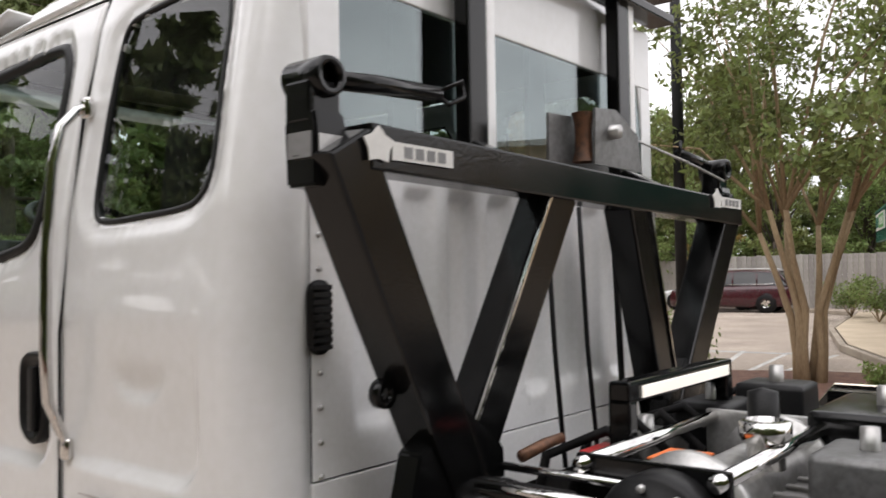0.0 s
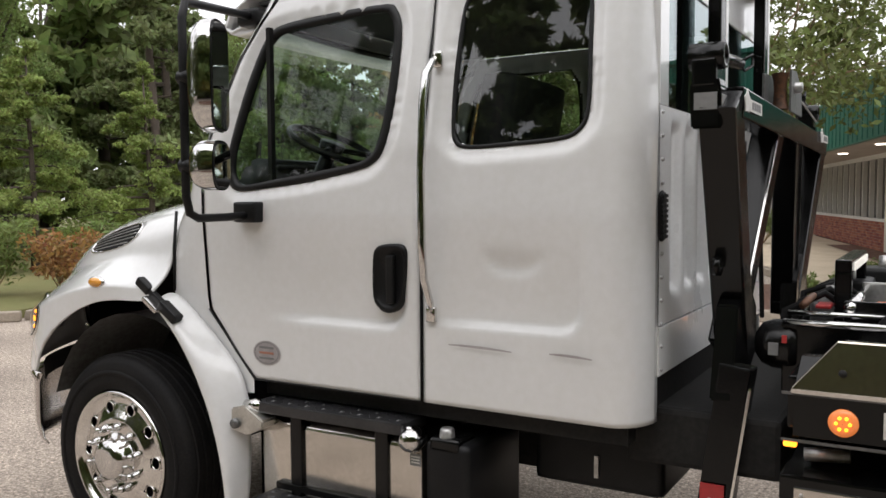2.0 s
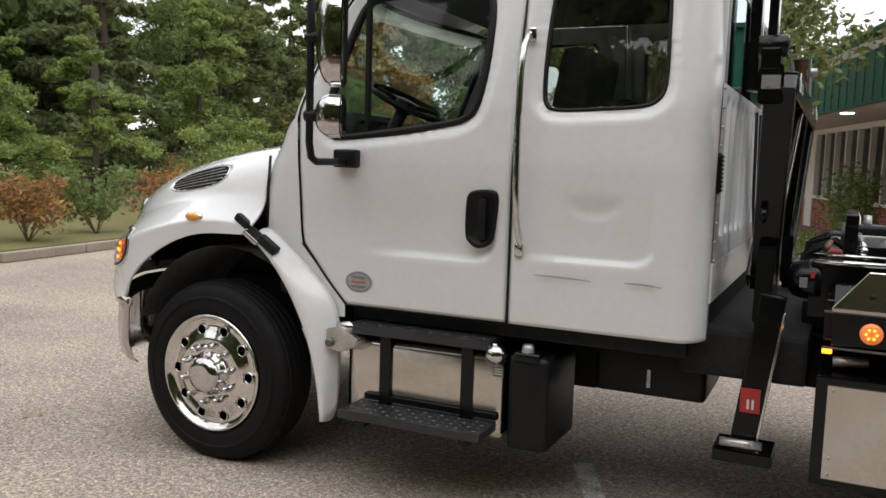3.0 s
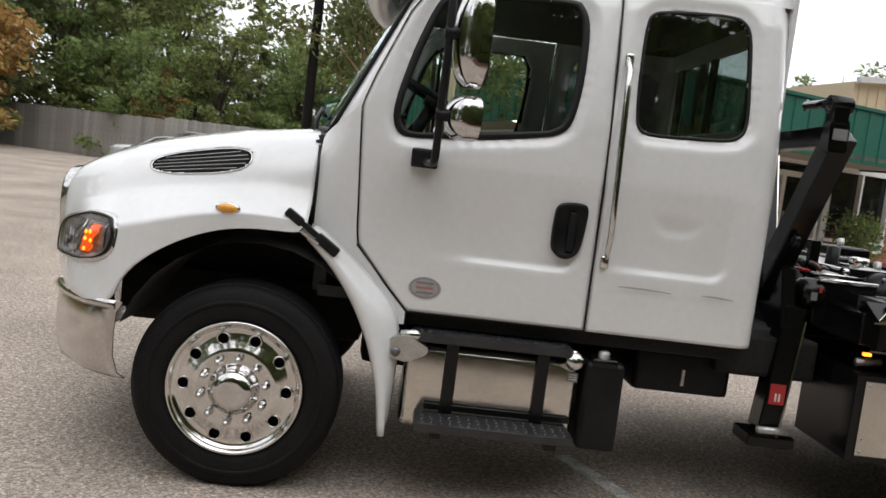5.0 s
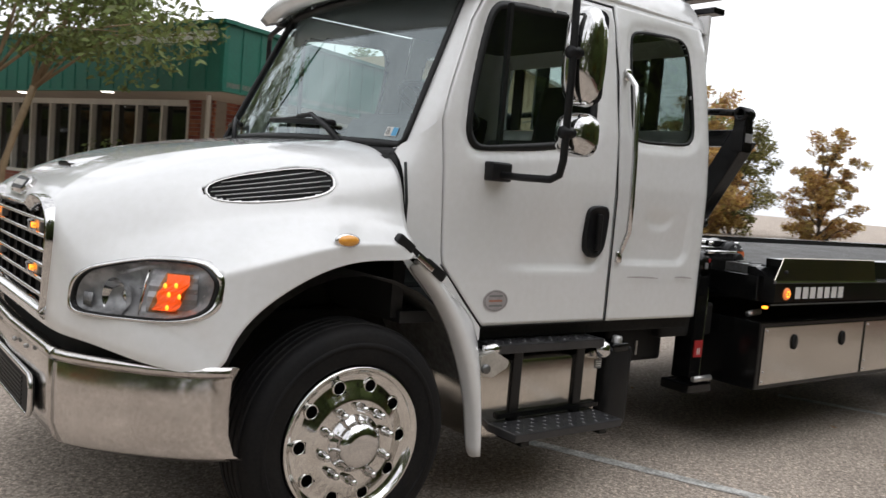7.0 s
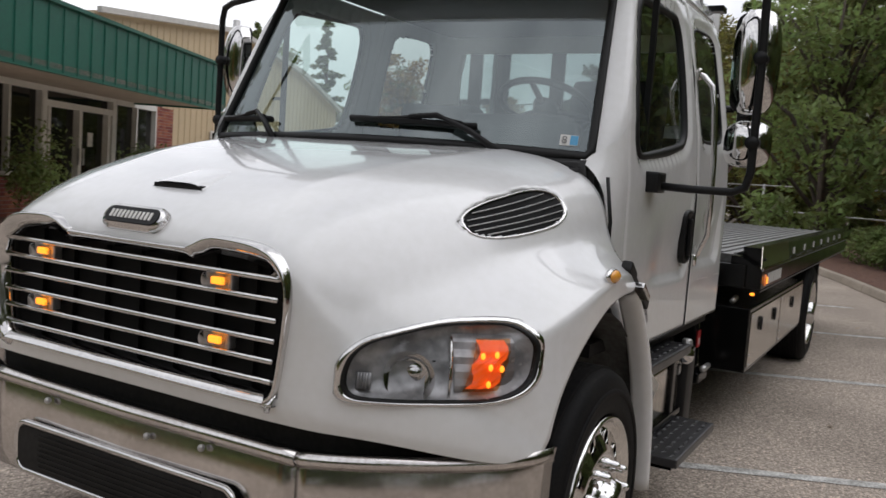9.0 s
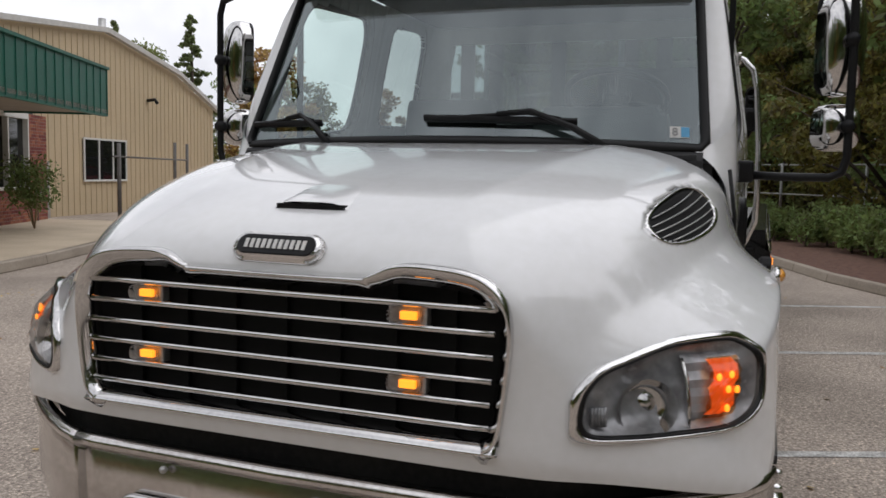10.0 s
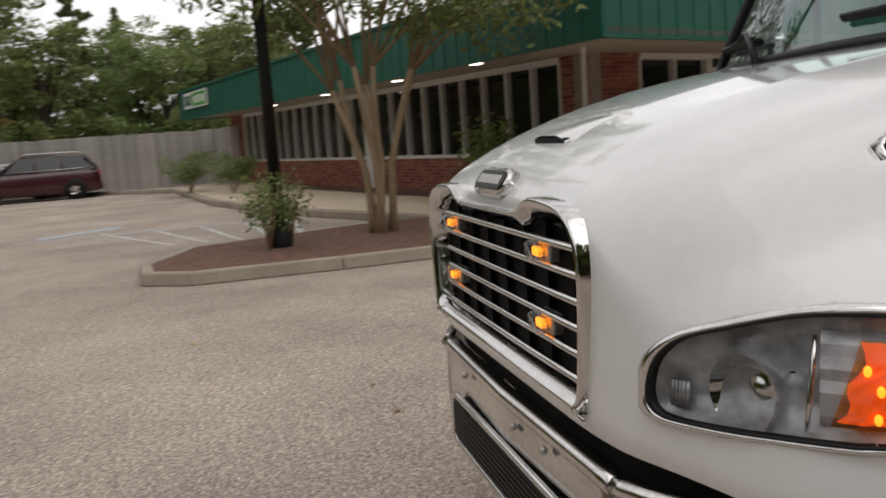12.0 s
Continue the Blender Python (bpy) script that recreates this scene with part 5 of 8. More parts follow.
# ---- wheels ----
def wheel(x, side, front=True, radius=0.455):
    """A truck wheel: tyre with tread blocks, polished disc with hand holes, nuts and hub cap."""
    s = side
    y0 = Yw(1.175 if front else 1.165, s)
    sg = -1 if s == 1 else 1          # outwards
    def P(profile):
        return [(r, y0 + sg * a) for r, a in profile]
    bm = B()
    wd = 0.27
    lathe(bm, P([(0.295, -0.03), (0.31, -0.004), (0.34, 0.004), (0.39, 0.002), (0.425, -0.008), (0.445, -0.022), (radius, -0.045), (radius, -wd + 0.045), (0.445, -wd + 0.02), (0.38, -wd), (0.31, -wd + 0.01), (0.295, -wd + 0.04)]), (x, 0, radius), "y", 64)
    w = part("front_wheel" if front else "rear_wheel", bm, RUBBER, truck, "black truck tyre on polished aluminium wheel", True)
    for k, a in enumerate((-0.065, -0.108, -0.152, -0.196)):
        bm = B()
        lathe(bm, P([(radius + 0.001, a + 0.017), (radius + 0.008, a + 0.014), (radius + 0.008, a - 0.014), (radius + 0.001, a - 0.017)]), (x, 0, radius), "y", 64)
        part("tread_rib", bm, RUBBER, w, "", False)
    bm = B()
    lathe(bm, P([(0.372, 0.003), (0.376, 0.008), (0.39, 0.008), (0.394, 0.002)]), (x, 0, radius), "y", 64)
    part("sidewall_ring", bm, RUBBER, w, "", True)
    # disc with ten hand holes
    prof = [(0.300, -0.008), (0.297, 0.006), (0.288, 0.004), (0.280, -0.014), (0.262, -0.026), (0.24, -0.026), (0.215, -0.016), (0.19, -0.004), (0.178, 0.002), (0.165, 0.004), (0.10, 0.004)] if front else \
           [(0.300, -0.008), (0.297, 0.006), (0.288, 0.004), (0.280, -0.03), (0.265, -0.09), (0.235, -0.125), (0.215, -0.13), (0.19, -0.135), (0.165, -0.14), (0.10, -0.14)]
    bm = B()
    seg = 120
    dense = []
    for (r0, a0), (r1, a1) in zip(prof, prof[1:]):
        n = max(1, int((r0 - r1) / 0.006))
        dense += [(r0 + (r1 - r0) * k / n, a0 + (a1 - a0) * k / n) for k in range(n)]
    dense.append(prof[-1])
    rings = [[bm.verts.new((x + r * math.cos(2 * math.pi * k / seg), y0 + sg * a, radius + r * math.sin(2 * math.pi * k / seg))) for k in range(seg)] for r, a in dense]
    hole_r, hole = 0.226, 0.027
    for (q0, q1) in zip(rings, rings[1:]):
        for k in range(seg):
            vs = (q0[k], q0[(k + 1) % seg], q1[(k + 1) % seg], q1[k])
            cx = sum(v.co.x for v in vs) / 4 - x
            cz = sum(v.co.z for v in vs) / 4 - radius
            a = math.atan2(cz, cx)
            b = round(a / (math.pi / 5)) * math.pi / 5
            if math.hypot(cx - hole_r * math.cos(b), cz - hole_r * math.sin(b)) < hole:
                continue
            bm.faces.new(vs)
    part("wheel_disc", bm, ALLOY, w, "polished aluminium wheel disc with hand holes", True)
    ya = -0.021 if front else -0.128
    for k in range(10):
        b = k * math.pi / 5
        c = Vector((x + hole_r * math.cos(b), y0 + sg * ya, radius + hole_r * math.sin(b)))
        bm = B()
        lathe(bm, [(hole + 0.004 * math.cos(t), 0.006 * math.sin(t)) for t in np.linspace(0, 2 * math.pi, 7)], c, "y", 20)
        part("hand_hole_lip", bm, ALLOY, w, "", True)
    part("brake_drum", lathe(B(), [(0.001, 0), (0.27, 0), (0.27, 0.1)], (x, y0 - sg * (0.075 if front else 0.17), radius), "y", 32), DARK, w)
    nb = 0.0 if front else -0.142
    for k in range(10):
        b = (k + 0.35) * math.pi / 5
        c = (x + 0.143 * math.cos(b), 0, radius + 0.143 * math.sin(b))
        bm = B()
        lathe(bm, P([(0.019, nb), (0.019, nb + 0.016), (0.0145, nb + 0.02), (0.0145, nb + 0.045), (0.011, nb + 0.056), (0.001, nb + 0.06)]), c, "y", 14)
        part("lug_nut", bm, CHROME, w, "", True)
    bm = B()
    if front:
        lathe(bm, P([(0.115, 0.0), (0.112, 0.014), (0.098, 0.022), (0.092, 0.04), (0.085, 0.062), (0.06, 0.074), (0.05, 0.076), (0.001, 0.078)]), (x, 0, radius), "y", 36)
    else:
        lathe(bm, P([(0.11, -0.14), (0.11, 0.01), (0.1, 0.03), (0.06, 0.04), (0.001, 0.04)]), (x, 0, radius), "y", 36)
    part("hub_cap", bm, CHROME, w, "chrome hub cap", True)
    return w


for s in (1, -1):
    wheel(0.0, s)
    wheel(6.05, s, False)
    bm = B()
    lathe(bm, [(0.30, 0), (0.455, 0.03), (0.455, 0.24), (0.30, 0.27)], (6.05, Yw(0.87, s) - 0.13, 0.455), "y", 48)
    part("inner_tyre", bm, RUBBER, truck, "inner dual rear tyre", True)
bm = B()
tube(bm, [(0, 0.1, 0.42), (0, 1.98, 0.42)], 0.07, 10)
part("front_axle", bm, DARK, truck, "", True)
bm = B()
tube(bm, [(6.05, 0.2, 0.455), (6.05, 1.9, 0.455)], 0.12, 10)
part("rear_axle", bm, DARK, truck, "", True)
for s in (1, -1):
    part("frame_rail", box(B(), -0.75, 8.3, Yw(0.43, s) - 0.04, Yw(0.43, s) + 0.04, 0.62, 0.86, 0.01), DARK, truck, "black chassis rail")
# added block that keeps light from the far side out under the cab
part("gearbox", box(B(), 0.5, 1.8, 0.72, 1.36, 0.42, 0.95, 0.06), DARK, truck, "dark block added under the cab to stop light passing")
part("engine", box(B(), -0.75, 0.5, 0.62, 1.46, 0.55, 1.2, 0.05), DARK, truck, "dark engine block")


# ---- mirrors ----
def housing(bm, c, hx, hy, hz, power=3.2, rows=14, seg=24, flat=0.55):
    """A rounded shell, domed to the front (-x) and cut flat to the rear."""
    rings = []
    for i in range(rows + 1):
        t = i / rows
        a = math.pi / 2 * t
        k, x = math.sin(a), -math.cos(a)
        ring = []
        for j in range(seg):
            b = 2 * math.pi * j / seg
            cy, cz = math.cos(b), math.sin(b)
            n = (abs(cy) ** power + abs(cz) ** power) ** (-1 / power)
            ring.append((c[0] + hx * (x if x < 0 else 0), c[1] + hy * k * cy * n, c[2] + hz * k * cz * n))
        rings.append(ring)
    rings.append([(c[0] + hx * flat, y, z) for _, y, z in rings[-1]])
    sheet(bm, rings, close=True)
    bmesh.ops.remove_doubles(bm, verts=bm.verts, dist=1e-4)
    return bm


def mirror_set(s):
    yo = Yw(1.395, s)
    bm = B()
    tube(bm, [(0.715, Yw(1.05, s), 1.545), (0.73, Yw(1.2, s), 1.54), (0.745, Yw(1.36, s), 1.54), (0.75, Yw(1.405, s), 1.56), (0.75, Yw(1.42, s), 1.62), (0.75, Yw(1.42, s), 2.0), (0.745, Yw(1.415, s), 2.28), (0.735, Yw(1.39, s), 2.34), (0.70, Yw(1.3, s), 2.355), (0.62, Yw(0.92, s), 2.385)], 0.0165, 10)
    arm = part("mirror_arm", bm, PLASTIC, truck, "black tubular mirror arm", True)
    bm = B()
    box(bm, 0.655, 0.775, Yw(1.055, s) - 0.035, Yw(1.055, s) + 0.035, 1.515, 1.60, 0.012)
    part("mirror_bracket", bm, PLASTIC, arm, "", True)
    bm = B()
    box(bm, 0.55, 0.67, Yw(0.9, s) - 0.04, Yw(0.9, s) + 0.04, 2.345, 2.42, 0.02)
    part("upper_bracket", bm, PLASTIC, arm, "", True)
    for z, hz, nm in ((2.06, 0.205, "main_mirror"), (1.735, 0.092, "convex_mirror")):
        turn = Matrix.Translation((0.82, yo, 0)) @ Matrix.Rotation(radians(24 * s), 4, "Z") @ Matrix.Translation((-0.82, -yo, 0))
        bm = B()
        housing(bm, (0.845, yo, z), 0.075, 0.088, hz)
        bm.transform(turn)
        part(nm, bm, CHROME, arm, "chrome-backed truck mirror", True)
        bm = B()
        prism(bm, [(yo + a, z + b) for a, b in rounded(-0.083, 0.083, -hz + 0.006, hz - 0.006, 0.05)], "x", 0.886, 0.89)
        bm.transform(turn)
        part("mirror_rim", bm, PLASTIC, arm)
        bm = B()
        prism(bm, [(yo + a, z + b) for a, b in rounded(-0.076, 0.076, -hz + 0.014, hz - 0.014, 0.045)], "x", 0.8905, 0.893)
        bm.transform(turn)
        part("mirror_glass", bm, MIRROR, arm, "mirror glass")
        bm = B()
        lathe(bm, [(0.001, -0.03), (0.026, -0.03), (0.026, 0.03), (0.001, 0.03)], (0.76, Yw(1.415, s), z), "x", 14)
        part("mirror_clamp", bm, PLASTIC, arm, "", True)


for s in (1, -1):
    mirror_set(s)

# ---- marker lamps on the fenders ----
for s in (1, -1):
    bm = B()
    bmesh.ops.create_icosphere(bm, subdivisions=3, radius=1, matrix=Matrix.Translation((-0.10, Yw(1.188, s), 1.243)) @ Matrix.Diagonal((0.046, 0.02, 0.022, 1)))
    part("marker_lamp", bm, AMBER, truck, "small amber fender marker lamp", True)
    bm = B()
    bmesh.ops.create_icosphere(bm, subdivisions=3, radius=1, matrix=Matrix.Translation((-0.10, Yw(1.182, s), 1.242)) @ Matrix.Diagonal((0.055, 0.018, 0.028, 1)))
    part("lamp_base", bm, CHROME, truck, "", True)


# ---- steps, tank and boxes under the cab ----
def tread_plate(bm, x0, x1, y0, y1, z, step=0.042):
    """Raised lozenges of a tread plate."""
    nx, ny = int((x1 - x0) / step), max(2, int(abs(y1 - y0) / step))
    for i in range(nx):
        for j in range(ny):
            cx, cy = x0 + (i + 0.5) * (x1 - x0) / nx, y0 + (j + 0.5) * (y1 - y0) / ny
            a = radians(45 if (i + j) % 2 else -45)
            c, sn = math.cos(a), math.sin(a)
            q = [(cx + u * c - v * sn, cy + u * sn + v * c, z) for u, v in ((-0.015, 0), (0, -0.005), (0.015, 0), (0, 0.005))]
            join(bm, q + [(cx, cy, z + 0.005)], [(0, 1, 4), (1, 2, 4), (2, 3, 4), (3, 0, 4)])


def under_cab(s):
    Y = lambda y: Yw(YC - y, s)
    def bx(x0, x1, y0, y1, z0, z1, bev=0.0):
        a, b = sorted((Y(y0), Y(y1)))
        return box(B(), x0, x1, a, b, z0, z1, bev)
    part("battery_box", bx(1.87, 2.36, 0.26, 0.75, 0.555, 0.775, 0.03), PLASTIC, truck, "black box under the cab", True)
    part("cab_sill", bx(0.72, 2.3, 0.06, 0.14, 0.79, 0.885, 0.006), DARK, truck, "black sill under the cab")
    if s == -1:
        return
    tank = part("fuel_tank", bx(0.73, 1.54, -0.005, 0.5, 0.33, 0.715, 0.035), STAINLESS, truck, "polished fuel tank below the door", True)
    for x in (0.945, 1.365):
        part("tank_strap", bx(x - 0.03, x + 0.03, -0.02, 0.02, 0.35, 0.74, 0.008), BLACK, tank, "black tank strap")
    bm = bx(0.755, 1.485, -0.06, 0.12, 0.74, 0.785, 0.008)
    st = part("upper_step", bm, STEPBLACK, truck, "black tread plate step")
    bm = B()
    tread_plate(bm, 0.77, 1.47, Y(-0.05), Y(0.115), 0.785)
    tagged(part("step_tread", bm, STEPBLACK, st), "raised tread pattern", kind="stuff")
    bm = bx(0.80, 1.51, -0.2, 0.0, 0.37, 0.41, 0.008)
    st = part("lower_step", bm, STEPBLACK, truck, "black tread plate lower step")
    bm = B()
    tread_plate(bm, 0.815, 1.495, Y(-0.19), Y(-0.01), 0.41)
    tagged(part("step_tread", bm, STEPBLACK, st), "raised tread pattern", kind="stuff")
    for x in (0.90, 1.42):
        part("step_bracket", bx(x - 0.025, x + 0.025, -0.16, 0.1, 0.335, 0.37), BLACK, st)
    part("tank_trim", bx(0.84, 1.52, -0.025, 0.01, 0.425, 0.455, 0.006), BLACK, tank)
    # cast bracket at the front end of the upper step, rounded cap at its rear end
    bm = B()
    prism(bm, [(0.65, 0.66), (0.74, 0.645), (0.825, 0.685), (0.832, 0.715), (0.735, 0.768), (0.655, 0.75)], "y", Y(-0.085), Y(0.0), 0.006)
    wedge = part("step_bracket_casting", bm, CASTALLOY, st, "pale cast step bracket")
    bm = B()
    tube(bm, [(0.70, Y(-0.04), 0.762), (0.765, Y(-0.045), 0.765), (0.79, Y(-0.045), 0.762)], [0.02, 0.03, 0.022], 12)
    part("bracket_cap", bm, CHROME, wedge, "", True)
    bm = B()
    lathe(bm, [(0.001, -0.012), (0.02, -0.012), (0.022, 0.0), (0.02, 0.012)], (0.685, Y(-0.09), 0.69), "y", 14)
    part("bracket_bolt", bm, DULLSTEEL, wedge, "", True)
    bm = B()
    lathe(bm, [(0.001, -0.062), (0.024, -0.058), (0.042, -0.04), (0.05, -0.012), (0.048, 0.02), (0.036, 0.05)], (1.505, Y(-0.01), 0.722), "y", 20)
    cap = part("step_end_cap", bm, CHROME, st, "bright chrome step end cap", True)
    bm = B()
    lathe(bm, [(0.001, 0.052), (0.014, 0.05), (0.016, 0.04), (0.014, 0.0)], (1.5, Y(-0.03), 0.722), "z", 12)
    part("cap_bolt", bm, CHROME, cap, "", True)
    part("tank_label", bx(1.488, 1.535, -0.0075, -0.005, 0.62, 0.665), LABELGREY, tank, "small dark label on the tank")
    for k in range(3):
        part("label_bar", bx(1.493, 1.53, -0.0085, -0.0075, 0.63 + 0.011 * k, 0.635 + 0.011 * k), LABELWHITE, tank)
    bm = bx(1.565, 1.75, -0.03, 0.4, 0.31, 0.73, 0.03)
    dt = part("fluid_tank", bm, PLASTIC, truck, "black plastic fluid tank with grey cap", True)
    bm = B()
    lathe(bm, [(0.001, 0.042), (0.02, 0.042), (0.026, 0.036), (0.03, 0.0)], (1.645, Y(0.0), 0.738), "z", 18)
    part("filler_cap", bm, STEEL, dt, "grey filler cap", True)
    part("fluid_tank_neck", bx(1.59, 1.71, -0.035, 0.1, 0.70, 0.748, 0.014), BLACK, dt, "", True)
    part("box_clip", bx(2.11, 2.125, 0.25, 0.262, 0.60, 0.68), STEEL, truck)


for s in (1, -1):
    under_cab(s)
part("cross_beam", box(B(), 2.25, 2.75, 0.2, 1.88, 0.70, 0.9, 0.02), DARK, truck, "dark chassis cross beam")
bm = B()
tube(bm, [(1.8, 0.95, 0.66), (3.6, 0.95, 0.66)], 0.08, 12)
part("exhaust_pipe", bm, DARK, truck, "dark exhaust under the frame", True)

# ---- bed, rails and tool boxes ----
bed = part("bed_deck", box(B(), 2.95, 9.05, 0.0, 2.08, 1.10, 1.15), STEELDECK, truck, "flat grey steel carrier deck")
for k in range(24):
    y = 0.06 + k * 0.0852
    part("deck_rib", box(B(), 3.0, 9.0, y - 0.012, y + 0.012, 1.15, 1.16, 0.004), STEELDECK, bed)


def bed_side(s):
    Y = lambda y: Yw(YC - y, s)
    bm = B()
    prism(bm, [(Y(-0.13), 0.95), (Y(-0.145), 0.955), (Y(-0.145), 1.07), (Y(-0.13), 1.08), (Y(0.0), 1.15), (Y(0.05), 1.15), (Y(0.05), 0.95)], "x", 2.83, 9.05)
    rail = part("bed_rail", bm, BLACK, truck, "black steel bed side rail with white lettering bars and lamps")
    bm = B()
    a, b = Y(-0.14), Y(-0.118)
    join(bm, [(2.825, a, 1.083), (4.05, a, 1.083), (4.05, b, 1.215), (2.935, b, 1.215), (2.825, a + 0.004, 1.087), (4.05, a + 0.004, 1.087), (4.05, b + 0.004, 1.219), (2.935, b + 0.004, 1.219)],
         [(0, 1, 2, 3), (4, 7, 6, 5), (0, 4, 5, 1), (1, 5, 6, 2), (2, 6, 7, 3), (3, 7, 4, 0)])
    part("corner_plate", bm, PLATEALLOY, rail, "polished sloping corner plate")
    part("plate_edge", box(B(), 2.825, 4.05, Y(-0.148) - 0.003, Y(-0.148) + 0.003, 1.073, 1.085), ALLOY, rail)
    part("plate_back", box(B(), 2.94, 9.05, min(Y(-0.113), Y(-0.0)), max(Y(-0.113), Y(0.0)), 1.085, 1.205), BLACK, rail)
    bm = B()
    bmesh.ops.create_icosphere(bm, subdivisions=2, radius=0.011, matrix=Matrix.Translation((2.95, Y(-0.135), 1.135)))
    part("plate_bolt", bm, DARK, rail, "", True)
    for k in range(7):
        x = 4.45 + 0.66 * k
        part("stake_pocket", box(B(), x - 0.03, x + 0.03, Y(-0.114) - 0.004, Y(-0.114) + 0.004, 1.105, 1.155, 0.0, None), LABELWHITE, rail, "pale stake pocket")
    # lamps
    for c, axis in (((2.955, Y(-0.146), 1.005), "y"), ((2.826, Y(0.02), 1.005), "x")):
        bm = B()
        sg = -1 if (axis == "x" or s == 1) else 1
        lathe(bm, [(0.001, sg * 0.012), (0.025, sg * 0.011), (0.036, sg * 0.006), (0.038, 0)], c, axis, 24)
        part("marker_light", bm, ORANGELENS, rail, "round amber marker light, lit", True)
        for k in range(6):
            a = k * math.pi / 3
            off = (0.017 * math.cos(a), 0, 0.017 * math.sin(a)) if axis == "y" else (0, 0.017 * math.cos(a), 0.017 * math.sin(a))
            bm = B()
            o = (0, sg * 0.012, 0) if axis == "y" else (sg * 0.012, 0, 0)
            bmesh.ops.create_icosphere(bm, subdivisions=1, radius=0.006, matrix=Matrix.Translation(Vector(c) + Vector(off) + Vector(o)))
            part("led", bm, AMBERLIT, rail)
    part("side_lamp", box(B(), 2.80, 2.835, Y(-0.10) - 0.012, Y(-0.10) + 0.012, 0.912, 0.928, 0.005), AMBERLIT, rail, "small amber side lamp, lit")
    for z in (0.942, 1.072):
        part("rail_edge", box(B(), 2.8, 9.0, Y(-0.1465) - 0.0015, Y(-0.1465) + 0.0015, z - 0.004, z + 0.004), DULLSTEEL, rail, "thin grey strip along the rail edge")
    # maker's name as plain shapes
    for k in range(7):
        x = 3.05 + 0.085 * k
        bm = box(B(), x, x + 0.06, Y(-0.1475) - 0.001, Y(-0.1475) + 0.001, 0.975, 1.045)
        part("name_bar", bm, LABELWHITE, rail)
    part("bed_header", box(B(), 2.80, 2.95, 0.0 - 0.05, 2.13, 0.95, 1.10, 0.008), BLACK, truck) if s == 1 else None
    # tool box
    y0, y1 = sorted((Y(-0.105), Y(0.4)))
    tb = part("tool_box", box(B(), 2.79, 5.35, y0, y1, 0.42, 0.83, 0.008), BLACK, truck, "black under-bed tool box with polished doors")
    for x0, x1, latches in ((2.83, 4.02, (3.16, 3.745)), (4.06, 5.31, (4.66,))):
        part("box_door", box(B(), x0, x1, Y(-0.109) - 0.004, Y(-0.109) + 0.004, 0.45, 0.80, 0.003), STAINLESS, tb, "polished stainless tool box door")
        for x in latches:
            bm = B()
            lathe(bm, [(0.001, 0.0), (0.032, 0.0), (0.04, 0.006), (0.04, 0.012)], (0, 0, 0), "y", 20)
            bm.transform(Matrix.Translation((x, Y(-0.116) - (0.012 if s == 1 else 0), 0.70)) @ Matrix.Diagonal((0.7, 1, 1.2, 1)))
            part("box_latch", bm, PLASTIC, tb, "black oval latch", True)
        for z in (0.47, 0.53, 0.78):
            bm = B()
            bmesh.ops.create_icosphere(bm, subdivisions=1, radius=0.007, matrix=Matrix.Translation((x0 + 0.02, Y(-0.114), z)))
            part("door_rivet", bm, STEEL, tb)
    bm = B()
    tube(bm, [(2.84, Y(0.02), 0.86), (2.96, Y(0.02), 0.87)], 0.02, 8)
    part("box_lamp", bm, STEEL, tb, "", True)
    part("mud_flap", box(B(), 6.62, 6.635, min(Y(-0.1), Y(0.5)), max(Y(-0.1), Y(0.5)), 0.25, 0.92), PLASTIC, truck, "black mud flap")


for s in (1, -1):
    bed_side(s)
part("sub_frame", box(B(), 2.7, 9.0, 0.6, 1.48, 0.88, 1.0, 0.01), DARK, truck, "black bed sub-frame")


# ---- side puller frame behind the cab ----
def beam(p, q, w, d, material, name, parent, label="", bevel=0.008):
    """A square bar from p to q: w across, d deep along x."""
    p, q = Vector(p), Vector(q)
    z = (q - p).normalized()
    x = (Vector((1, 0, 0)) - z * z.x).normalized()
    y = z.cross(x)
    bm = box(B(), -d / 2, d / 2, -w / 2, w / 2, 0, (q - p).length, bevel)
    bm.transform(Matrix.Translation(p) @ Matrix((x, y, z)).transposed().to_4x4())
    return part(name, bm, material, parent, label)


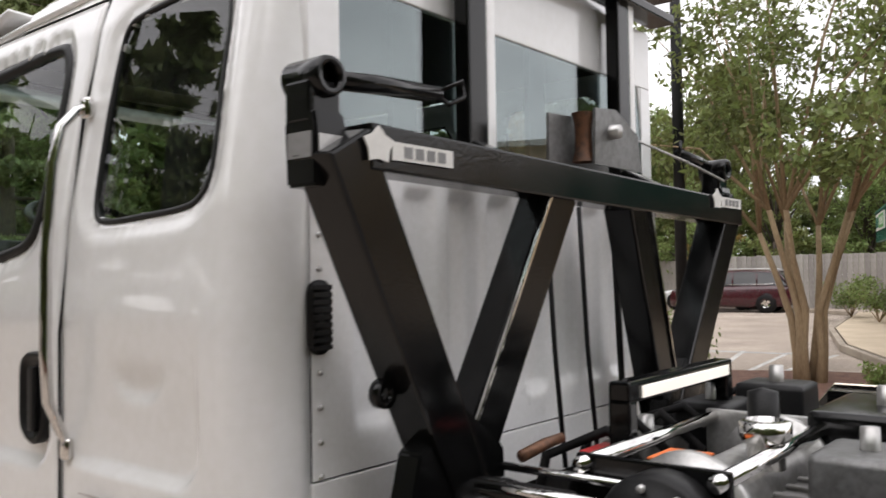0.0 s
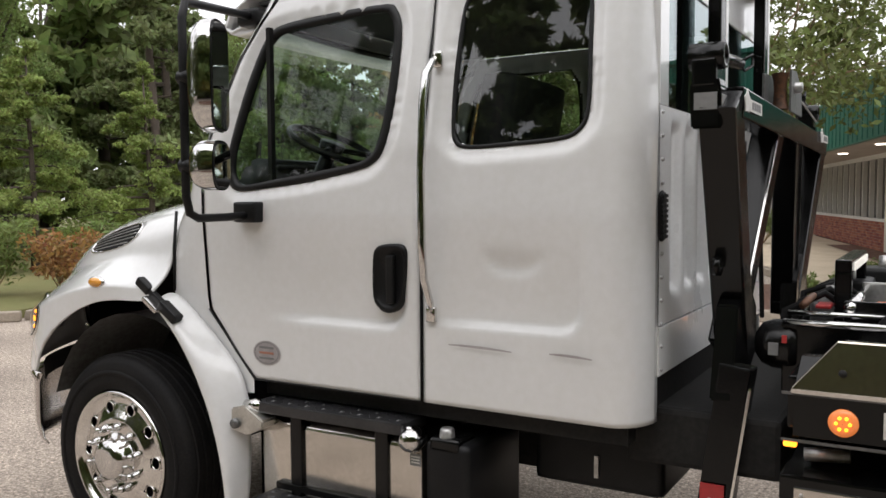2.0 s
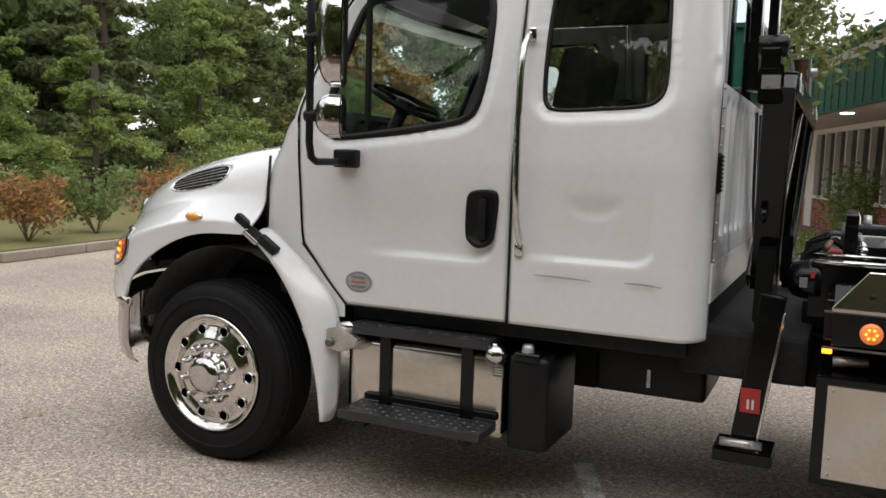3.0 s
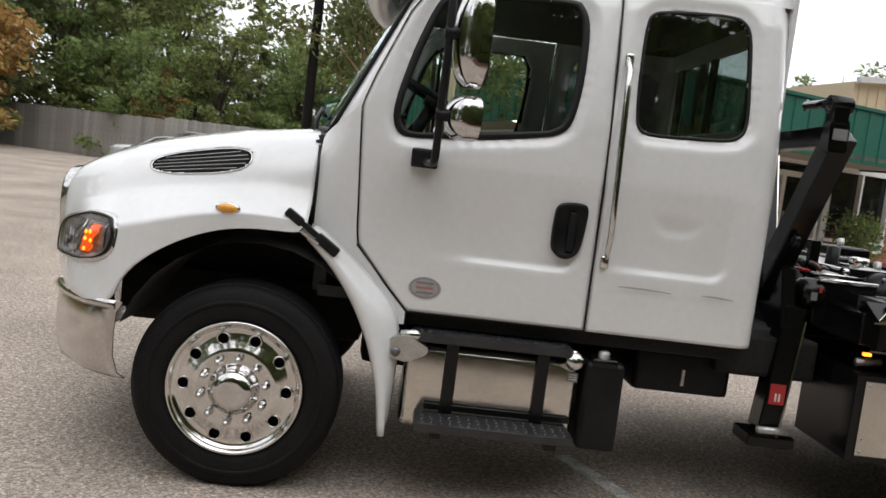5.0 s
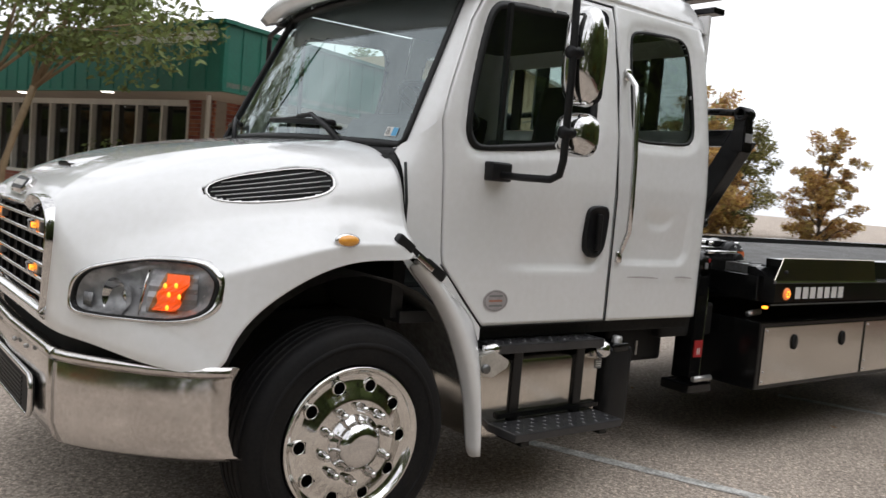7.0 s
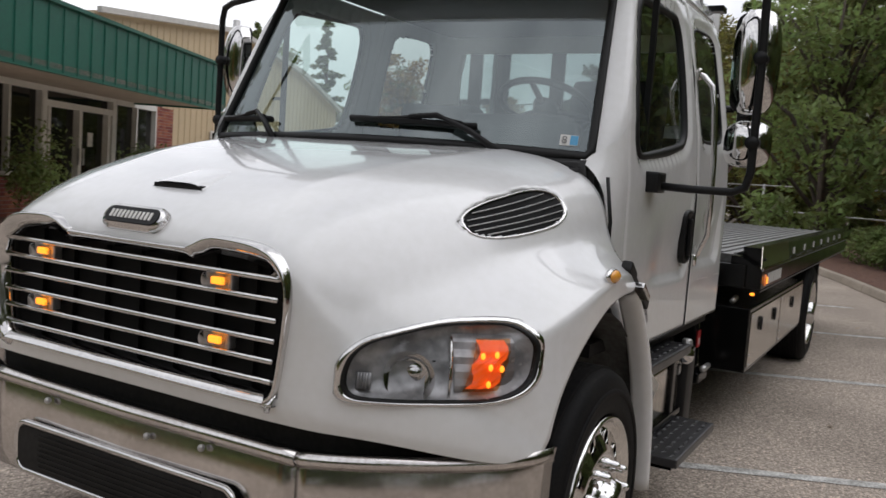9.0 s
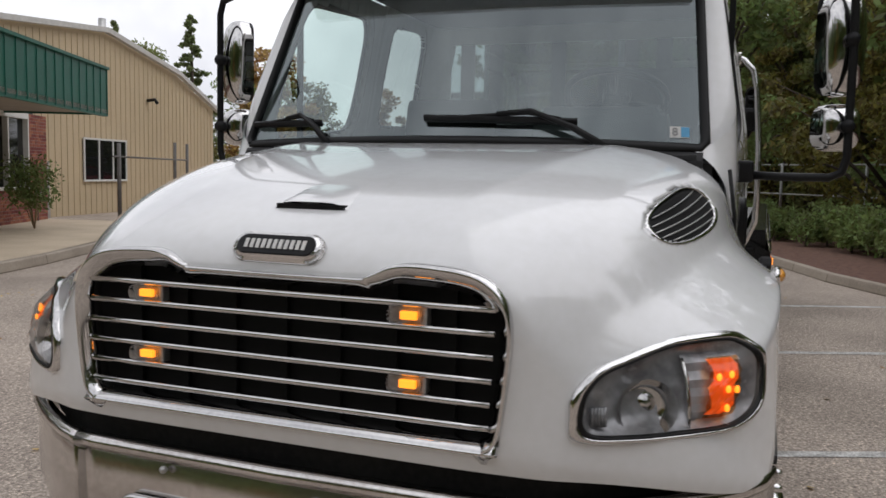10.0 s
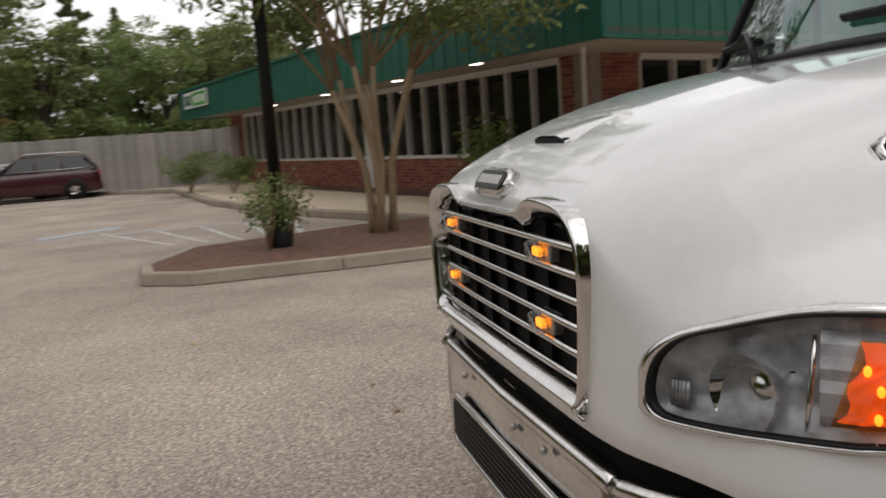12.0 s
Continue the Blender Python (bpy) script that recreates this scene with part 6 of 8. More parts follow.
puller = part("puller_frame", box(B(), 2.56, 2.645, 0.02, 2.06, 1.845, 1.94, 0.006, Matrix.Translation((0, 0.02, 0)) @ Matrix.Rotation(radians(-1.0), 4, "X")), BLACK, truck, "black side puller cross beam on V-shaped legs")
for s in (1, -1):
    Y = lambda y: Yw(YC - y - 0.05, s)
    beam((2.59, Y(-0.035), 1.9), (2.545, Y(0.425), 1.08), 0.125, 0.11, BLACK, "puller_leg", puller, "black box-section leg")
    beam((2.588, Y(0.775), 1.86), (2.52, Y(0.385), 1.08), 0.125, 0.095, BLACK, "puller_leg", puller)
    # highlight on the leg's corner, made as a thin bright strip
    beam((2.636, Y(0.712), 1.86), (2.568, Y(0.322), 1.08), 0.01, 0.01, ALLOY, "leg_edge", puller, "bright strip laid as a highlight along the leg edge")
    bm = B()
    prism(bm, [(Y(0.21), 1.25), (Y(0.36), 1.34), (Y(0.52), 1.22), (Y(0.53), 1.06), (Y(0.27), 0.93), (Y(0.12), 0.95)][::s], "x", 2.53, 2.6, 0.006)
    part("leg_gusset", bm, BLACK, puller)
    beam((2.606, Y(0.2), 1.06), (2.53, Y(0.15), 0.45), 0.13, 0.10, BLACK, "stabiliser_post", puller, "black telescopic stabiliser post")
    # the post's edge highlight, likewise a thin bright strip
    beam((2.655, Y(0.136), 1.0), (2.584, Y(0.088), 0.46), 0.012, 0.012, ALLOY, "post_edge", puller)
    part("stabiliser_foot", box(B(), 2.42, 2.65, Y(0.14) - 0.1, Y(0.14) + 0.1, 0.38, 0.44, 0.012), BLACK, puller)
    part("foot_pin", tube(B(), [(2.45, Y(0.03), 0.47), (2.61, Y(0.03), 0.47)], 0.018, 8), STEEL, puller, "", True)
    part("warning_label", box(B(), 2.512, 2.588, Y(0.091) - 0.003, Y(0.091) + 0.003, 0.585, 0.685), RED, puller, "red warning label")
    for k in range(2):
        part("label_mark", box(B(), 2.538 + 0.018 * k, 2.547 + 0.018 * k, Y(0.087) - 0.001, Y(0.087) + 0.001, 0.60, 0.64), LABELWHITE, puller)
    # head with its round eye
    bm = B()
    prism(bm, [(2.515, 1.81), (2.602, 1.81), (2.602, 1.93), (2.595, 1.96), (2.52, 1.96), (2.51, 1.93)], "y", Y(-0.085), Y(0.0), 0.006)
    head = part("puller_head", bm, BLACK, puller, "black puller head with pulley eye")
    bm = B()
    lathe(bm, [(0.026, 0.04), (0.026, 0.058), (0.038, 0.058), (0.041, 0.05), (0.041, -0.045), (0.026, -0.045), (0.026, 0.03)], (2.55, Y(-0.045), 2.025), "x", 28)
    part("eye_plate", box(B(), 2.515, 2.59, Y(-0.045) - 0.041, Y(-0.045) + 0.041, 1.93, 2.02, 0.01), BLACK, puller)
    part("eye_bore", lathe(B(), [(0.001, 0.0), (0.027, 0.0)], (2.565, Y(-0.045), 2.025), "x", 20), DARK, puller)
    bm.faces.ensure_lookup_table()
    part("pulley_boss", bm, BLACK, puller, "", True)
    part("reflector_patch", box(B(), 2.6025, 2.605, min(Y(-0.077), Y(-0.01)), max(Y(-0.077), Y(-0.01)), 1.85, 1.91), STEEL, puller, "grey reflective patch")
    part("reflector_patch", box(B(), 2.525, 2.592, Y(-0.0865) - 0.0012, Y(-0.0865) + 0.0012, 1.865, 1.915), LABELGREY, puller)
    bm = B()
    tube(bm, [(2.55, Y(0.02), 2.035), (2.56, Y(0.13), 2.043), (2.57, Y(0.32), 2.05)], [0.02, 0.021, 0.02], 14)
    part("hydraulic_cylinder", bm, BLACK, puller, "small black hydraulic cylinder", True)
    bm = B()
    tube(bm, [(2.57, Y(0.31), 2.05), (2.58, Y(0.35), 2.03), (2.6, Y(0.385), 2.05), (2.6, Y(0.375), 2.085), (2.58, Y(0.33), 2.062)], 0.006, 6)
    part("pull_ring", bm, BLACK, puller, "", True)
    bm = B()
    lathe(bm, [(0.014, -0.012), (0.032, -0.012), (0.032, 0.012), (0.014, 0.012), (0.014, -0.012)], (2.545, Y(0.152), 1.385), "x", 20)
    part("tie_eye", bm, BLACK, puller, "", True)
    # maker's label as plain shapes
    y0 = 0.085 if s == 1 else 1.84
    star = []
    for k in range(10):
        r = 0.046 if k % 2 == 0 else 0.032
        star.append((y0 + r * math.cos(math.pi / 2 + k * math.pi / 5), 1.893 + r * 0.85 * math.sin(math.pi / 2 + k * math.pi / 5)))
    part("star_label", prism(B(), star, "x", 2.652, 2.655), LABELWHITE, puller, "white star-shaped label")
    part("name_patch", box(B(), 2.651, 2.6535, y0 + 0.04, y0 + 0.235, 1.868, 1.905), LABELWHITE, puller, "white maker's label")
    for k in range(4):
        part("name_bar", box(B(), 2.6535, 2.6548, y0 + 0.075 + 0.036 * k, y0 + 0.1 + 0.036 * k, 1.875, 1.898), LABELGREY, puller)
# rope roller in the middle
bm = B()
lathe(bm, [(0.034, -0.07), (0.026, -0.04), (0.024, 0.0), (0.026, 0.04), (0.034, 0.07)], (2.60, 0.985, 2.02), "z", 20)
part("rope_roller", bm, BRONZE, puller, "rusty bronze rope roller", True)
bm = B()
prism(bm, [(0.86, 1.94), (1.2, 1.94), (1.18, 2.06), (1.08, 2.09), (0.86, 2.08)], "x", 2.555, 2.563)
part("roller_plate", bm, DULLSTEEL, puller, "dull grey roller plate")
bm = B()
prism(bm, [(0.97, 1.94), (1.26, 1.94), (1.24, 2.05), (1.1, 2.11), (0.98, 2.1)], "x", 2.635, 2.643)
part("roller_plate", bm, DULLSTEEL, puller)
bm = B()
tube(bm, [(2.6, 1.2, 2.06), (2.6, 1.7, 2.02), (2.6, 2.05, 1.98)], 0.004, 6)
part("pull_rope", bm, STEEL, puller, "thin steel rope", True)
bm = B()
lathe(bm, [(0.001, 0.03), (0.02, 0.028), (0.022, 0.0)], (2.643, 1.07, 2.04), "x", 12)
part("roller_bolt", bm, STEEL, puller, "", True)
for y in (0.70, 1.555):
    beam((2.42, y, 1.92), (2.42, y, 2.95), 0.085, 0.05, BLACK, "rack_post", truck, "black cab guard post")
    beam((2.43, y + 0.062, 1.92), (2.43, y + 0.062, 2.95), 0.04, 0.03, ALUPANEL, "rack_edge", truck, "grey post flange")
    beam((2.40, y, 2.0), (2.56, y, 1.92), 0.06, 0.03, BLACK, "rack_strut", truck)
for z in (2.58, 2.67):
    part("rack_rail", box(B(), 2.37, 2.47, 0.15, 1.93, z, z + 0.035, 0.006), BLACK, truck, "black guard rail above the cab back")
beam((2.46, 1.47, 1.05), (2.43, 1.47, 1.9), 0.02, 0.02, GASKET, "air_line", truck)
for y in (1.10, 1.3):
    bm = B()
    tube(bm, [(2.45, y, 1.05), (2.42, y, 1.4), (2.41, y - 0.02, 1.85)], 0.008, 6)
    part("air_hose", bm, GASKET, truck, "", True)

# ---- winch group at the front of the bed ----
winch = part("winch", lathe(B(), [(0.001, 0.52), (0.13, 0.52), (0.13, 0.55), (0.085, 0.55), (0.085, 1.05), (0.13, 1.05), (0.13, 1.08), (0.001, 1.08)], (3.15, 0.0, 1.15), "y", 32), STEEL, truck, "grey winch with black motor and orange label", True)
bm = B()
lathe(bm, [(0.001, 0.33), (0.045, 0.33), (0.05, 0.335), (0.05, 0.36), (0.105, 0.365), (0.115, 0.375), (0.115, 0.435), (0.105, 0.44), (0.10, 0.52), (0.001, 0.52)], (3.15, 0, 1.15), "y", 24)
part("winch_motor", bm, PLASTIC, winch, "black winch motor", True)
bm = B()
lathe(bm, [(0.11, -0.005), (0.115, 0.0), (0.115, 0.09), (0.11, 0.095)], (3.15, 1.1, 1.15), "y", 28)
part("gear_case", bm, ALLOY, winch, "", True)
part("orange_label", box(B(), 3.03, 3.13, 0.6, 0.72, 1.238, 1.242, 0.0), ORANGELABEL, winch, "orange warning label")
part("orange_label", box(B(), 3.165, 3.235, 0.358, 0.362, 1.155, 1.21, 0.0), ORANGELABEL, winch)
for k in range(8):
    bm = B()
    a = k * math.pi / 4 + 0.2
    lathe(bm, [(0.001, -0.012), (0.008, -0.011), (0.009, 0.0)], (3.15 + 0.09 * math.cos(a), 0.366, 1.15 + 0.09 * math.sin(a)), "y", 8)
    part("motor_bolt", bm, STEEL, winch, "", True)
part("winch_plate", box(B(), 2.78, 3.09, 0.33, 0.345, 0.98, 1.2, 0.006), BLACK, winch, "black winch side plate")
for y, z, r in ((0.325, 1.205, 0.012), (0.42, 1.225, 0.009)):
    bm = B()
    tube(bm, [(2.785, y, z), (3.085, y, z)], r, 10)
    part("frame_bar", bm, CHROME, winch, "bright frame bar", True)
part("winch_plate", box(B(), 2.95, 3.27, 0.44, 0.46, 1.0, 1.27, 0.006), BLACK, winch, "black winch side plate")
part("winch_plate", box(B(), 2.95, 3.27, 1.12, 1.14, 1.0, 1.27, 0.006), STEEL, winch)
for x, z in ((2.97, 1.25), (3.25, 1.25), (2.97, 1.1)):
    bm = B()
    tube(bm, [(x, 0.42, z), (x, 1.16, z)], 0.017, 10)
    part("tie_bar", bm, CHROME, winch, "bright tie bar", True)
bm = B()
lathe(bm, [(0.05, 1.27), (0.055, 1.28), (0.055, 1.31), (0.04, 1.315), (0.04, 1.21)], (3.22, 0.78, 0), "z", 20)
part("guide_roller", bm, ALLOY, winch, "", True)
bm = B()
lathe(bm, [(0.001, 1.36), (0.035, 1.35), (0.038, 1.25)], (3.16, 0.95, 0), "z", 18)
part("valve_pot", bm, PLASTIC, winch, "", True)
bm = B()
lathe(bm, [(0.001, 2.82), (0.048, 2.82), (0.05, 2.83), (0.05, 2.965), (0.044, 2.98), (0.001, 2.98)], (0, 0.385, 1.155), "x", 24)
part("side_motor", bm, RUBBER, winch, "dark cylindrical hydraulic motor", True)
bm = B()
lathe(bm, [(0.001, 2.69), (0.04, 2.695), (0.068, 2.715), (0.08, 2.745), (0.084, 2.8), (0.08, 2.825), (0.001, 2.83)], (0, 0.385, 1.125), "x", 28)
dome = part("motor_end", bm, BLACK, winch, "rounded black motor end", True)
part("motor_label", box(B(), 2.745, 2.775, 0.298, 0.303, 1.1, 1.14), LABELGREY, dome)
part("motor_label", box(B(), 2.785, 2.8, 0.303, 0.309, 1.14, 1.165), RED, dome, "small red label")
for k in range(7):
    y = 0.62 + 0.15 * k
    bm = B()
    tube(bm, [(2.72, y, 1.02), (2.74 + 0.03 * (k % 3), y + 0.04, 1.2 + 0.02 * (k % 2)), (2.86, y + 0.12, 1.26), (2.98, y + 0.1, 1.18)], 0.013, 8)
    part("hydraulic_hose", bm, RUBBER, winch, "black hydraulic hose", True)
for k, (x, y, z, a, b, c) in enumerate(((2.86, 0.95, 1.17, 0.06, 0.14, 0.05), (2.9, 1.3, 1.2, 0.08, 0.11, 0.07), (3.35, 1.3, 1.2, 0.14, 0.2, 0.09), (3.4, 0.9, 1.19, 0.1, 0.12, 0.06), (3.0, 1.55, 1.2, 0.1, 0.09, 0.1), (3.55, 1.62, 1.22, 0.12, 0.16, 0.12))):
    part("valve_block", box(B(), x - a, x + a, y - b, y + b, z - c, z + c, 0.02), (DULLSTEEL, PLASTIC, BLACK)[k % 3], winch, "", True)
    bm = B()
    lathe(bm, [(0.001, c + 0.05), (0.02, c + 0.048), (0.022, c)], (x, y, z), "z", 12)
    part("valve_stem", bm, STEEL, winch, "", True)
part("red_handle", box(B(), 2.84, 2.89, 0.64, 0.76, 1.215, 1.228, 0.005), RED, winch, "red tarp strap")
bm = B()
tube(bm, [(2.83, 0.42, 1.25), (2.84, 0.5, 1.265), (2.845, 0.56, 1.27)], [0.013, 0.013, 0.011], 10)
part("brass_fitting", bm, BRONZE, winch, "", True)
winch.location = (-0.05, -0.045, 0)
# work light hoop
hoop = part("light_hoop", box(B(), 2.845, 2.9, 0.64, 1.28, 1.335, 1.385, 0.008), BLACK, truck, "black work light hoop with a white strip")
for y in (0.66, 1.26):
    part("hoop_leg", box(B(), 2.845, 2.9, y - 0.02, y + 0.02, 1.05, 1.34, 0.006), BLACK, hoop)
part("light_strip", box(B(), 2.9, 2.906, 0.70, 1.24, 1.343, 1.372, 0.003), LIGHTSTRIP, hoop, "pale diffuser strip")


# ---- the shop with the green fascia ----
CB = Vector((4.36, 12.38, 0))                       # its brick corner
UX = Vector((math.cos(radians(25)), math.sin(radians(25)), 0))     # along the door front
VX = Vector((math.cos(radians(106)), math.sin(radians(106)), 0))   # along the long window front
UO, VO = Vector((UX.y, -UX.x, 0)), Vector((-VX.y, VX.x, 0))        # outwards
FC = Vector((3.30, 9.46, 0))                        # the fascia's corner
ZB, ZSILL, ZTOP, ZSOF, ZROOF = 0.17, 0.98, 2.58, 2.68, 3.6


def wall_box(bm, o, along, out, a0, a1, d0, d1, z0, z1):
    """A box on a front: a along it, d outwards."""
    vs = [o + along * a + out * d_ + Vector((0, 0, z)) for a in (a0, a1) for d_ in (d0, d1) for z in (z0, z1)]
    v = join(bm, vs, [(0, 1, 3, 2), (4, 6, 7, 5), (0, 4, 5, 1), (2, 3, 7, 6), (0, 2, 6, 4), (1, 5, 7, 3)])
    bmesh.ops.recalc_face_normals(bm, faces=list({f for w in v for f in w.link_faces}))
    return bm


shop = thing("shop_building", "low brick shop with dark windows under a deep green metal fascia", "building", at=tuple(CB))
bm = B()
wall_box(bm, CB, UX, UO, 2.2, 9.69, -6.0, -0.30, ZB - 0.3, ZROOF - 0.1)
part("core_wall", bm, DARK, shop, "dark interior mass of the shop")
bm = B()
vs = [CB + VX * 0.3 - VO * 0.3, CB + VX * 21.0 - VO * 0.3, CB + VX * 21.0 - VO * 6, CB + UX * 5 - UO * 5]
prism(bm, [(v.x, v.y) for v in vs], "z", ZB - 0.3, ZROOF - 0.1)
part("core_wall", bm, DARK, shop)
FRONTS = {"door": (CB, UX, UO), "long": (CB, VX, VO)}
# brick faces: mortar backing with bricks set proud
brick_spots = []


def brick_face(front, a0, a1, z0, z1):
    o, al, out = FRONTS[front]
    bm = B()
    wall_box(bm, o, al, out, a0, a1, -0.3, 0.0, z0, z1)
    part("mortar_wall", bm, MORTAR, shop, "pale mortar behind the bricks")
    rows = int((z1 - z0) / 0.075)
    for r in range(rows):
        z = z0 + r * (z1 - z0) / rows
        a = a0 - (0.1075 if r % 2 else 0)
        while a < a1 - 0.02:
            b0, b1 = max(a, a0), min(a + 0.205, a1)
            if b1 - b0 > 0.04:
                brick_spots.append((front, b0, b1, z + 0.004, z + (z1 - z0) / rows - 0.006))
            a += 0.215


brick_face("door", 0.0, 1.42, ZB, ZSOF)
brick_face("door", 1.42, 3.5, ZB, ZSILL - 0.05)
brick_face("door", 6.5, 8.62, ZB, ZSILL - 0.05)
brick_face("door", 8.62, 9.69, ZB, ZSOF)
brick_face("long", 0.0, 0.74, ZB, ZSOF)
brick_face("long", 0.74, 19.4, ZB, ZSILL - 0.05)
brick_face("long", 19.4, 21.0, ZB, ZSOF)


def window_run(front, a0, a1, n, z0=ZSILL, z1=ZTOP):
    o, al, out = FRONTS[front]
    win = part("window", wall_box(B(), o, al, out, a0, a1, -0.12, -0.10, z0, z1), SHOPGLASS, shop, "dark shop window in pale frames")
    part("window_sill", wall_box(B(), o, al, out, a0 - 0.03, a1 + 0.03, -0.1, 0.05, z0 - 0.05, z0 + 0.02), FRAMEWHITE, win, "pale sill")
    part("window_head", wall_box(B(), o, al, out, a0, a1, -0.1, 0.03, z1 - 0.03, ZSOF), FRAMEWHITE, win)
    for k in range(n + 1):
        a = a0 + (a1 - a0) * k / n
        part("mullion", wall_box(B(), o, al, out, a - 0.03, a + 0.03, -0.1, 0.02, z0, z1), FRAMEWHITE, win, "pale mullion")


window_run("door", 1.42, 3.5, 2)
window_run("door", 6.5, 8.62, 2)
window_run("long", 0.74, 8.3, 9)
window_run("long", 9.0, 19.4, 12)
part("door_infill", wall_box(B(), CB, VX, VO, 8.3, 9.0, -0.1, 0.03, ZB, ZSOF), FRAMEWHITE, shop, "pale painted door panel")
door = part("glass_door", wall_box(B(), CB, UX, UO, 3.6, 6.4, -0.14, -0.12, ZB, ZTOP), SHOPGLASS, shop, "dark double glass door in pale frame")
for a, w in ((3.58, 0.09), (4.0, 0.0), (4.95, 0.06), (6.42, 0.09)):
    if w:
        part("door_post", wall_box(B(), CB, UX, UO, a - w, a + w, -0.12, 0.02, ZB, ZSOF if w > 0.07 else 2.32), FRAMEWHITE, door, "pale door post")
for z0, z1 in ((2.28, 2.4), (2.58, 2.7), (ZB, ZB + 0.18)):
    part("door_rail", wall_box(B(), CB, UX, UO, 3.6, 6.4, -0.12, 0.015, z0, z1), FRAMEWHITE, door)
for a in (3.78, 6.2):
    part("door_stile", wall_box(B(), CB, UX, UO, a - 0.05, a + 0.05, -0.12, 0.01, ZB, 2.3), FRAMEWHITE, door)
for a in (4.85, 5.05):
    part("pull_handle", wall_box(B(), CB, UX, UO, a - 0.015, a + 0.015, 0.02, 0.06, 1.15, 1.5), STEEL, door)
part("door_notice", wall_box(B(), CB, UX, UO, 5.5, 5.72, -0.119, -0.116, 1.55, 1.85), LABELWHITE, door, "white paper notice")
# soffit and fascia
bm = B()
far_u, far_v = FC + UX * 9.6, FC + VX * 23.6
prism(bm, [(p.x, p.y) for p in (FC + UX * 0.02, far_u, far_u - UO * 4, CB + VX * 22 - VO * 4, far_v)], "z", ZSOF - 0.02, ZSOF + 0.06)
part("soffit", bm, SOFFIT, shop, "pale flat soffit")
for o, al, out, ln in ((FC, UX, UO, 9.6), (FC, VX, VO, 23.6)):
    part("fascia", wall_box(B(), o, al, out, 0.0, ln, -0.08, 0.0, ZSOF - 0.06, ZROOF), GREENMETAL, shop, "ribbed dark green metal fascia")
    n = int(ln / 0.41)
    for k in range(n + 1):
        part("fascia_seam", wall_box(B(), o, al, out, ln * k / n - 0.018, ln * k / n + 0.018, -0.02, 0.014, ZSOF - 0.06, ZROOF), GREENMETAL, shop)
    part("fascia_cap", wall_box(B(), o, al, out, -0.05, ln + 0.05, -0.2, 0.05, ZROOF, ZROOF + 0.06), GREENMETAL, shop)
    part("fascia_foot", wall_box(B(), o, al, out, 0.0, ln, -0.1, 0.018, ZSOF - 0.09, ZSOF - 0.06), GREENMETAL, shop)
for o, al, out in ((far_u, -UO, UX), (far_v, -VO, VX)):
    part("fascia_end", wall_box(B(), o, al, out, 0.0, 3.5, -0.08, 0.0, ZSOF - 0.06, ZROOF), GREENMETAL, shop)
bm = B()
prism(bm, [(p.x, p.y) for p in (FC - UO * 0.2, far_u - UO * 0.2, far_u - UO * 6, CB + VX * 22 - VO * 5, far_v - VO * 0.2)], "z", ZROOF - 0.25, ZROOF - 0.1)
part("flat_roof", bm, ROOFTRIM, shop, "flat shop roof")
for x, y in ((5.15, 10.63), (7.79, 11.87), (2.75, 13.5), (2.0, 16.9), (0.9, 20.8), (-0.2, 25.0), (4.0, 14.0)):
    bm = B()
    lathe(bm, [(0.001, 0), (0.09, 0), (0.11, -0.012), (0.12, 0.0)], (x, y, ZSOF - 0.03), "z", 18)
    part("downlight", bm, LAMPWHITE, shop, "lit round downlight in the soffit", True)
# sign as plain shapes
sg = part("sign_panel", wall_box(B(), FC, VX, VO, 19.6, 22.6, 0.03, 0.08, 2.95, 3.5), LABELWHITE, shop, "small green and white sign on the fascia")
part("sign_field", wall_box(B(), FC, VX, VO, 19.7, 21.5, 0.08, 0.085, 3.0, 3.45), SIGNGREEN, sg, "green sign field")
for k in range(4):
    part("sign_bar", wall_box(B(), FC, VX, VO, 21.6 + 0.24 * k, 21.78 + 0.24 * k, 0.08, 0.085, 3.05, 3.4), GREENMETAL, sg)
for k in range(3):
    part("sign_bar", wall_box(B(), FC, VX, VO, 19.9 + 0.5 * k, 20.2 + 0.5 * k, 0.085, 0.088, 3.1, 3.35), LABELWHITE, sg)
bm = B()
tube(bm, [(3.86, 11.38, 0.16), (3.86, 11.38, 1.5), (3.86, 11.38, ZSOF)], 0.045, 4)
part("soffit_post", bm, FRAMEWHITE, shop, "slim pale post under the soffit")
part("meter_box", wall_box(B(), CB, UX, UO, 1.0, 1.25, 0.0, 0.12, 1.1, 1.4), STEEL, shop, "grey meter box on the bricks")
# grey utility box at the far corner of the door front
part("downspout", wall_box(B(), CB, UX, UO, 9.75, 9.92, -0.2, -0.02, ZB, 1.6), STEEL, shop, "grey utility box at the corner")
yard = thing("yard_sign", "small white and blue sign on a stake before the bricks", "sign", at=tuple(CB + UX * 7.6 + UO * 0.6))
yo_ = CB + UX * 7.6 + UO * 0.6
part("stake", tube(B(), [yo_ + Vector((0, 0, 0.25)), yo_ + Vector((0, 0, 0.85))], 0.012, 6), GATEGREY, yard)
part("sign_face", wall_box(B(), yo_, UX, UO, -0.18, 0.18, 0.0, 0.012, 0.78, 1.02), LABELWHITE, yard)
part("sign_bar", wall_box(B(), yo_, UX, UO, -0.15, 0.15, 0.012, 0.015, 0.86, 0.97), LABELBLUE, yard)
bm = B()
hose = [CB + UX * (0.75 + 0.2 * math.cos(a)) + UO * 0.06 + Vector((0, 0, 1.05 + 0.28 * math.sin(a))) for a in np.linspace(0.2, 2.9, 9)]
tube(bm, hose, 0.025, 8)
part("hose", bm, PLASTIC, shop, "dark hose on the bricks", True)

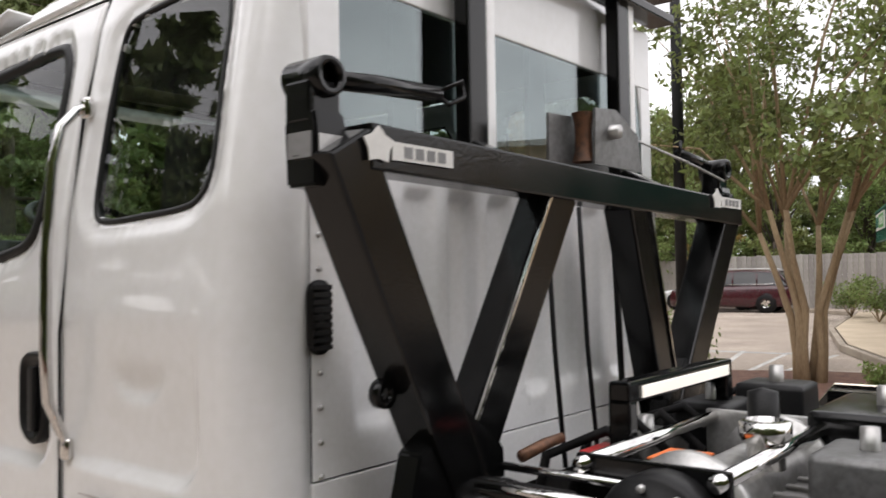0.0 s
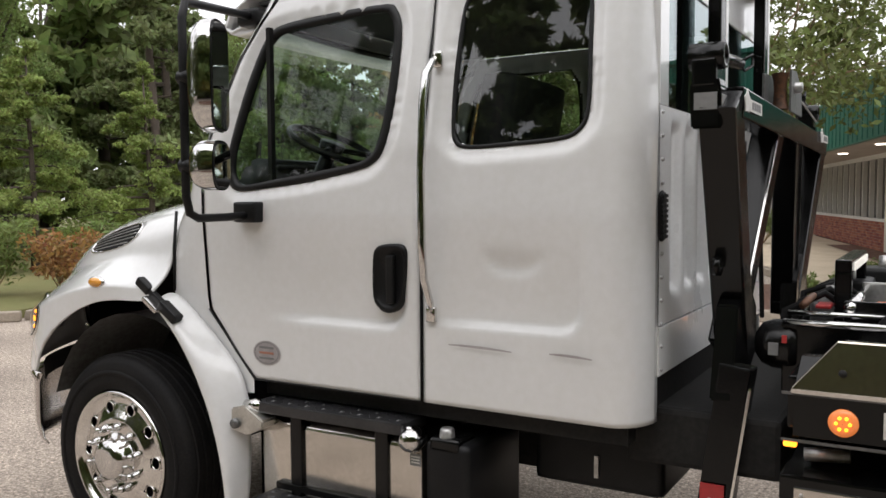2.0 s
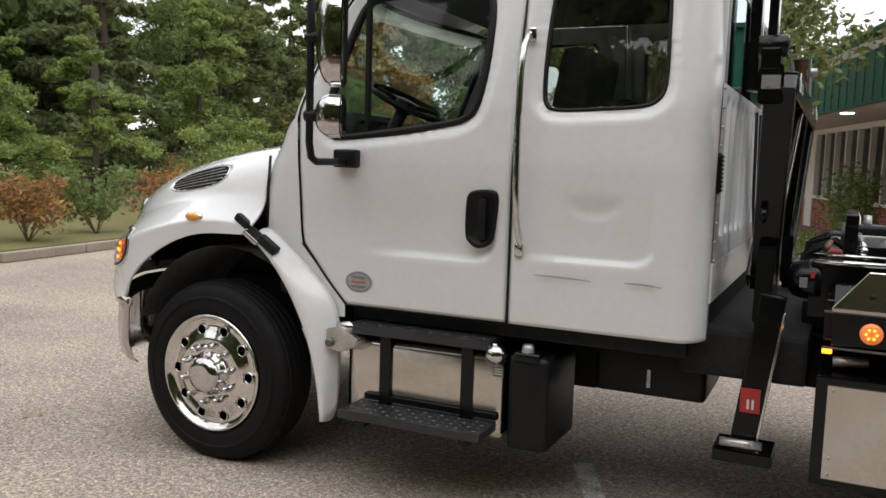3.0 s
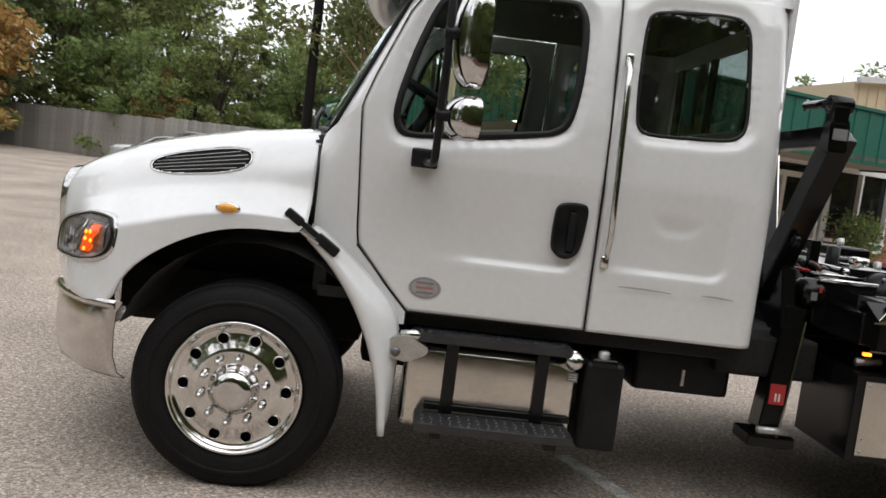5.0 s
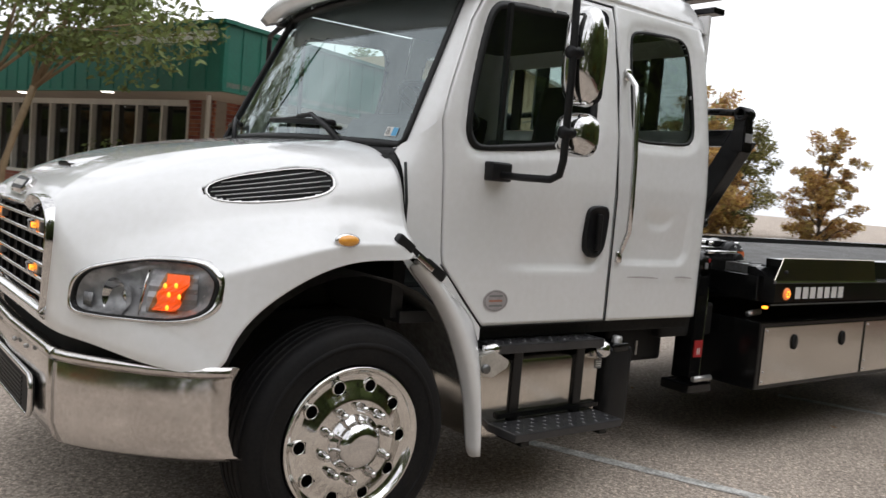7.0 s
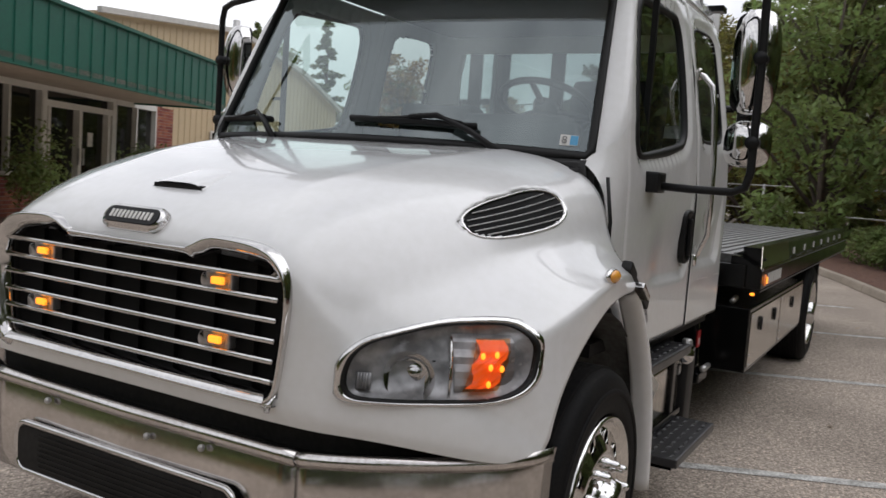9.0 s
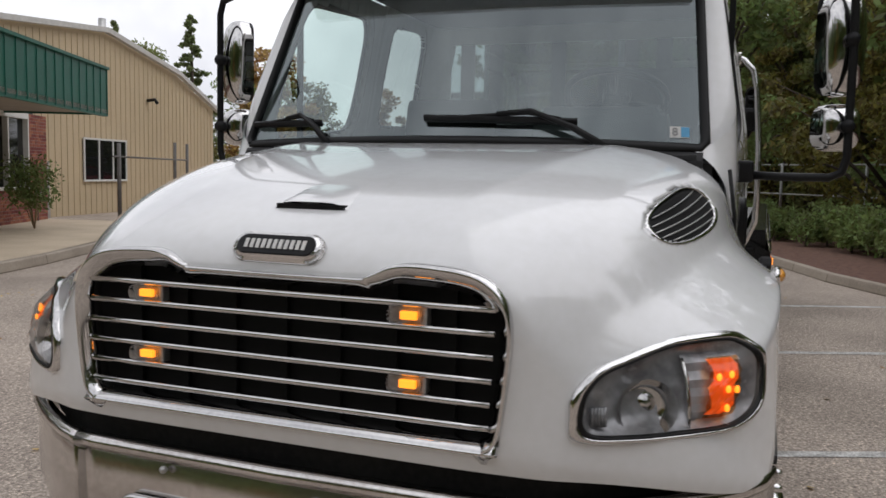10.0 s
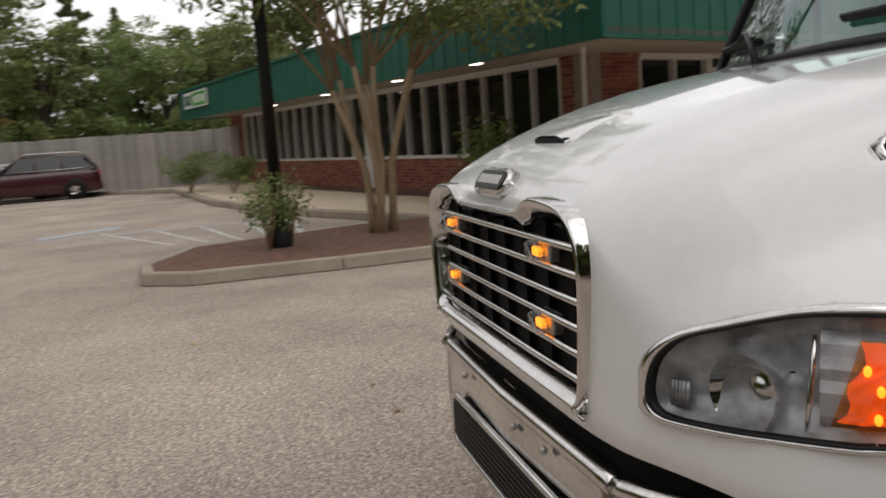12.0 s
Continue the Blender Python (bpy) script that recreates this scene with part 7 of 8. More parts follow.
# ---- the beige hall behind ----
hall = thing("beige_hall", "large beige metal-sided hall with a shallow gable", "building", at=(13, 18.5, 0))
HO = Vector((13, 18.5, 0))
HX = Vector((math.cos(radians(12)), math.sin(radians(12)), 0))
HN = Vector((HX.y, -HX.x, 0))
HP = [(-1.0, 0.0), (13.85, 0.0), (13.85, 3.87), (10.54, 4.95), (5.68, 5.73), (-1.0, 5.1)]
bm = B()
n = len(HP)
ring = [HO + HX * a + Vector((0, 0, z)) for a, z in HP]
join(bm, ring + [p - HN * 11 for p in ring], [tuple(range(n)), tuple(range(2 * n - 1, n - 1, -1))] + [(i, n + i, n + (i + 1) % n, (i + 1) % n) for i in range(n)])
bmesh.ops.recalc_face_normals(bm, faces=bm.faces)
part("hall_wall", bm, BEIGE, hall, "beige metal siding")
for k in range(49):
    a = -0.8 + k * 0.3
    zt = lerp(a, [-1.0, 5.68, 10.54, 13.85], [5.1, 5.73, 4.95, 3.87]) - 0.15
    part("siding_rib", wall_box(B(), HO, HX, HN, a - 0.02, a + 0.02, 0.0, 0.025, 0.0, zt), BEIGE, hall)
bm = B()
tube(bm, [HO + HX * a + HN * 0.15 + Vector((0, 0, z)) for a, z in ((-1.0, 5.13), (5.68, 5.76), (10.54, 4.98), (13.95, 3.87))], 0.11, 4)
part("gable_trim", bm, ROOFTRIM, hall, "pale gable trim")
hw = part("window", wall_box(B(), HO, HX, HN, 4.47, 6.89, 0.0, 0.05, 1.06, 2.32), SHOPGLASS, hall, "dark window with pale bars")
for k in range(4):
    a = 4.47 + 0.807 * k
    part("window_bar", wall_box(B(), HO, HX, HN, a - 0.025, a + 0.025, 0.04, 0.08, 1.03, 2.35), FRAMEWHITE, hw)
for z in (1.04, 2.33):
    part("window_bar", wall_box(B(), HO, HX, HN, 4.43, 6.93, 0.04, 0.083, z - 0.03, z + 0.03), FRAMEWHITE, hw)
bm = B()
c = HO + HX * 7.34 - HN * 1.0
tube(bm, [c + Vector((0, 0, 5.0)), c + Vector((0, 0, 6.42))], 0.13, 10)
part("flue", bm, STEEL, hall, "thin metal flue on the roof", True)
bm = B()
tube(bm, [HO + HX * 8.42 + HN * 0.02 + Vector((0, 0, 3.8)), HO + HX * 8.42 + HN * 0.3 + Vector((0, 0, 3.83)), HO + HX * 8.5 + HN * 0.36 + Vector((0, 0, 3.7))], 0.06, 8)
part("wall_lamp", bm, PLASTIC, hall, "dark wall lamp", True)
# pale gate rail before the hall
gate = thing("yard_gate", "grey metal yard gate beside the shop", "gate", at=(14.5, 14.5, 0))
for a, h in ((0.5, 2.1), (6.3, 2.3), (8.0, 2.3)):
    p = Vector((14.0, 15.2, 0)) + UX * a
    part("gate_post", tube(B(), [p, p + Vector((0, 0, h))], 0.05, 8), GATEGREY, gate, "", True)
for z in (1.75,):
    p = Vector((14.0, 15.2, z))
    part("gate_rail", tube(B(), [p, p + UX * 8.2], 0.025, 6), GATEGREY, gate, "", True)

# ---- posts and lamp column ----
bm = B()
tube(bm, [(-1.1, 10.2, 0.1), (-1.1, 10.2, 4), (-1.1, 10.2, 8.5)], [0.085, 0.08, 0.07], 12)
pole = thing("street_lamp", "tall black lamp column standing in the island", "street lamp", at=(-1.1, 10.2, 0.1))
part("pole", bm, PLASTIC, pole, "", True)
part("base_collar", lathe(B(), [(0.15, 0.1), (0.15, 0.3), (0.1, 0.38), (0.085, 0.4)], (-1.1, 10.2, 0), "z", 16), PLASTIC, pole, "", True)
part("lamp_head", box(B(), -1.9, -1.05, 10.05, 10.35, 8.45, 8.6, 0.04), PLASTIC, pole)
bm = B()
lathe(bm, [(0.001, 1.03), (0.06, 1.02), (0.075, 0.98), (0.075, 0.1)], (2.92, 10.0, 0), "z", 16)
solo("bollard", bm, PLASTIC, "black round bollard beside the kerb", "bollard", smooth=True)
cam_post = thing("intercom_post", "bent black post with a grey and white box", "post", at=(3.5, 10.15, 0.15))
bm = B()
tube(bm, [(3.5, 10.15, 0.1), (3.5, 10.15, 1.05), (3.53, 10.16, 1.13), (3.6, 10.19, 1.17), (3.75, 10.26, 1.18)], 0.03, 8)
part("bent_pipe", bm, PLASTIC, cam_post, "", True)
part("box_top", box(B(), 3.7, 3.92, 10.18, 10.36, 1.12, 1.3, 0.015), STEEL, cam_post)
part("box_face", box(B(), 3.74, 3.88, 10.14, 10.2, 1.0, 1.12, 0.01), LABELWHITE, cam_post)
part("foot_plate", box(B(), 3.38, 3.62, 10.03, 10.27, 0.09, 0.15, 0.01), PLASTIC, cam_post)

# ---- timber fence ----
fence = thing("timber_fence", "tall weathered grey board fence round the lot", "fence", at=(-10, 36, 0))
def board_run(a, b, h, n):
    a, b = Vector((*a, 0)), Vector((*b, 0))
    d = (b - a).normalized()
    s = Vector((-d.y, d.x, 0))
    w = (b - a).length / n
    proto = None
    for k in range(n):
        p = a + d * w * k
        if proto is None:
            bm = B()
            box(bm, 0.006, w - 0.006, -0.011, 0.011, 0, h)
            ob = part("fence_board", bm, FENCEWOOD, fence)
            proto = ob.data
        else:
            ob = new("fence_board", proto)
            ob.parent = fence
        ob.matrix_parent_inverse = Matrix()
        m = Matrix((d, s, Vector((0, 0, 1)))).transposed().to_4x4()
        ob.matrix_basis = Matrix.Translation(p - Vector(fence.location) + Vector((0, 0, -0.02 + rnd.uniform(0, 0.05)))) @ m
board_run((-1.2, 31.5), (-2.2, 36.6), 2.3, 16)
board_run((-2.2, 36.6), (-11.0, 36.6), 2.3, 40)
board_run((-11.0, 36.6), (-26.0, 44.0), 2.2, 60)

# ---- wire fence behind the truck ----
wire = thing("chain_fence", "galvanised chain link fence before the trees", "fence", at=(30, 3, 0))
pts = [(46, 16), (32, 6.5), (24, -0.5), (19, -4.5), (14, -9)]
for (ax, ay), (bx, by) in zip(pts, pts[1:]):
    a, b = Vector((ax, ay, 0)), Vector((bx, by, 0))
    n = max(2, int((b - a).length / 3))
    for k in range(n):
        p = a.lerp(b, k / n)
        part("fence_post", tube(B(), [p, p + Vector((0, 0, 2.0))], 0.04, 8), STEEL, wire, "", True)
    for z in (1.95, 1.1, 0.2):
        part("fence_rail", tube(B(), [a + Vector((0, 0, z)), b + Vector((0, 0, z))], 0.022, 6), STEEL, wire, "", True)


# ---- parked cars ----
def parked_car(name, paint, label, at, yaw, length=4.7, height=1.7, width=1.85):
    """A car in its own frame: front to -x, on its wheels; then set in place."""
    car = thing(name, label, "car")
    L, H, W = length, height, width / 2
    tall = height > 1.6
    stations = [(-0.5, 0.40, 0.30, 0.72), (-0.49, 0.50, 0.24, 0.86), (-0.44, 0.56, 0.22, 0.95), (-0.34, 0.585, 0.22, 0.99), (-0.2, 0.62, 0.22, 1.0), (0.0, 0.63, 0.22, 1.0), (0.25, 0.65, 0.22, 1.0), (0.42, 0.66, 0.24, 0.98), (0.485, 0.63, 0.28, 0.92), (0.5, 0.5, 0.34, 0.84)]
    bm = B()
    rows = []
    for f, top, bot, w in stations:
        z1, z0, ww = top * H, bot, W * w
        rows.append([(f * L, y, z) for y, z in ((-ww * 0.9, z0), (-ww * 0.985, z0 + 0.1), (-ww, z0 + 0.42 * (z1 - z0)), (-ww * 0.975, z0 + 0.78 * (z1 - z0)), (-ww * 0.93, z1 - 0.02), (-ww * 0.8, z1 + 0.01), (0, z1 + 0.035), (ww * 0.8, z1 + 0.01), (ww * 0.93, z1 - 0.02), (ww * 0.975, z0 + 0.78 * (z1 - z0)), (ww, z0 + 0.42 * (z1 - z0)), (ww * 0.985, z0 + 0.1), (ww * 0.9, z0))])
    g = sheet(bm, rows, close=True)
    bm.faces.new(g[0])
    bm.faces.new(g[-1][::-1])
    part("car_body", bm, paint, car, "", True)
    # glasshouse: a dark band of windows under the painted roof
    tail = ((0.40, 0.955, 0.72), (0.475, 0.66, 0.84)) if tall else ((0.27, 0.94, 0.72), (0.42, 0.66, 0.84))
    spine = ((-0.23, 0.615, 0.88), (-0.1, 0.93, 0.76), (-0.02, 0.985, 0.75), (0.14, 1.0, 0.74), *((f, z, k) for f, z, k in tail))
    bm = B()
    rows = []
    for f, z, k in spine:
        low = min(z * H - 0.01, 0.635 * H)
        rows.append([(f * L, y, zz) for y, zz in ((-W * 0.93, low), (-W * (k + 0.05), z * H - 0.075), (-W * (k - 0.06), z * H - 0.02), (0, z * H), (W * (k - 0.06), z * H - 0.02), (W * (k + 0.05), z * H - 0.075), (W * 0.93, low))])
    g = sheet(bm, rows)
    part("car_glasshouse", bm, SHOPGLASS, car, "dark car windows", True)
    bm = B()
    rows = [[(f * L, y, zz) for y, zz in ((-W * (k + 0.035), z * H - 0.06), (-W * (k - 0.06), z * H - 0.008), (0, z * H + 0.015), (W * (k - 0.06), z * H - 0.008), (W * (k + 0.035), z * H - 0.06))] for f, z, k in spine[1:-1]]
    sheet(bm, rows)
    part("car_roof", bm, paint, car, "", True)
    for s in (-1, 1):
        for (f0, z0), (f1, z1) in (((-0.23, 0.62), (-0.1, 0.92)), ((0.04, 0.63), (0.035, 0.975)), ((0.235, 0.64), (0.225, 0.965)), (tail[1][0:2], tail[0][0:2])):
            bm = B()
            tube(bm, [(f0 * L, s * W * 0.945, z0 * H), (f1 * L, s * W * 0.80, z1 * H - 0.05)], 0.035, 6)
            part("car_pillar", bm, paint, car, "", True)
        if tall:
            bm = B()
            tube(bm, [(-0.06 * L, s * W * 0.66, H * 0.985), (-0.02 * L, s * W * 0.67, H * 1.025), (0.34 * L, s * W * 0.66, H * 1.02), (0.4 * L, s * W * 0.65, H * 0.97)], 0.025, 6)
            part("roof_rail", bm, STEEL, car, "silver roof rail", True)
            bm = B()
            tube(bm, [(-0.16 * L, s * W * 0.955, 0.655 * H), (0.3 * L, s * W * 0.95, 0.665 * H), (0.43 * L, s * W * 0.92, 0.69 * H)], 0.012, 6)
            part("window_trim", bm, CHROME, car, "", True)
        for f in (-0.31, 0.30):
            bm = B()
            lathe(bm, [(0.001, s * 0.02), (0.4, s * 0.02), (0.4, -s * 0.2)], (f * L, s * (W - 0.035), 0.37), "y", 28)
            part("wheel_arch", bm, PLASTIC, car, "", True)
    for s in (-1, 1):
        for f in (-0.31, 0.30):
            bm = B()
            lathe(bm, [(0.2, -0.1), (0.35, -0.1), (0.36, -0.06), (0.36, 0.06), (0.35, 0.1), (0.2, 0.1)], (f * L, s * (W - 0.07), 0.36), "y", 28)
            wh = part("car_wheel", bm, RUBBER, car, "", True)
            bm = B()
            lathe(bm, [(0.001, s * 0.085), (0.06, s * 0.09), (0.21, s * 0.07), (0.235, s * 0.1)], (f * L, s * (W - 0.09), 0.36), "y", 24)
            part("car_rim", bm, ALLOY, wh, "", True)
            for k in range(5):
                a = k * 2 * math.pi / 5
                part("rim_gap", tube(B(), [(f * L + 0.09 * math.cos(a), s * (W - 0.002), 0.36 + 0.09 * math.sin(a)), (f * L + 0.19 * math.cos(a), s * (W - 0.002), 0.36 + 0.19 * math.sin(a))], [0.015, 0.045], 6), DARK, wh)
        part("tail_lamp", box(B(), 0.475 * L, 0.502 * L, s * W * 0.7 - 0.12, s * W * 0.7 + 0.12, 0.5 * H, 0.6 * H, 0.02), RED, car)
        part("head_lamp", box(B(), -0.495 * L, -0.47 * L, s * W * 0.66 - 0.16, s * W * 0.66 + 0.16, 0.42 * H, 0.5 * H, 0.02), STEEL, car)
    part("car_bumper", box(B(), 0.47 * L, 0.507 * L, -W * 0.8, W * 0.8, 0.3, 0.5, 0.03), PLASTIC, car)
    car.location = at
    car.rotation_euler = (0, 0, radians(yaw))
    return car


parked_car("parked_car", MAROON, "dark maroon sport utility car parked at the fence", (-8.75, 32.9, 0), 8, 4.75, 1.68)
parked_car("parked_car", SILVERPAINT, "silver saloon car parked beside the fence", (-10.3, 34.9, 0), 8, 4.6, 1.45)
parked_car("parked_car", SILVERPAINT, "pale silver car parked beyond the yard gate", (29.6, 22.6, 0), 12, 4.6, 1.5)
parked_car("parked_car", REDPAINT, "red saloon car parked behind the wire fence", (38.0, 11.0, 0), 60, 4.6, 1.5)


# ---- trees and shrubs ----
def leaf_mesh(name, centres, spreads, count, size, material, seed, flat=0.0, squash=0.75):
    """Many small leaf blades strewn in clumps round centres, as one mesh."""
    r = np.random.RandomState(seed)
    pick = r.randint(0, len(centres), count)
    c = np.array(centres)[pick]
    sp = np.array(spreads)[pick % len(spreads)][:, None]
    d = r.normal(size=(count, 3))
    d /= np.linalg.norm(d, axis=1)[:, None]
    p = c + d * sp * (r.rand(count, 1) ** 0.45) * np.array([1, 1, squash])
    a = r.normal(size=(count, 3))
    a[:, 2] -= flat
    a /= np.linalg.norm(a, axis=1)[:, None]
    b = np.cross(a, r.normal(size=(count, 3)))
    b /= np.linalg.norm(b, axis=1)[:, None]
    s = size * (0.6 + 0.8 * r.rand(count, 1))
    quad = np.stack([p - a * s, p + b * s * 0.42, p + a * s, p - b * s * 0.42], 1).reshape(-1, 3)
    d_ = bpy.data.meshes.new(name)
    d_.from_pydata(quad.tolist(), [], np.arange(count * 4).reshape(-1, 4).tolist())
    d_.materials.append(material)
    return d_


def tree_proto(kind, h, spread, leaves, size, material, bark, seed):
    """One tree at the origin: tapered trunk with limbs, and a crown of leaf clumps."""
    r = random.Random(seed)
    t = thing("tree")
    bm = B()
    centres, spreads = [], []
    if kind == "pine":
        top = Vector((r.uniform(-0.3, 0.3), r.uniform(-0.3, 0.3), h))
        tube(bm, [(0, 0, -0.2), (0.05, 0, h * 0.3), top * 0.7, top], [0.035 * h * 0.62, 0.015 * h, 0.008 * h, 0.02], 8)
        n = int(h * 4.2)
        for k in range(n):
            f = 0.08 + 0.92 * (k + r.random()) / n
            z = f * h
            ln = spread * (1.05 - f) ** 0.8 * r.uniform(0.6, 1.15)
            a = r.uniform(0, 2 * math.pi)
            o = Vector((top.x * f, top.y * f, z))
            tip = o + Vector((math.cos(a) * ln, math.sin(a) * ln, -0.12 * ln + r.uniform(-0.2, 0.3)))
            tube(bm, [o, o.lerp(tip, 0.6) + Vector((0, 0, 0.08 * ln)), tip], [0.03 + 0.012 * ln, 0.02, 0.01], 5)
            for q in (0.3, 0.45, 0.58, 0.7, 0.8, 0.9, 1.0):
                centres.append(o.lerp(tip, q) + Vector((r.uniform(-0.2, 0.2) * ln, r.uniform(-0.2, 0.2) * ln, r.uniform(-0.16, 0.16))))
                spreads.append((0.17 + 0.1 * ln) * r.uniform(0.6, 1.15))
    else:
        stems = 7 if kind == "myrtle" else 1
        for st in range(stems):
            a = st * 2 * math.pi / stems + r.uniform(-0.3, 0.3)
            lean = (0.16 * h if kind == "myrtle" else 0.05 * h)
            base = Vector((math.cos(a) * 0.14, math.sin(a) * 0.14, -0.1)) if stems > 1 else Vector((0, 0, -0.2))
            low = 0.36 if kind == "myrtle" else 0.38
            fork = Vector((math.cos(a) * lean * 0.6, math.sin(a) * lean * 0.6, h * low * r.uniform(0.85, 1.1)))
            r0 = 0.058 if kind == "myrtle" else 0.018 * h
            mid = base.lerp(fork, 0.5) + Vector((r.uniform(-0.08, 0.08), r.uniform(-0.08, 0.08), 0))
            if kind == "myrtle":
                mid = base.lerp(fork, 0.45) + Vector((-0.12 * math.cos(a) + r.uniform(-0.07, 0.07), -0.12 * math.sin(a) + r.uniform(-0.07, 0.07), 0))
                q1, q3 = base.lerp(mid, 0.5) + Vector((r.uniform(-0.04, 0.04), r.uniform(-0.04, 0.04), 0)), mid.lerp(fork, 0.5) + Vector((r.uniform(-0.05, 0.05), r.uniform(-0.05, 0.05), 0))
                tube(bm, [base, q1, mid, q3, fork], [r0 * 1.3, r0 * 0.95, r0 * 0.85, r0 * 0.7, r0 * 0.6], 8)
            else:
                tube(bm, [base, mid, fork], [r0 * 1.15, r0 * 0.8, r0 * 0.62], 8)
            nb = 4 if kind == "myrtle" else 30
            for k in range(nb):
                b = a + r.uniform(-1.1, 1.1) if stems > 1 else k * 2.4
                up = r.uniform(0.2, 1.0) if stems > 1 else r.uniform(-0.45, 1.0)
                tip = Vector((math.cos(b) * spread * r.uniform(0.45, 1.0) * (1.15 - 0.6 * max(0, up)), math.sin(b) * spread * r.uniform(0.45, 1.0) * (1.15 - 0.6 * max(0, up)), h * (low + (1 - low) * up)))
                start = fork if stems > 1 else Vector((0, 0, h * (0.1 + 0.45 * up)))
                m_ = start.lerp(tip, 0.5) + Vector((0, 0, 0.06 * h))
                tube(bm, [start, m_, tip], [r0 * 0.5, r0 * 0.3, r0 * 0.1], 5)
                for q in (0.5, 0.8, 1.0):
                    p = start.lerp(tip, q) + Vector((r.uniform(-0.3, 0.3), r.uniform(-0.3, 0.3), r.uniform(-0.1, 0.3)))
                    centres.append(p)
                    spreads.append((0.098 if kind == "myrtle" else 0.092) * h * r.uniform(0.6, 1.15))
            if stems == 1:
                tube(bm, [fork, Vector((r.uniform(-0.3, 0.3), r.uniform(-0.3, 0.3), h * 0.92))], [r0 * 0.6, r0 * 0.1], 6)
    part("trunk", bm, bark, t, "", True)
    crown = new("crown", leaf_mesh("crown", [tuple(c) for c in centres], spreads, leaves, size, material, seed, squash=0.55 if kind == "pine" else 0.6))
    crown.parent = t
    return t


def place(proto, x, y, z, turn, k, label, category="tree", group=""):
    ob = copy_thing(proto, Matrix.Translation((x, y, z)) @ Matrix.Rotation(turn, 4, "Z"))
    ob.scale = (k, k, k)
    return tagged(ob, label, category, group)


def drop_proto(t):
    for o in (*t.children_recursive, t):
        bpy.data.objects.remove(o)


OAK = tree_proto("oak", 11, 3.9, 8600, 0.155, LEAF, PINEBARK, 3)
OAK2 = tree_proto("oak", 10, 3.6, 8600, 0.155, LIGHTLEAF, PINEBARK, 8)
PINE = tree_proto("pine", 15, 3.2, 11000, 0.17, PINELEAF, PINEBARK, 5)
PINE2 = tree_proto("pine", 13, 3.0, 10000, 0.165, PINELEAF, PINEBARK, 6)
GOLD = tree_proto("oak", 9, 3.2, 11000, 0.16, AUTUMN, PINEBARK, 9)
YELLOW = tree_proto("oak", 8, 3.4, 12000, 0.11, YELLOWLEAF, PINEBARK, 12)
MYRTLE = tree_proto("myrtle", 6.2, 3.1, 15000, 0.06, OLIVELEAF, BARK, 14)

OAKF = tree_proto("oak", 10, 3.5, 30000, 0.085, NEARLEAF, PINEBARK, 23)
PINEF = tree_proto("pine", 12, 2.9, 24000, 0.12, PINELEAF, PINEBARK, 36)
CONIFER = tree_proto("pine", 6.5, 3.0, 26000, 0.066, PALELEAF, PINEBARK, 41)
OAKL = tree_proto("oak", 11, 4.4, 6500, 0.34, LEAF, PINEBARK, 31)
YELLOWL = tree_proto("oak", 9, 4.0, 6500, 0.32, YELLOWLEAF, PINEBARK, 32)
PINEL = tree_proto("pine", 14, 3.4, 6500, 0.36, PINELEAF, PINEBARK, 33)

LAB = {PINEF: "green pine beside the lawn", CONIFER: "young conical evergreen beside the lawn", OAKF: "leafy green tree beside the lawn", OAKL: "tall green tree deep in the wood", YELLOWL: "yellowing tree deep in the wood", PINEL: "dark pine deep in the wood", OAK: "tall leafy green tree at the edge of the lot", OAK2: "broad green tree in the wood", PINE: "tall dark pine with layered boughs", PINE2: "green conifer among broadleaf trees", GOLD: "orange autumn tree among green ones", YELLOW: "tree with yellowing leaves over dark wood"}
wood = random.Random(21)


def belt(points, depth, kinds, step, small=0.8, big=1.15):
    """Trees along a line, in rows behind one another."""
    for (ax, ay), (bx, by) in zip(points, points[1:]):
        a, b = Vector((ax, ay, 0)), Vector((bx, by, 0))
        n = max(1, int((b - a).length / step))
        s = Vector((-(b - a).y, (b - a).x, 0)).normalized()
        for k in range(n):
            for row in range(depth):
                p = a.lerp(b, (k + wood.uniform(0.1, 0.9)) / n) + s * (row * 4.5 + wood.uniform(-1, 1))
                kd = wood.choice(kinds)
                place(kd, p.x, p.y, 0.0, wood.uniform(0, 6.28), wood.uniform(small, big), LAB[kd], "tree", "trees of the wood")


belt([(-2, -24), (-15, -19.5)][::-1], 1, (OAKL, OAKL, PINEL), 2.6, 1.2, 1.5)
belt([(-16.2, -18.6), (-19.6, -14.6)][::-1], 1, (OAKL,), 2.0, 0.34, 0.46)
belt([(-21, -13), (-30, -4), (-27, 10)][::-1], 1, (OAKL, OAKL, PINEL), 3.0, 1.0, 1.35)
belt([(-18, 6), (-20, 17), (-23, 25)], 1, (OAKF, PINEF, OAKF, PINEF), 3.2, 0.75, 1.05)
belt([(-22.5, 5), (-25, 17), (-28, 25)], 1, (OAKL, PINEL), 3.0, 0.85, 1.15)
belt([(-22, 25), (-25, 33), (-27, 46)], 2, (OAK, PINE2, OAK2, PINE2, OAK), 3.2, 0.8, 1.15)
belt([(-24, 46), (-14, 42)], 2, (OAK, PINE2, OAK2), 3.2, 1.0, 1.3)
belt([(-13.5, 40.5), (4, 40)], 3, (OAK, OAK2, PINE2, OAK), 2.6, 0.6, 0.81)
belt([(60, 14), (46, 0), (34, -9)][::-1], 2, (OAK2, YELLOW, OAK2, PINE2), 3.4, 0.85, 1.2)
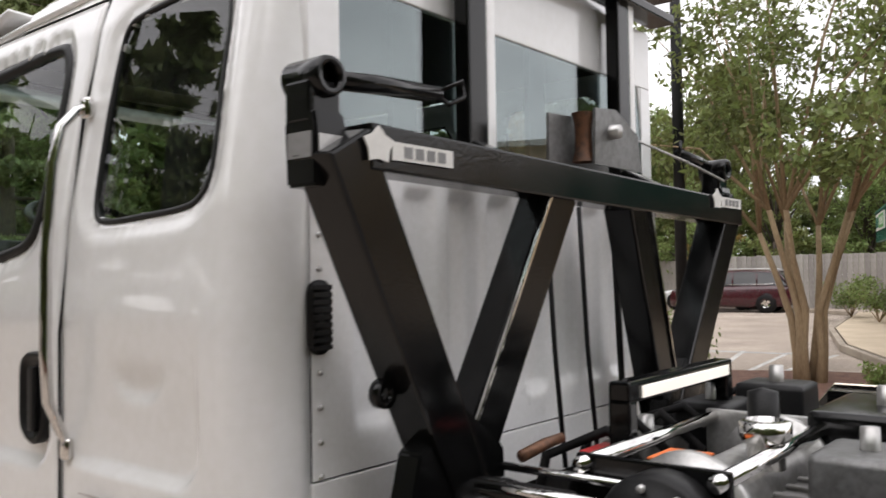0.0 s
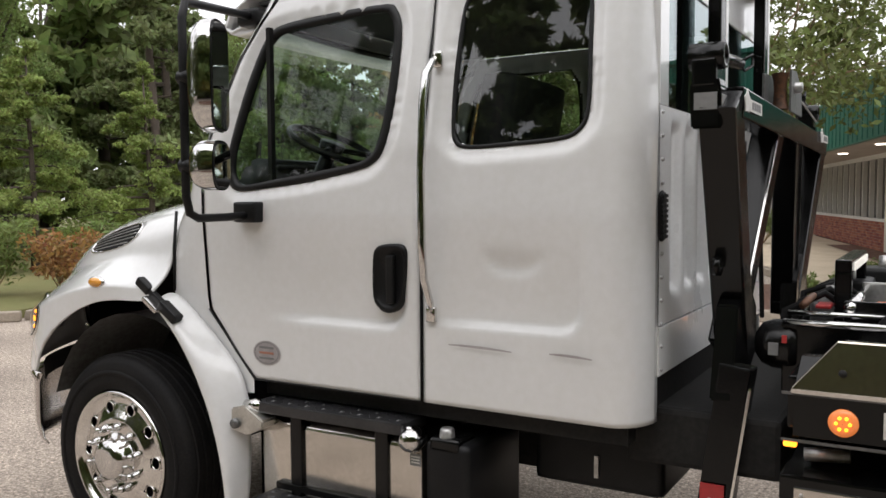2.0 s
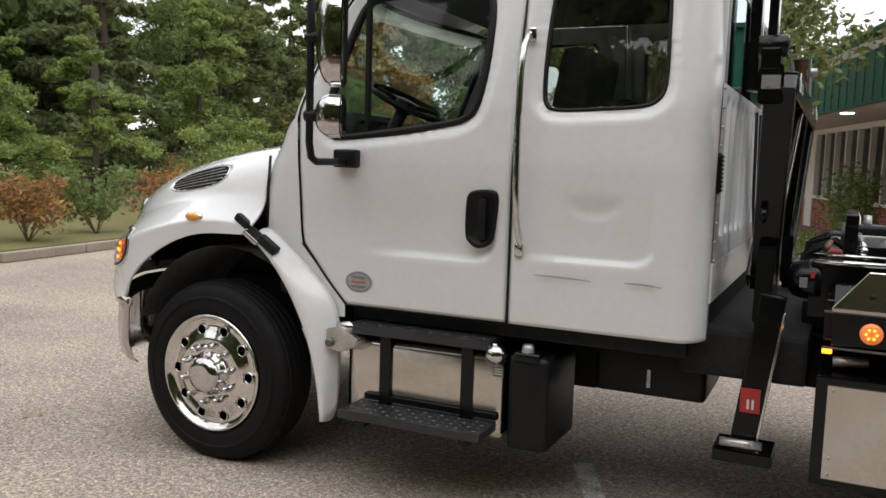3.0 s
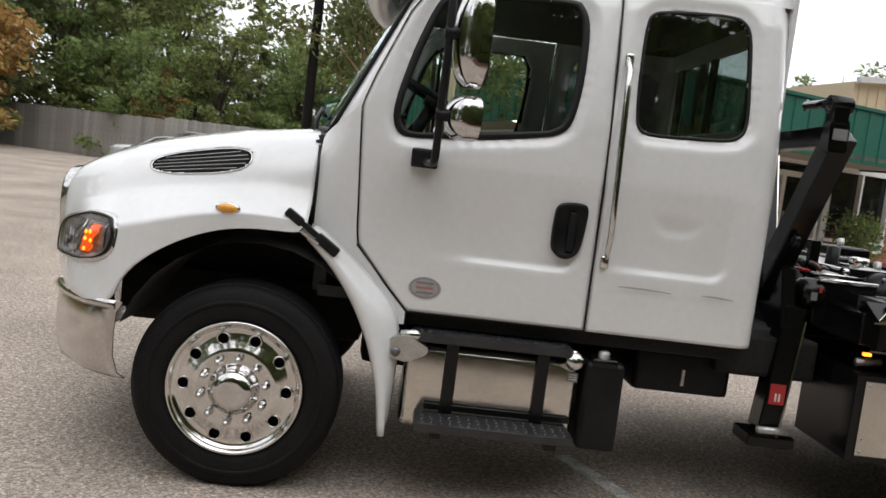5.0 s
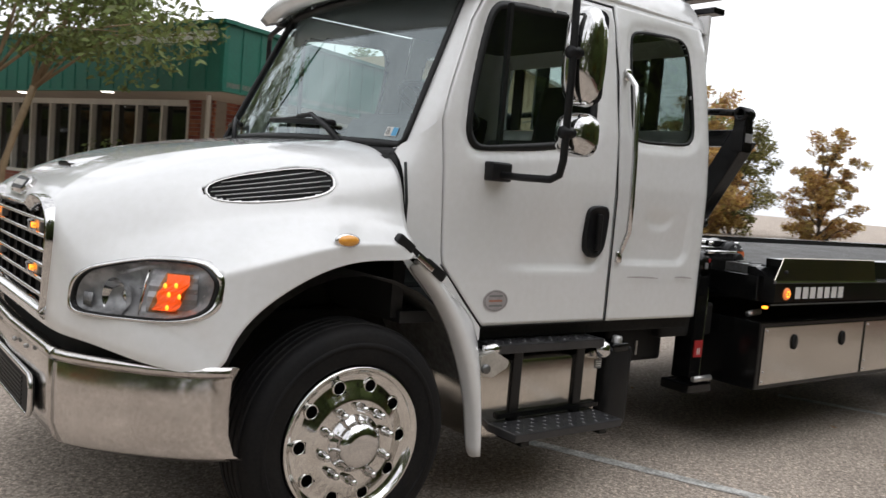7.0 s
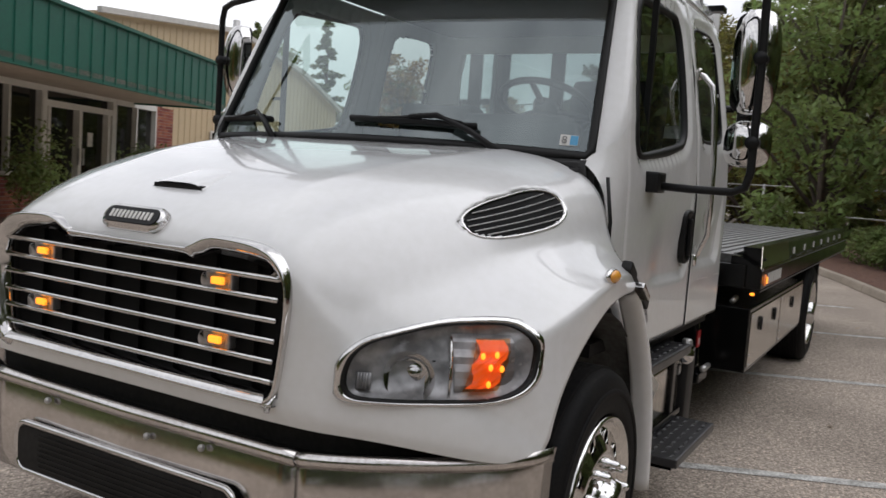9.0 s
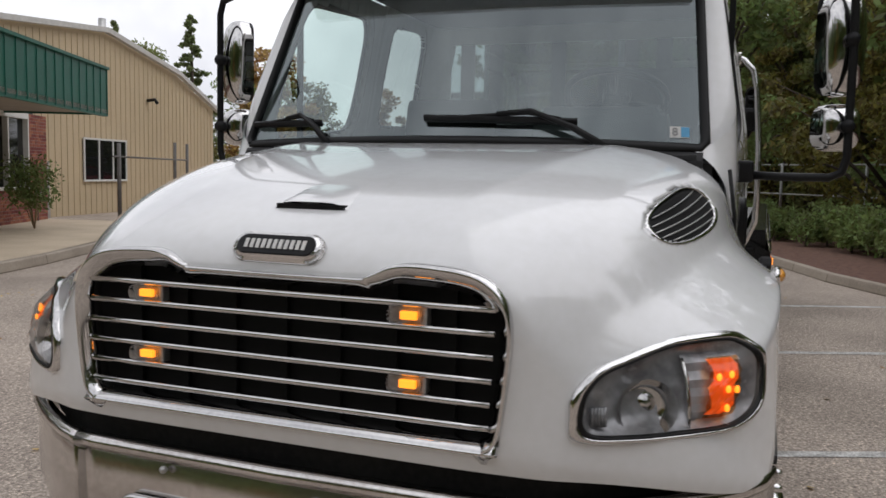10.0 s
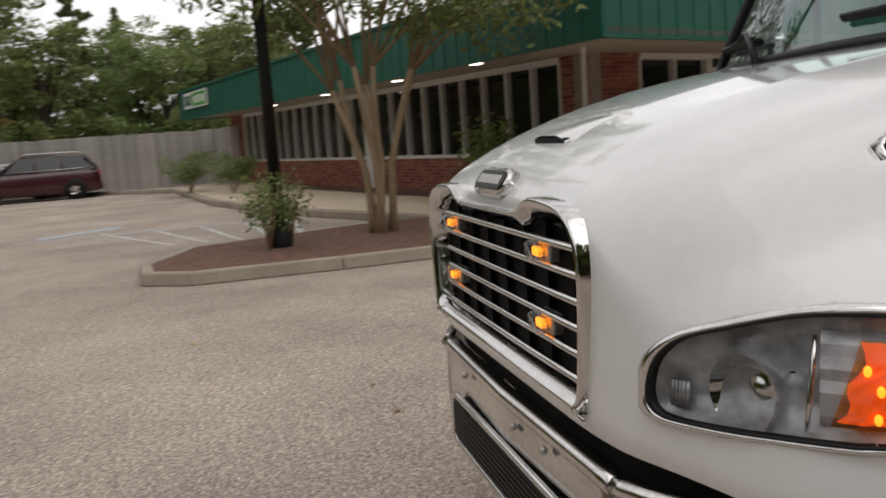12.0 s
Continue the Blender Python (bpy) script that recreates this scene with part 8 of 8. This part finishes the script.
belt([(32, -8), (18, -14), (8, -22), (-4, -26)][::-1], 1, (OAK, YELLOW, OAK2), 3.0, 1.0, 1.35)
belt([(33, -13), (20, -19), (8, -27), (-4, -31)][::-1], 2, (OAKL, YELLOWL, OAKL, PINEL), 3.2, 1.3, 1.65)
belt([(26, -4.5), (15, -8.5), (7, -14)][::-1], 1, (OAK, YELLOW), 3.2, 1.1, 1.4)
belt([(30, 33), (37, 27), (48, 24)], 1, (OAK2, GOLD, YELLOW), 3.4, 0.6, 0.9)
for x, y, z, k, kd in ((-15.0, 12.7, 0.1, 0.76, CONIFER), (-13.6, 8.4, 0.1, 0.72, CONIFER), (-18.5, 20.5, 0.1, 1.15, CONIFER), (34.5, -1.5, 0.1, 1.3, YELLOW), (37.5, 2.5, 0.1, 1.35, OAK2), (36.0, 5.5, 0.1, 1.2, YELLOW), (40.0, 8.5, 0.1, 1.3, YELLOW), (31.5, -4.5, 0.1, 1.35, YELLOW), (43.0, 12.5, 0.1, 1.3, OAK2), (29.0, -6.5, 0.1, 1.3, OAK), (-21.5, 5.4, 0.1, 0.95, GOLD), (-20.5, 40.0, 0.1, 1.1, PINE2), (-20.6, 35.8, 0.1, 1.08, GOLD), (-15.6, 26.0, 0.1, 0.55, CONIFER), (-17.5, 27.5, 0.1, 0.5, OAKF), (-18.4, 31.8, 0.1, 0.52, OAKF), (-12.5, 40.0, 0, 0.5, GOLD), (17.5, -5.0, 0.1, 0.8, YELLOW), (20, -3.0, 0.1, 0.85, YELLOW), (22.5, 1.5, 0.1, 0.75, OAK), (25.0, 45.0, 0, 0.95, OAK), (47, 38, 0, 0.8, PINE), (43, 41, 0, 0.85, PINE2), (52, 36, 0, 0.9, OAK), (33, 46, 0, 0.8, OAK2), (12, 46, 0, 1.0, PINE)):
    place(kd, x, y, z, wood.uniform(0, 6.28), k, LAB[kd], "tree")
for x, y, turn, k in ((-21.5, -21.0, 1.1, 2.0), (-24.5, -18.0, 3.0, 2.1)):
    place(MYRTLE, x, y, 0.0, turn, k, "tall thin-leaved tree across the lot, mirrored in the cab glass")
place(MYRTLE, 0.4, 10.85, 0.12, 0.4, 1.0, "multi-stemmed tree with smooth tan bark in the mulch island")


def shrub(name, x, y, z, h, spread, leaves, size, material, label, group="", seed=1):
    t = thing(name, label, "shrub", group, at=(x, y, z))
    r = random.Random(seed)
    bm = B()
    cs, sp = [], []
    for k in range(9):
        a = r.uniform(0, 6.28)
        tip = Vector((x + math.cos(a) * spread * r.uniform(0.2, 0.9), y + math.sin(a) * spread * r.uniform(0.2, 0.9), z + h * r.uniform(0.55, 0.95)))
        tube(bm, [(x, y, z - 0.03), tip], [0.014, 0.005], 5)
        cs.append(tuple(tip))
        sp.append(0.3 * h * r.uniform(0.8, 1.2))
        cs.append(tuple(Vector((x, y, z)).lerp(tip, 0.6)))
    part("stem", bm, BARK, t, "", True)
    ob = new("foliage", leaf_mesh("foliage", cs, sp, leaves, size, material, seed))
    ob.parent = t
    ob.matrix_parent_inverse = Matrix.Translation((-x, -y, -z))
    return t


for k, (x, y, h, s_, mt) in enumerate(((-8.6, 5.6, 0.95, 0.7, REDLEAF), (-9.6, 5.0, 1.1, 0.8, LEAF), (-10.6, 4.4, 0.95, 0.7, REDLEAF), (-8.9, 7.2, 1.2, 0.9, LEAF), (-11.9, 4.1, 1.2, 0.9, REDLEAF), (-13.2, 4.6, 1.3, 1.0, LEAF), (-9.6, 9.5, 1.0, 0.8, REDLEAF), (-10.5, 12.0, 1.4, 1.0, LEAF), (-15, 20.0, 1.4, 1.1, LEAF), (-16, 17.5, 1.3, 1.0, REDLEAF))):
    shrub("shrub", x, y, 0.12, h, s_, 1700, 0.05, mt, "red-tinged low shrub on the lawn" if mt is REDLEAF else "green low shrub on the lawn", "verge shrubs", 30 + k)
for k, (x, y, h, s_) in enumerate(((-1.25, 10.0, 1.0, 0.25), (-0.95, 10.3, 0.9, 0.22), (2.25, 11.3, 0.5, 0.25), (2.1, 10.0, 0.42, 0.22), (1.5, 9.6, 0.4, 0.2), (2.5, 9.75, 0.5, 0.25))):
    shrub("nandina_shrub", x, y, 0.13, h, s_, 700, 0.035, LEAF, "small green shrub in the mulch bed", "bed shrubs", 50 + k)
for k, (x, y, h, s_) in enumerate(((2.9, 13.6, 1.35, 0.6), (6.6, 12.6, 1.5, 0.42), (10.6, 14.2, 1.5, 0.6), (-2.9, 27.0, 1.2, 1.0), (-1.6, 24.5, 1.1, 0.8))):
    shrub("entrance_shrub", x, y, 0.2, h, s_, 1800, 0.05, LEAF, "feathery green shrub before the shop front", "", 70 + k)
# clipped hedge behind the kerb
hedge = thing("hedge", "dense dark green clipped hedge behind the kerb", "hedge", at=(14, -2, 0.1))
a, b = Vector((20.0, 0.2, 0.55)), Vector((9.9, -4.6, 0.55))
cs = [tuple(a.lerp(b, k / 40) + Vector((wood.uniform(-0.35, 0.35), wood.uniform(-0.5, 0.5), wood.uniform(-0.15, 0.28)))) for k in range(41)]
ob = new("foliage", leaf_mesh("foliage", cs, [0.42, 0.5, 0.36], 17000, 0.06, LEAF, 90))
ob.parent = hedge
ob.matrix_parent_inverse = Matrix.Translation((-14, 2, -0.1))
bm = B()
for k in range(0, 40, 2):
    c = Vector(cs[k])
    tube(bm, [(c.x, c.y, 0.05), tuple(c)], [0.03, 0.01], 5)
tagged(part("hedge_stem", bm, PINEBARK, hedge, "", True), "thin brown hedge stems", kind="stuff")
for p in (CONIFER, PINEF, OAK, OAK2, PINE, PINE2, GOLD, YELLOW, MYRTLE, OAKF, OAKL, YELLOWL, PINEL):
    drop_proto(p)

# dry leaves on the asphalt and the lawn edge
bm = B()
lr = random.Random(77)
for k in range(260):
    if k < 120:
        x, y = lr.uniform(-6, 6), 8.2 - abs(lr.gauss(0, 0.35)) + 0.1 * lr.uniform(-1, 1)
    else:
        x, y = lr.uniform(-7, 12), lr.uniform(-6, 8)
    a, s_ = lr.uniform(0, 6.28), lr.uniform(0.015, 0.04)
    c, sn = math.cos(a) * s_, math.sin(a) * s_
    join(bm, [(x - c, y - sn, 0.006), (x + sn * 0.5, y - c * 0.5, 0.012), (x + c, y + sn, 0.018), (x - sn * 0.5, y + c * 0.5, 0.008)], [(0, 1, 2, 3)])
solo("fallen_leaves", bm, AUTUMN, "scattered brown fallen leaves on the asphalt", "leaves", kind="stuff")

# ---- the bricks themselves, last ----
brick_spots.sort(key=lambda b: (b[0] != "door", b[1]))
near_bricks, rest = brick_spots[:290], brick_spots[290:]
shared = {}
for front, a0, a1, z0, z1 in near_bricks:
    o, al, out = FRONTS[front]
    key = (front, round(a1 - a0, 3), round(z1 - z0, 3))
    if key not in shared:
        bm = B()
        wall_box(bm, Vector((0, 0, 0)), al, out, 0, a1 - a0, -0.05, 0.008, 0, z1 - z0)
        shared[key] = data_from(bm, "brick", BRICK, False)
    ob = new("brick", shared[key])
    ob.parent = shop
    p = o + al * a0 + Vector((0, 0, z0))
    ob.matrix_parent_inverse = Matrix.Translation(-Vector(shop.location))
    ob.matrix_basis = Matrix.Translation(p)
vs, fs = [], []
for front, a0, a1, z0, z1 in rest:
    o, al, out = FRONTS[front]
    i = len(vs)
    for a in (a0, a1):
        for d_ in (-0.02, 0.008):
            for z in (z0, z1):
                v = o + al * a + out * d_
                vs.append((v.x, v.y, z))
    fs += [tuple(i + j for j in f) for f in ((0, 1, 3, 2), (4, 6, 7, 5), (0, 4, 5, 1), (2, 3, 7, 6), (0, 2, 6, 4), (1, 5, 7, 3))]
d_ = bpy.data.meshes.new("brick_course")
d_.from_pydata(vs, [], fs)
d_.materials.append(BRICKS)
ob = new("brick_course", d_)
ob.parent = shop
ob.matrix_parent_inverse = Matrix.Translation(-Vector(shop.location))
tagged(ob, "red brick courses of the shop", kind="stuff")
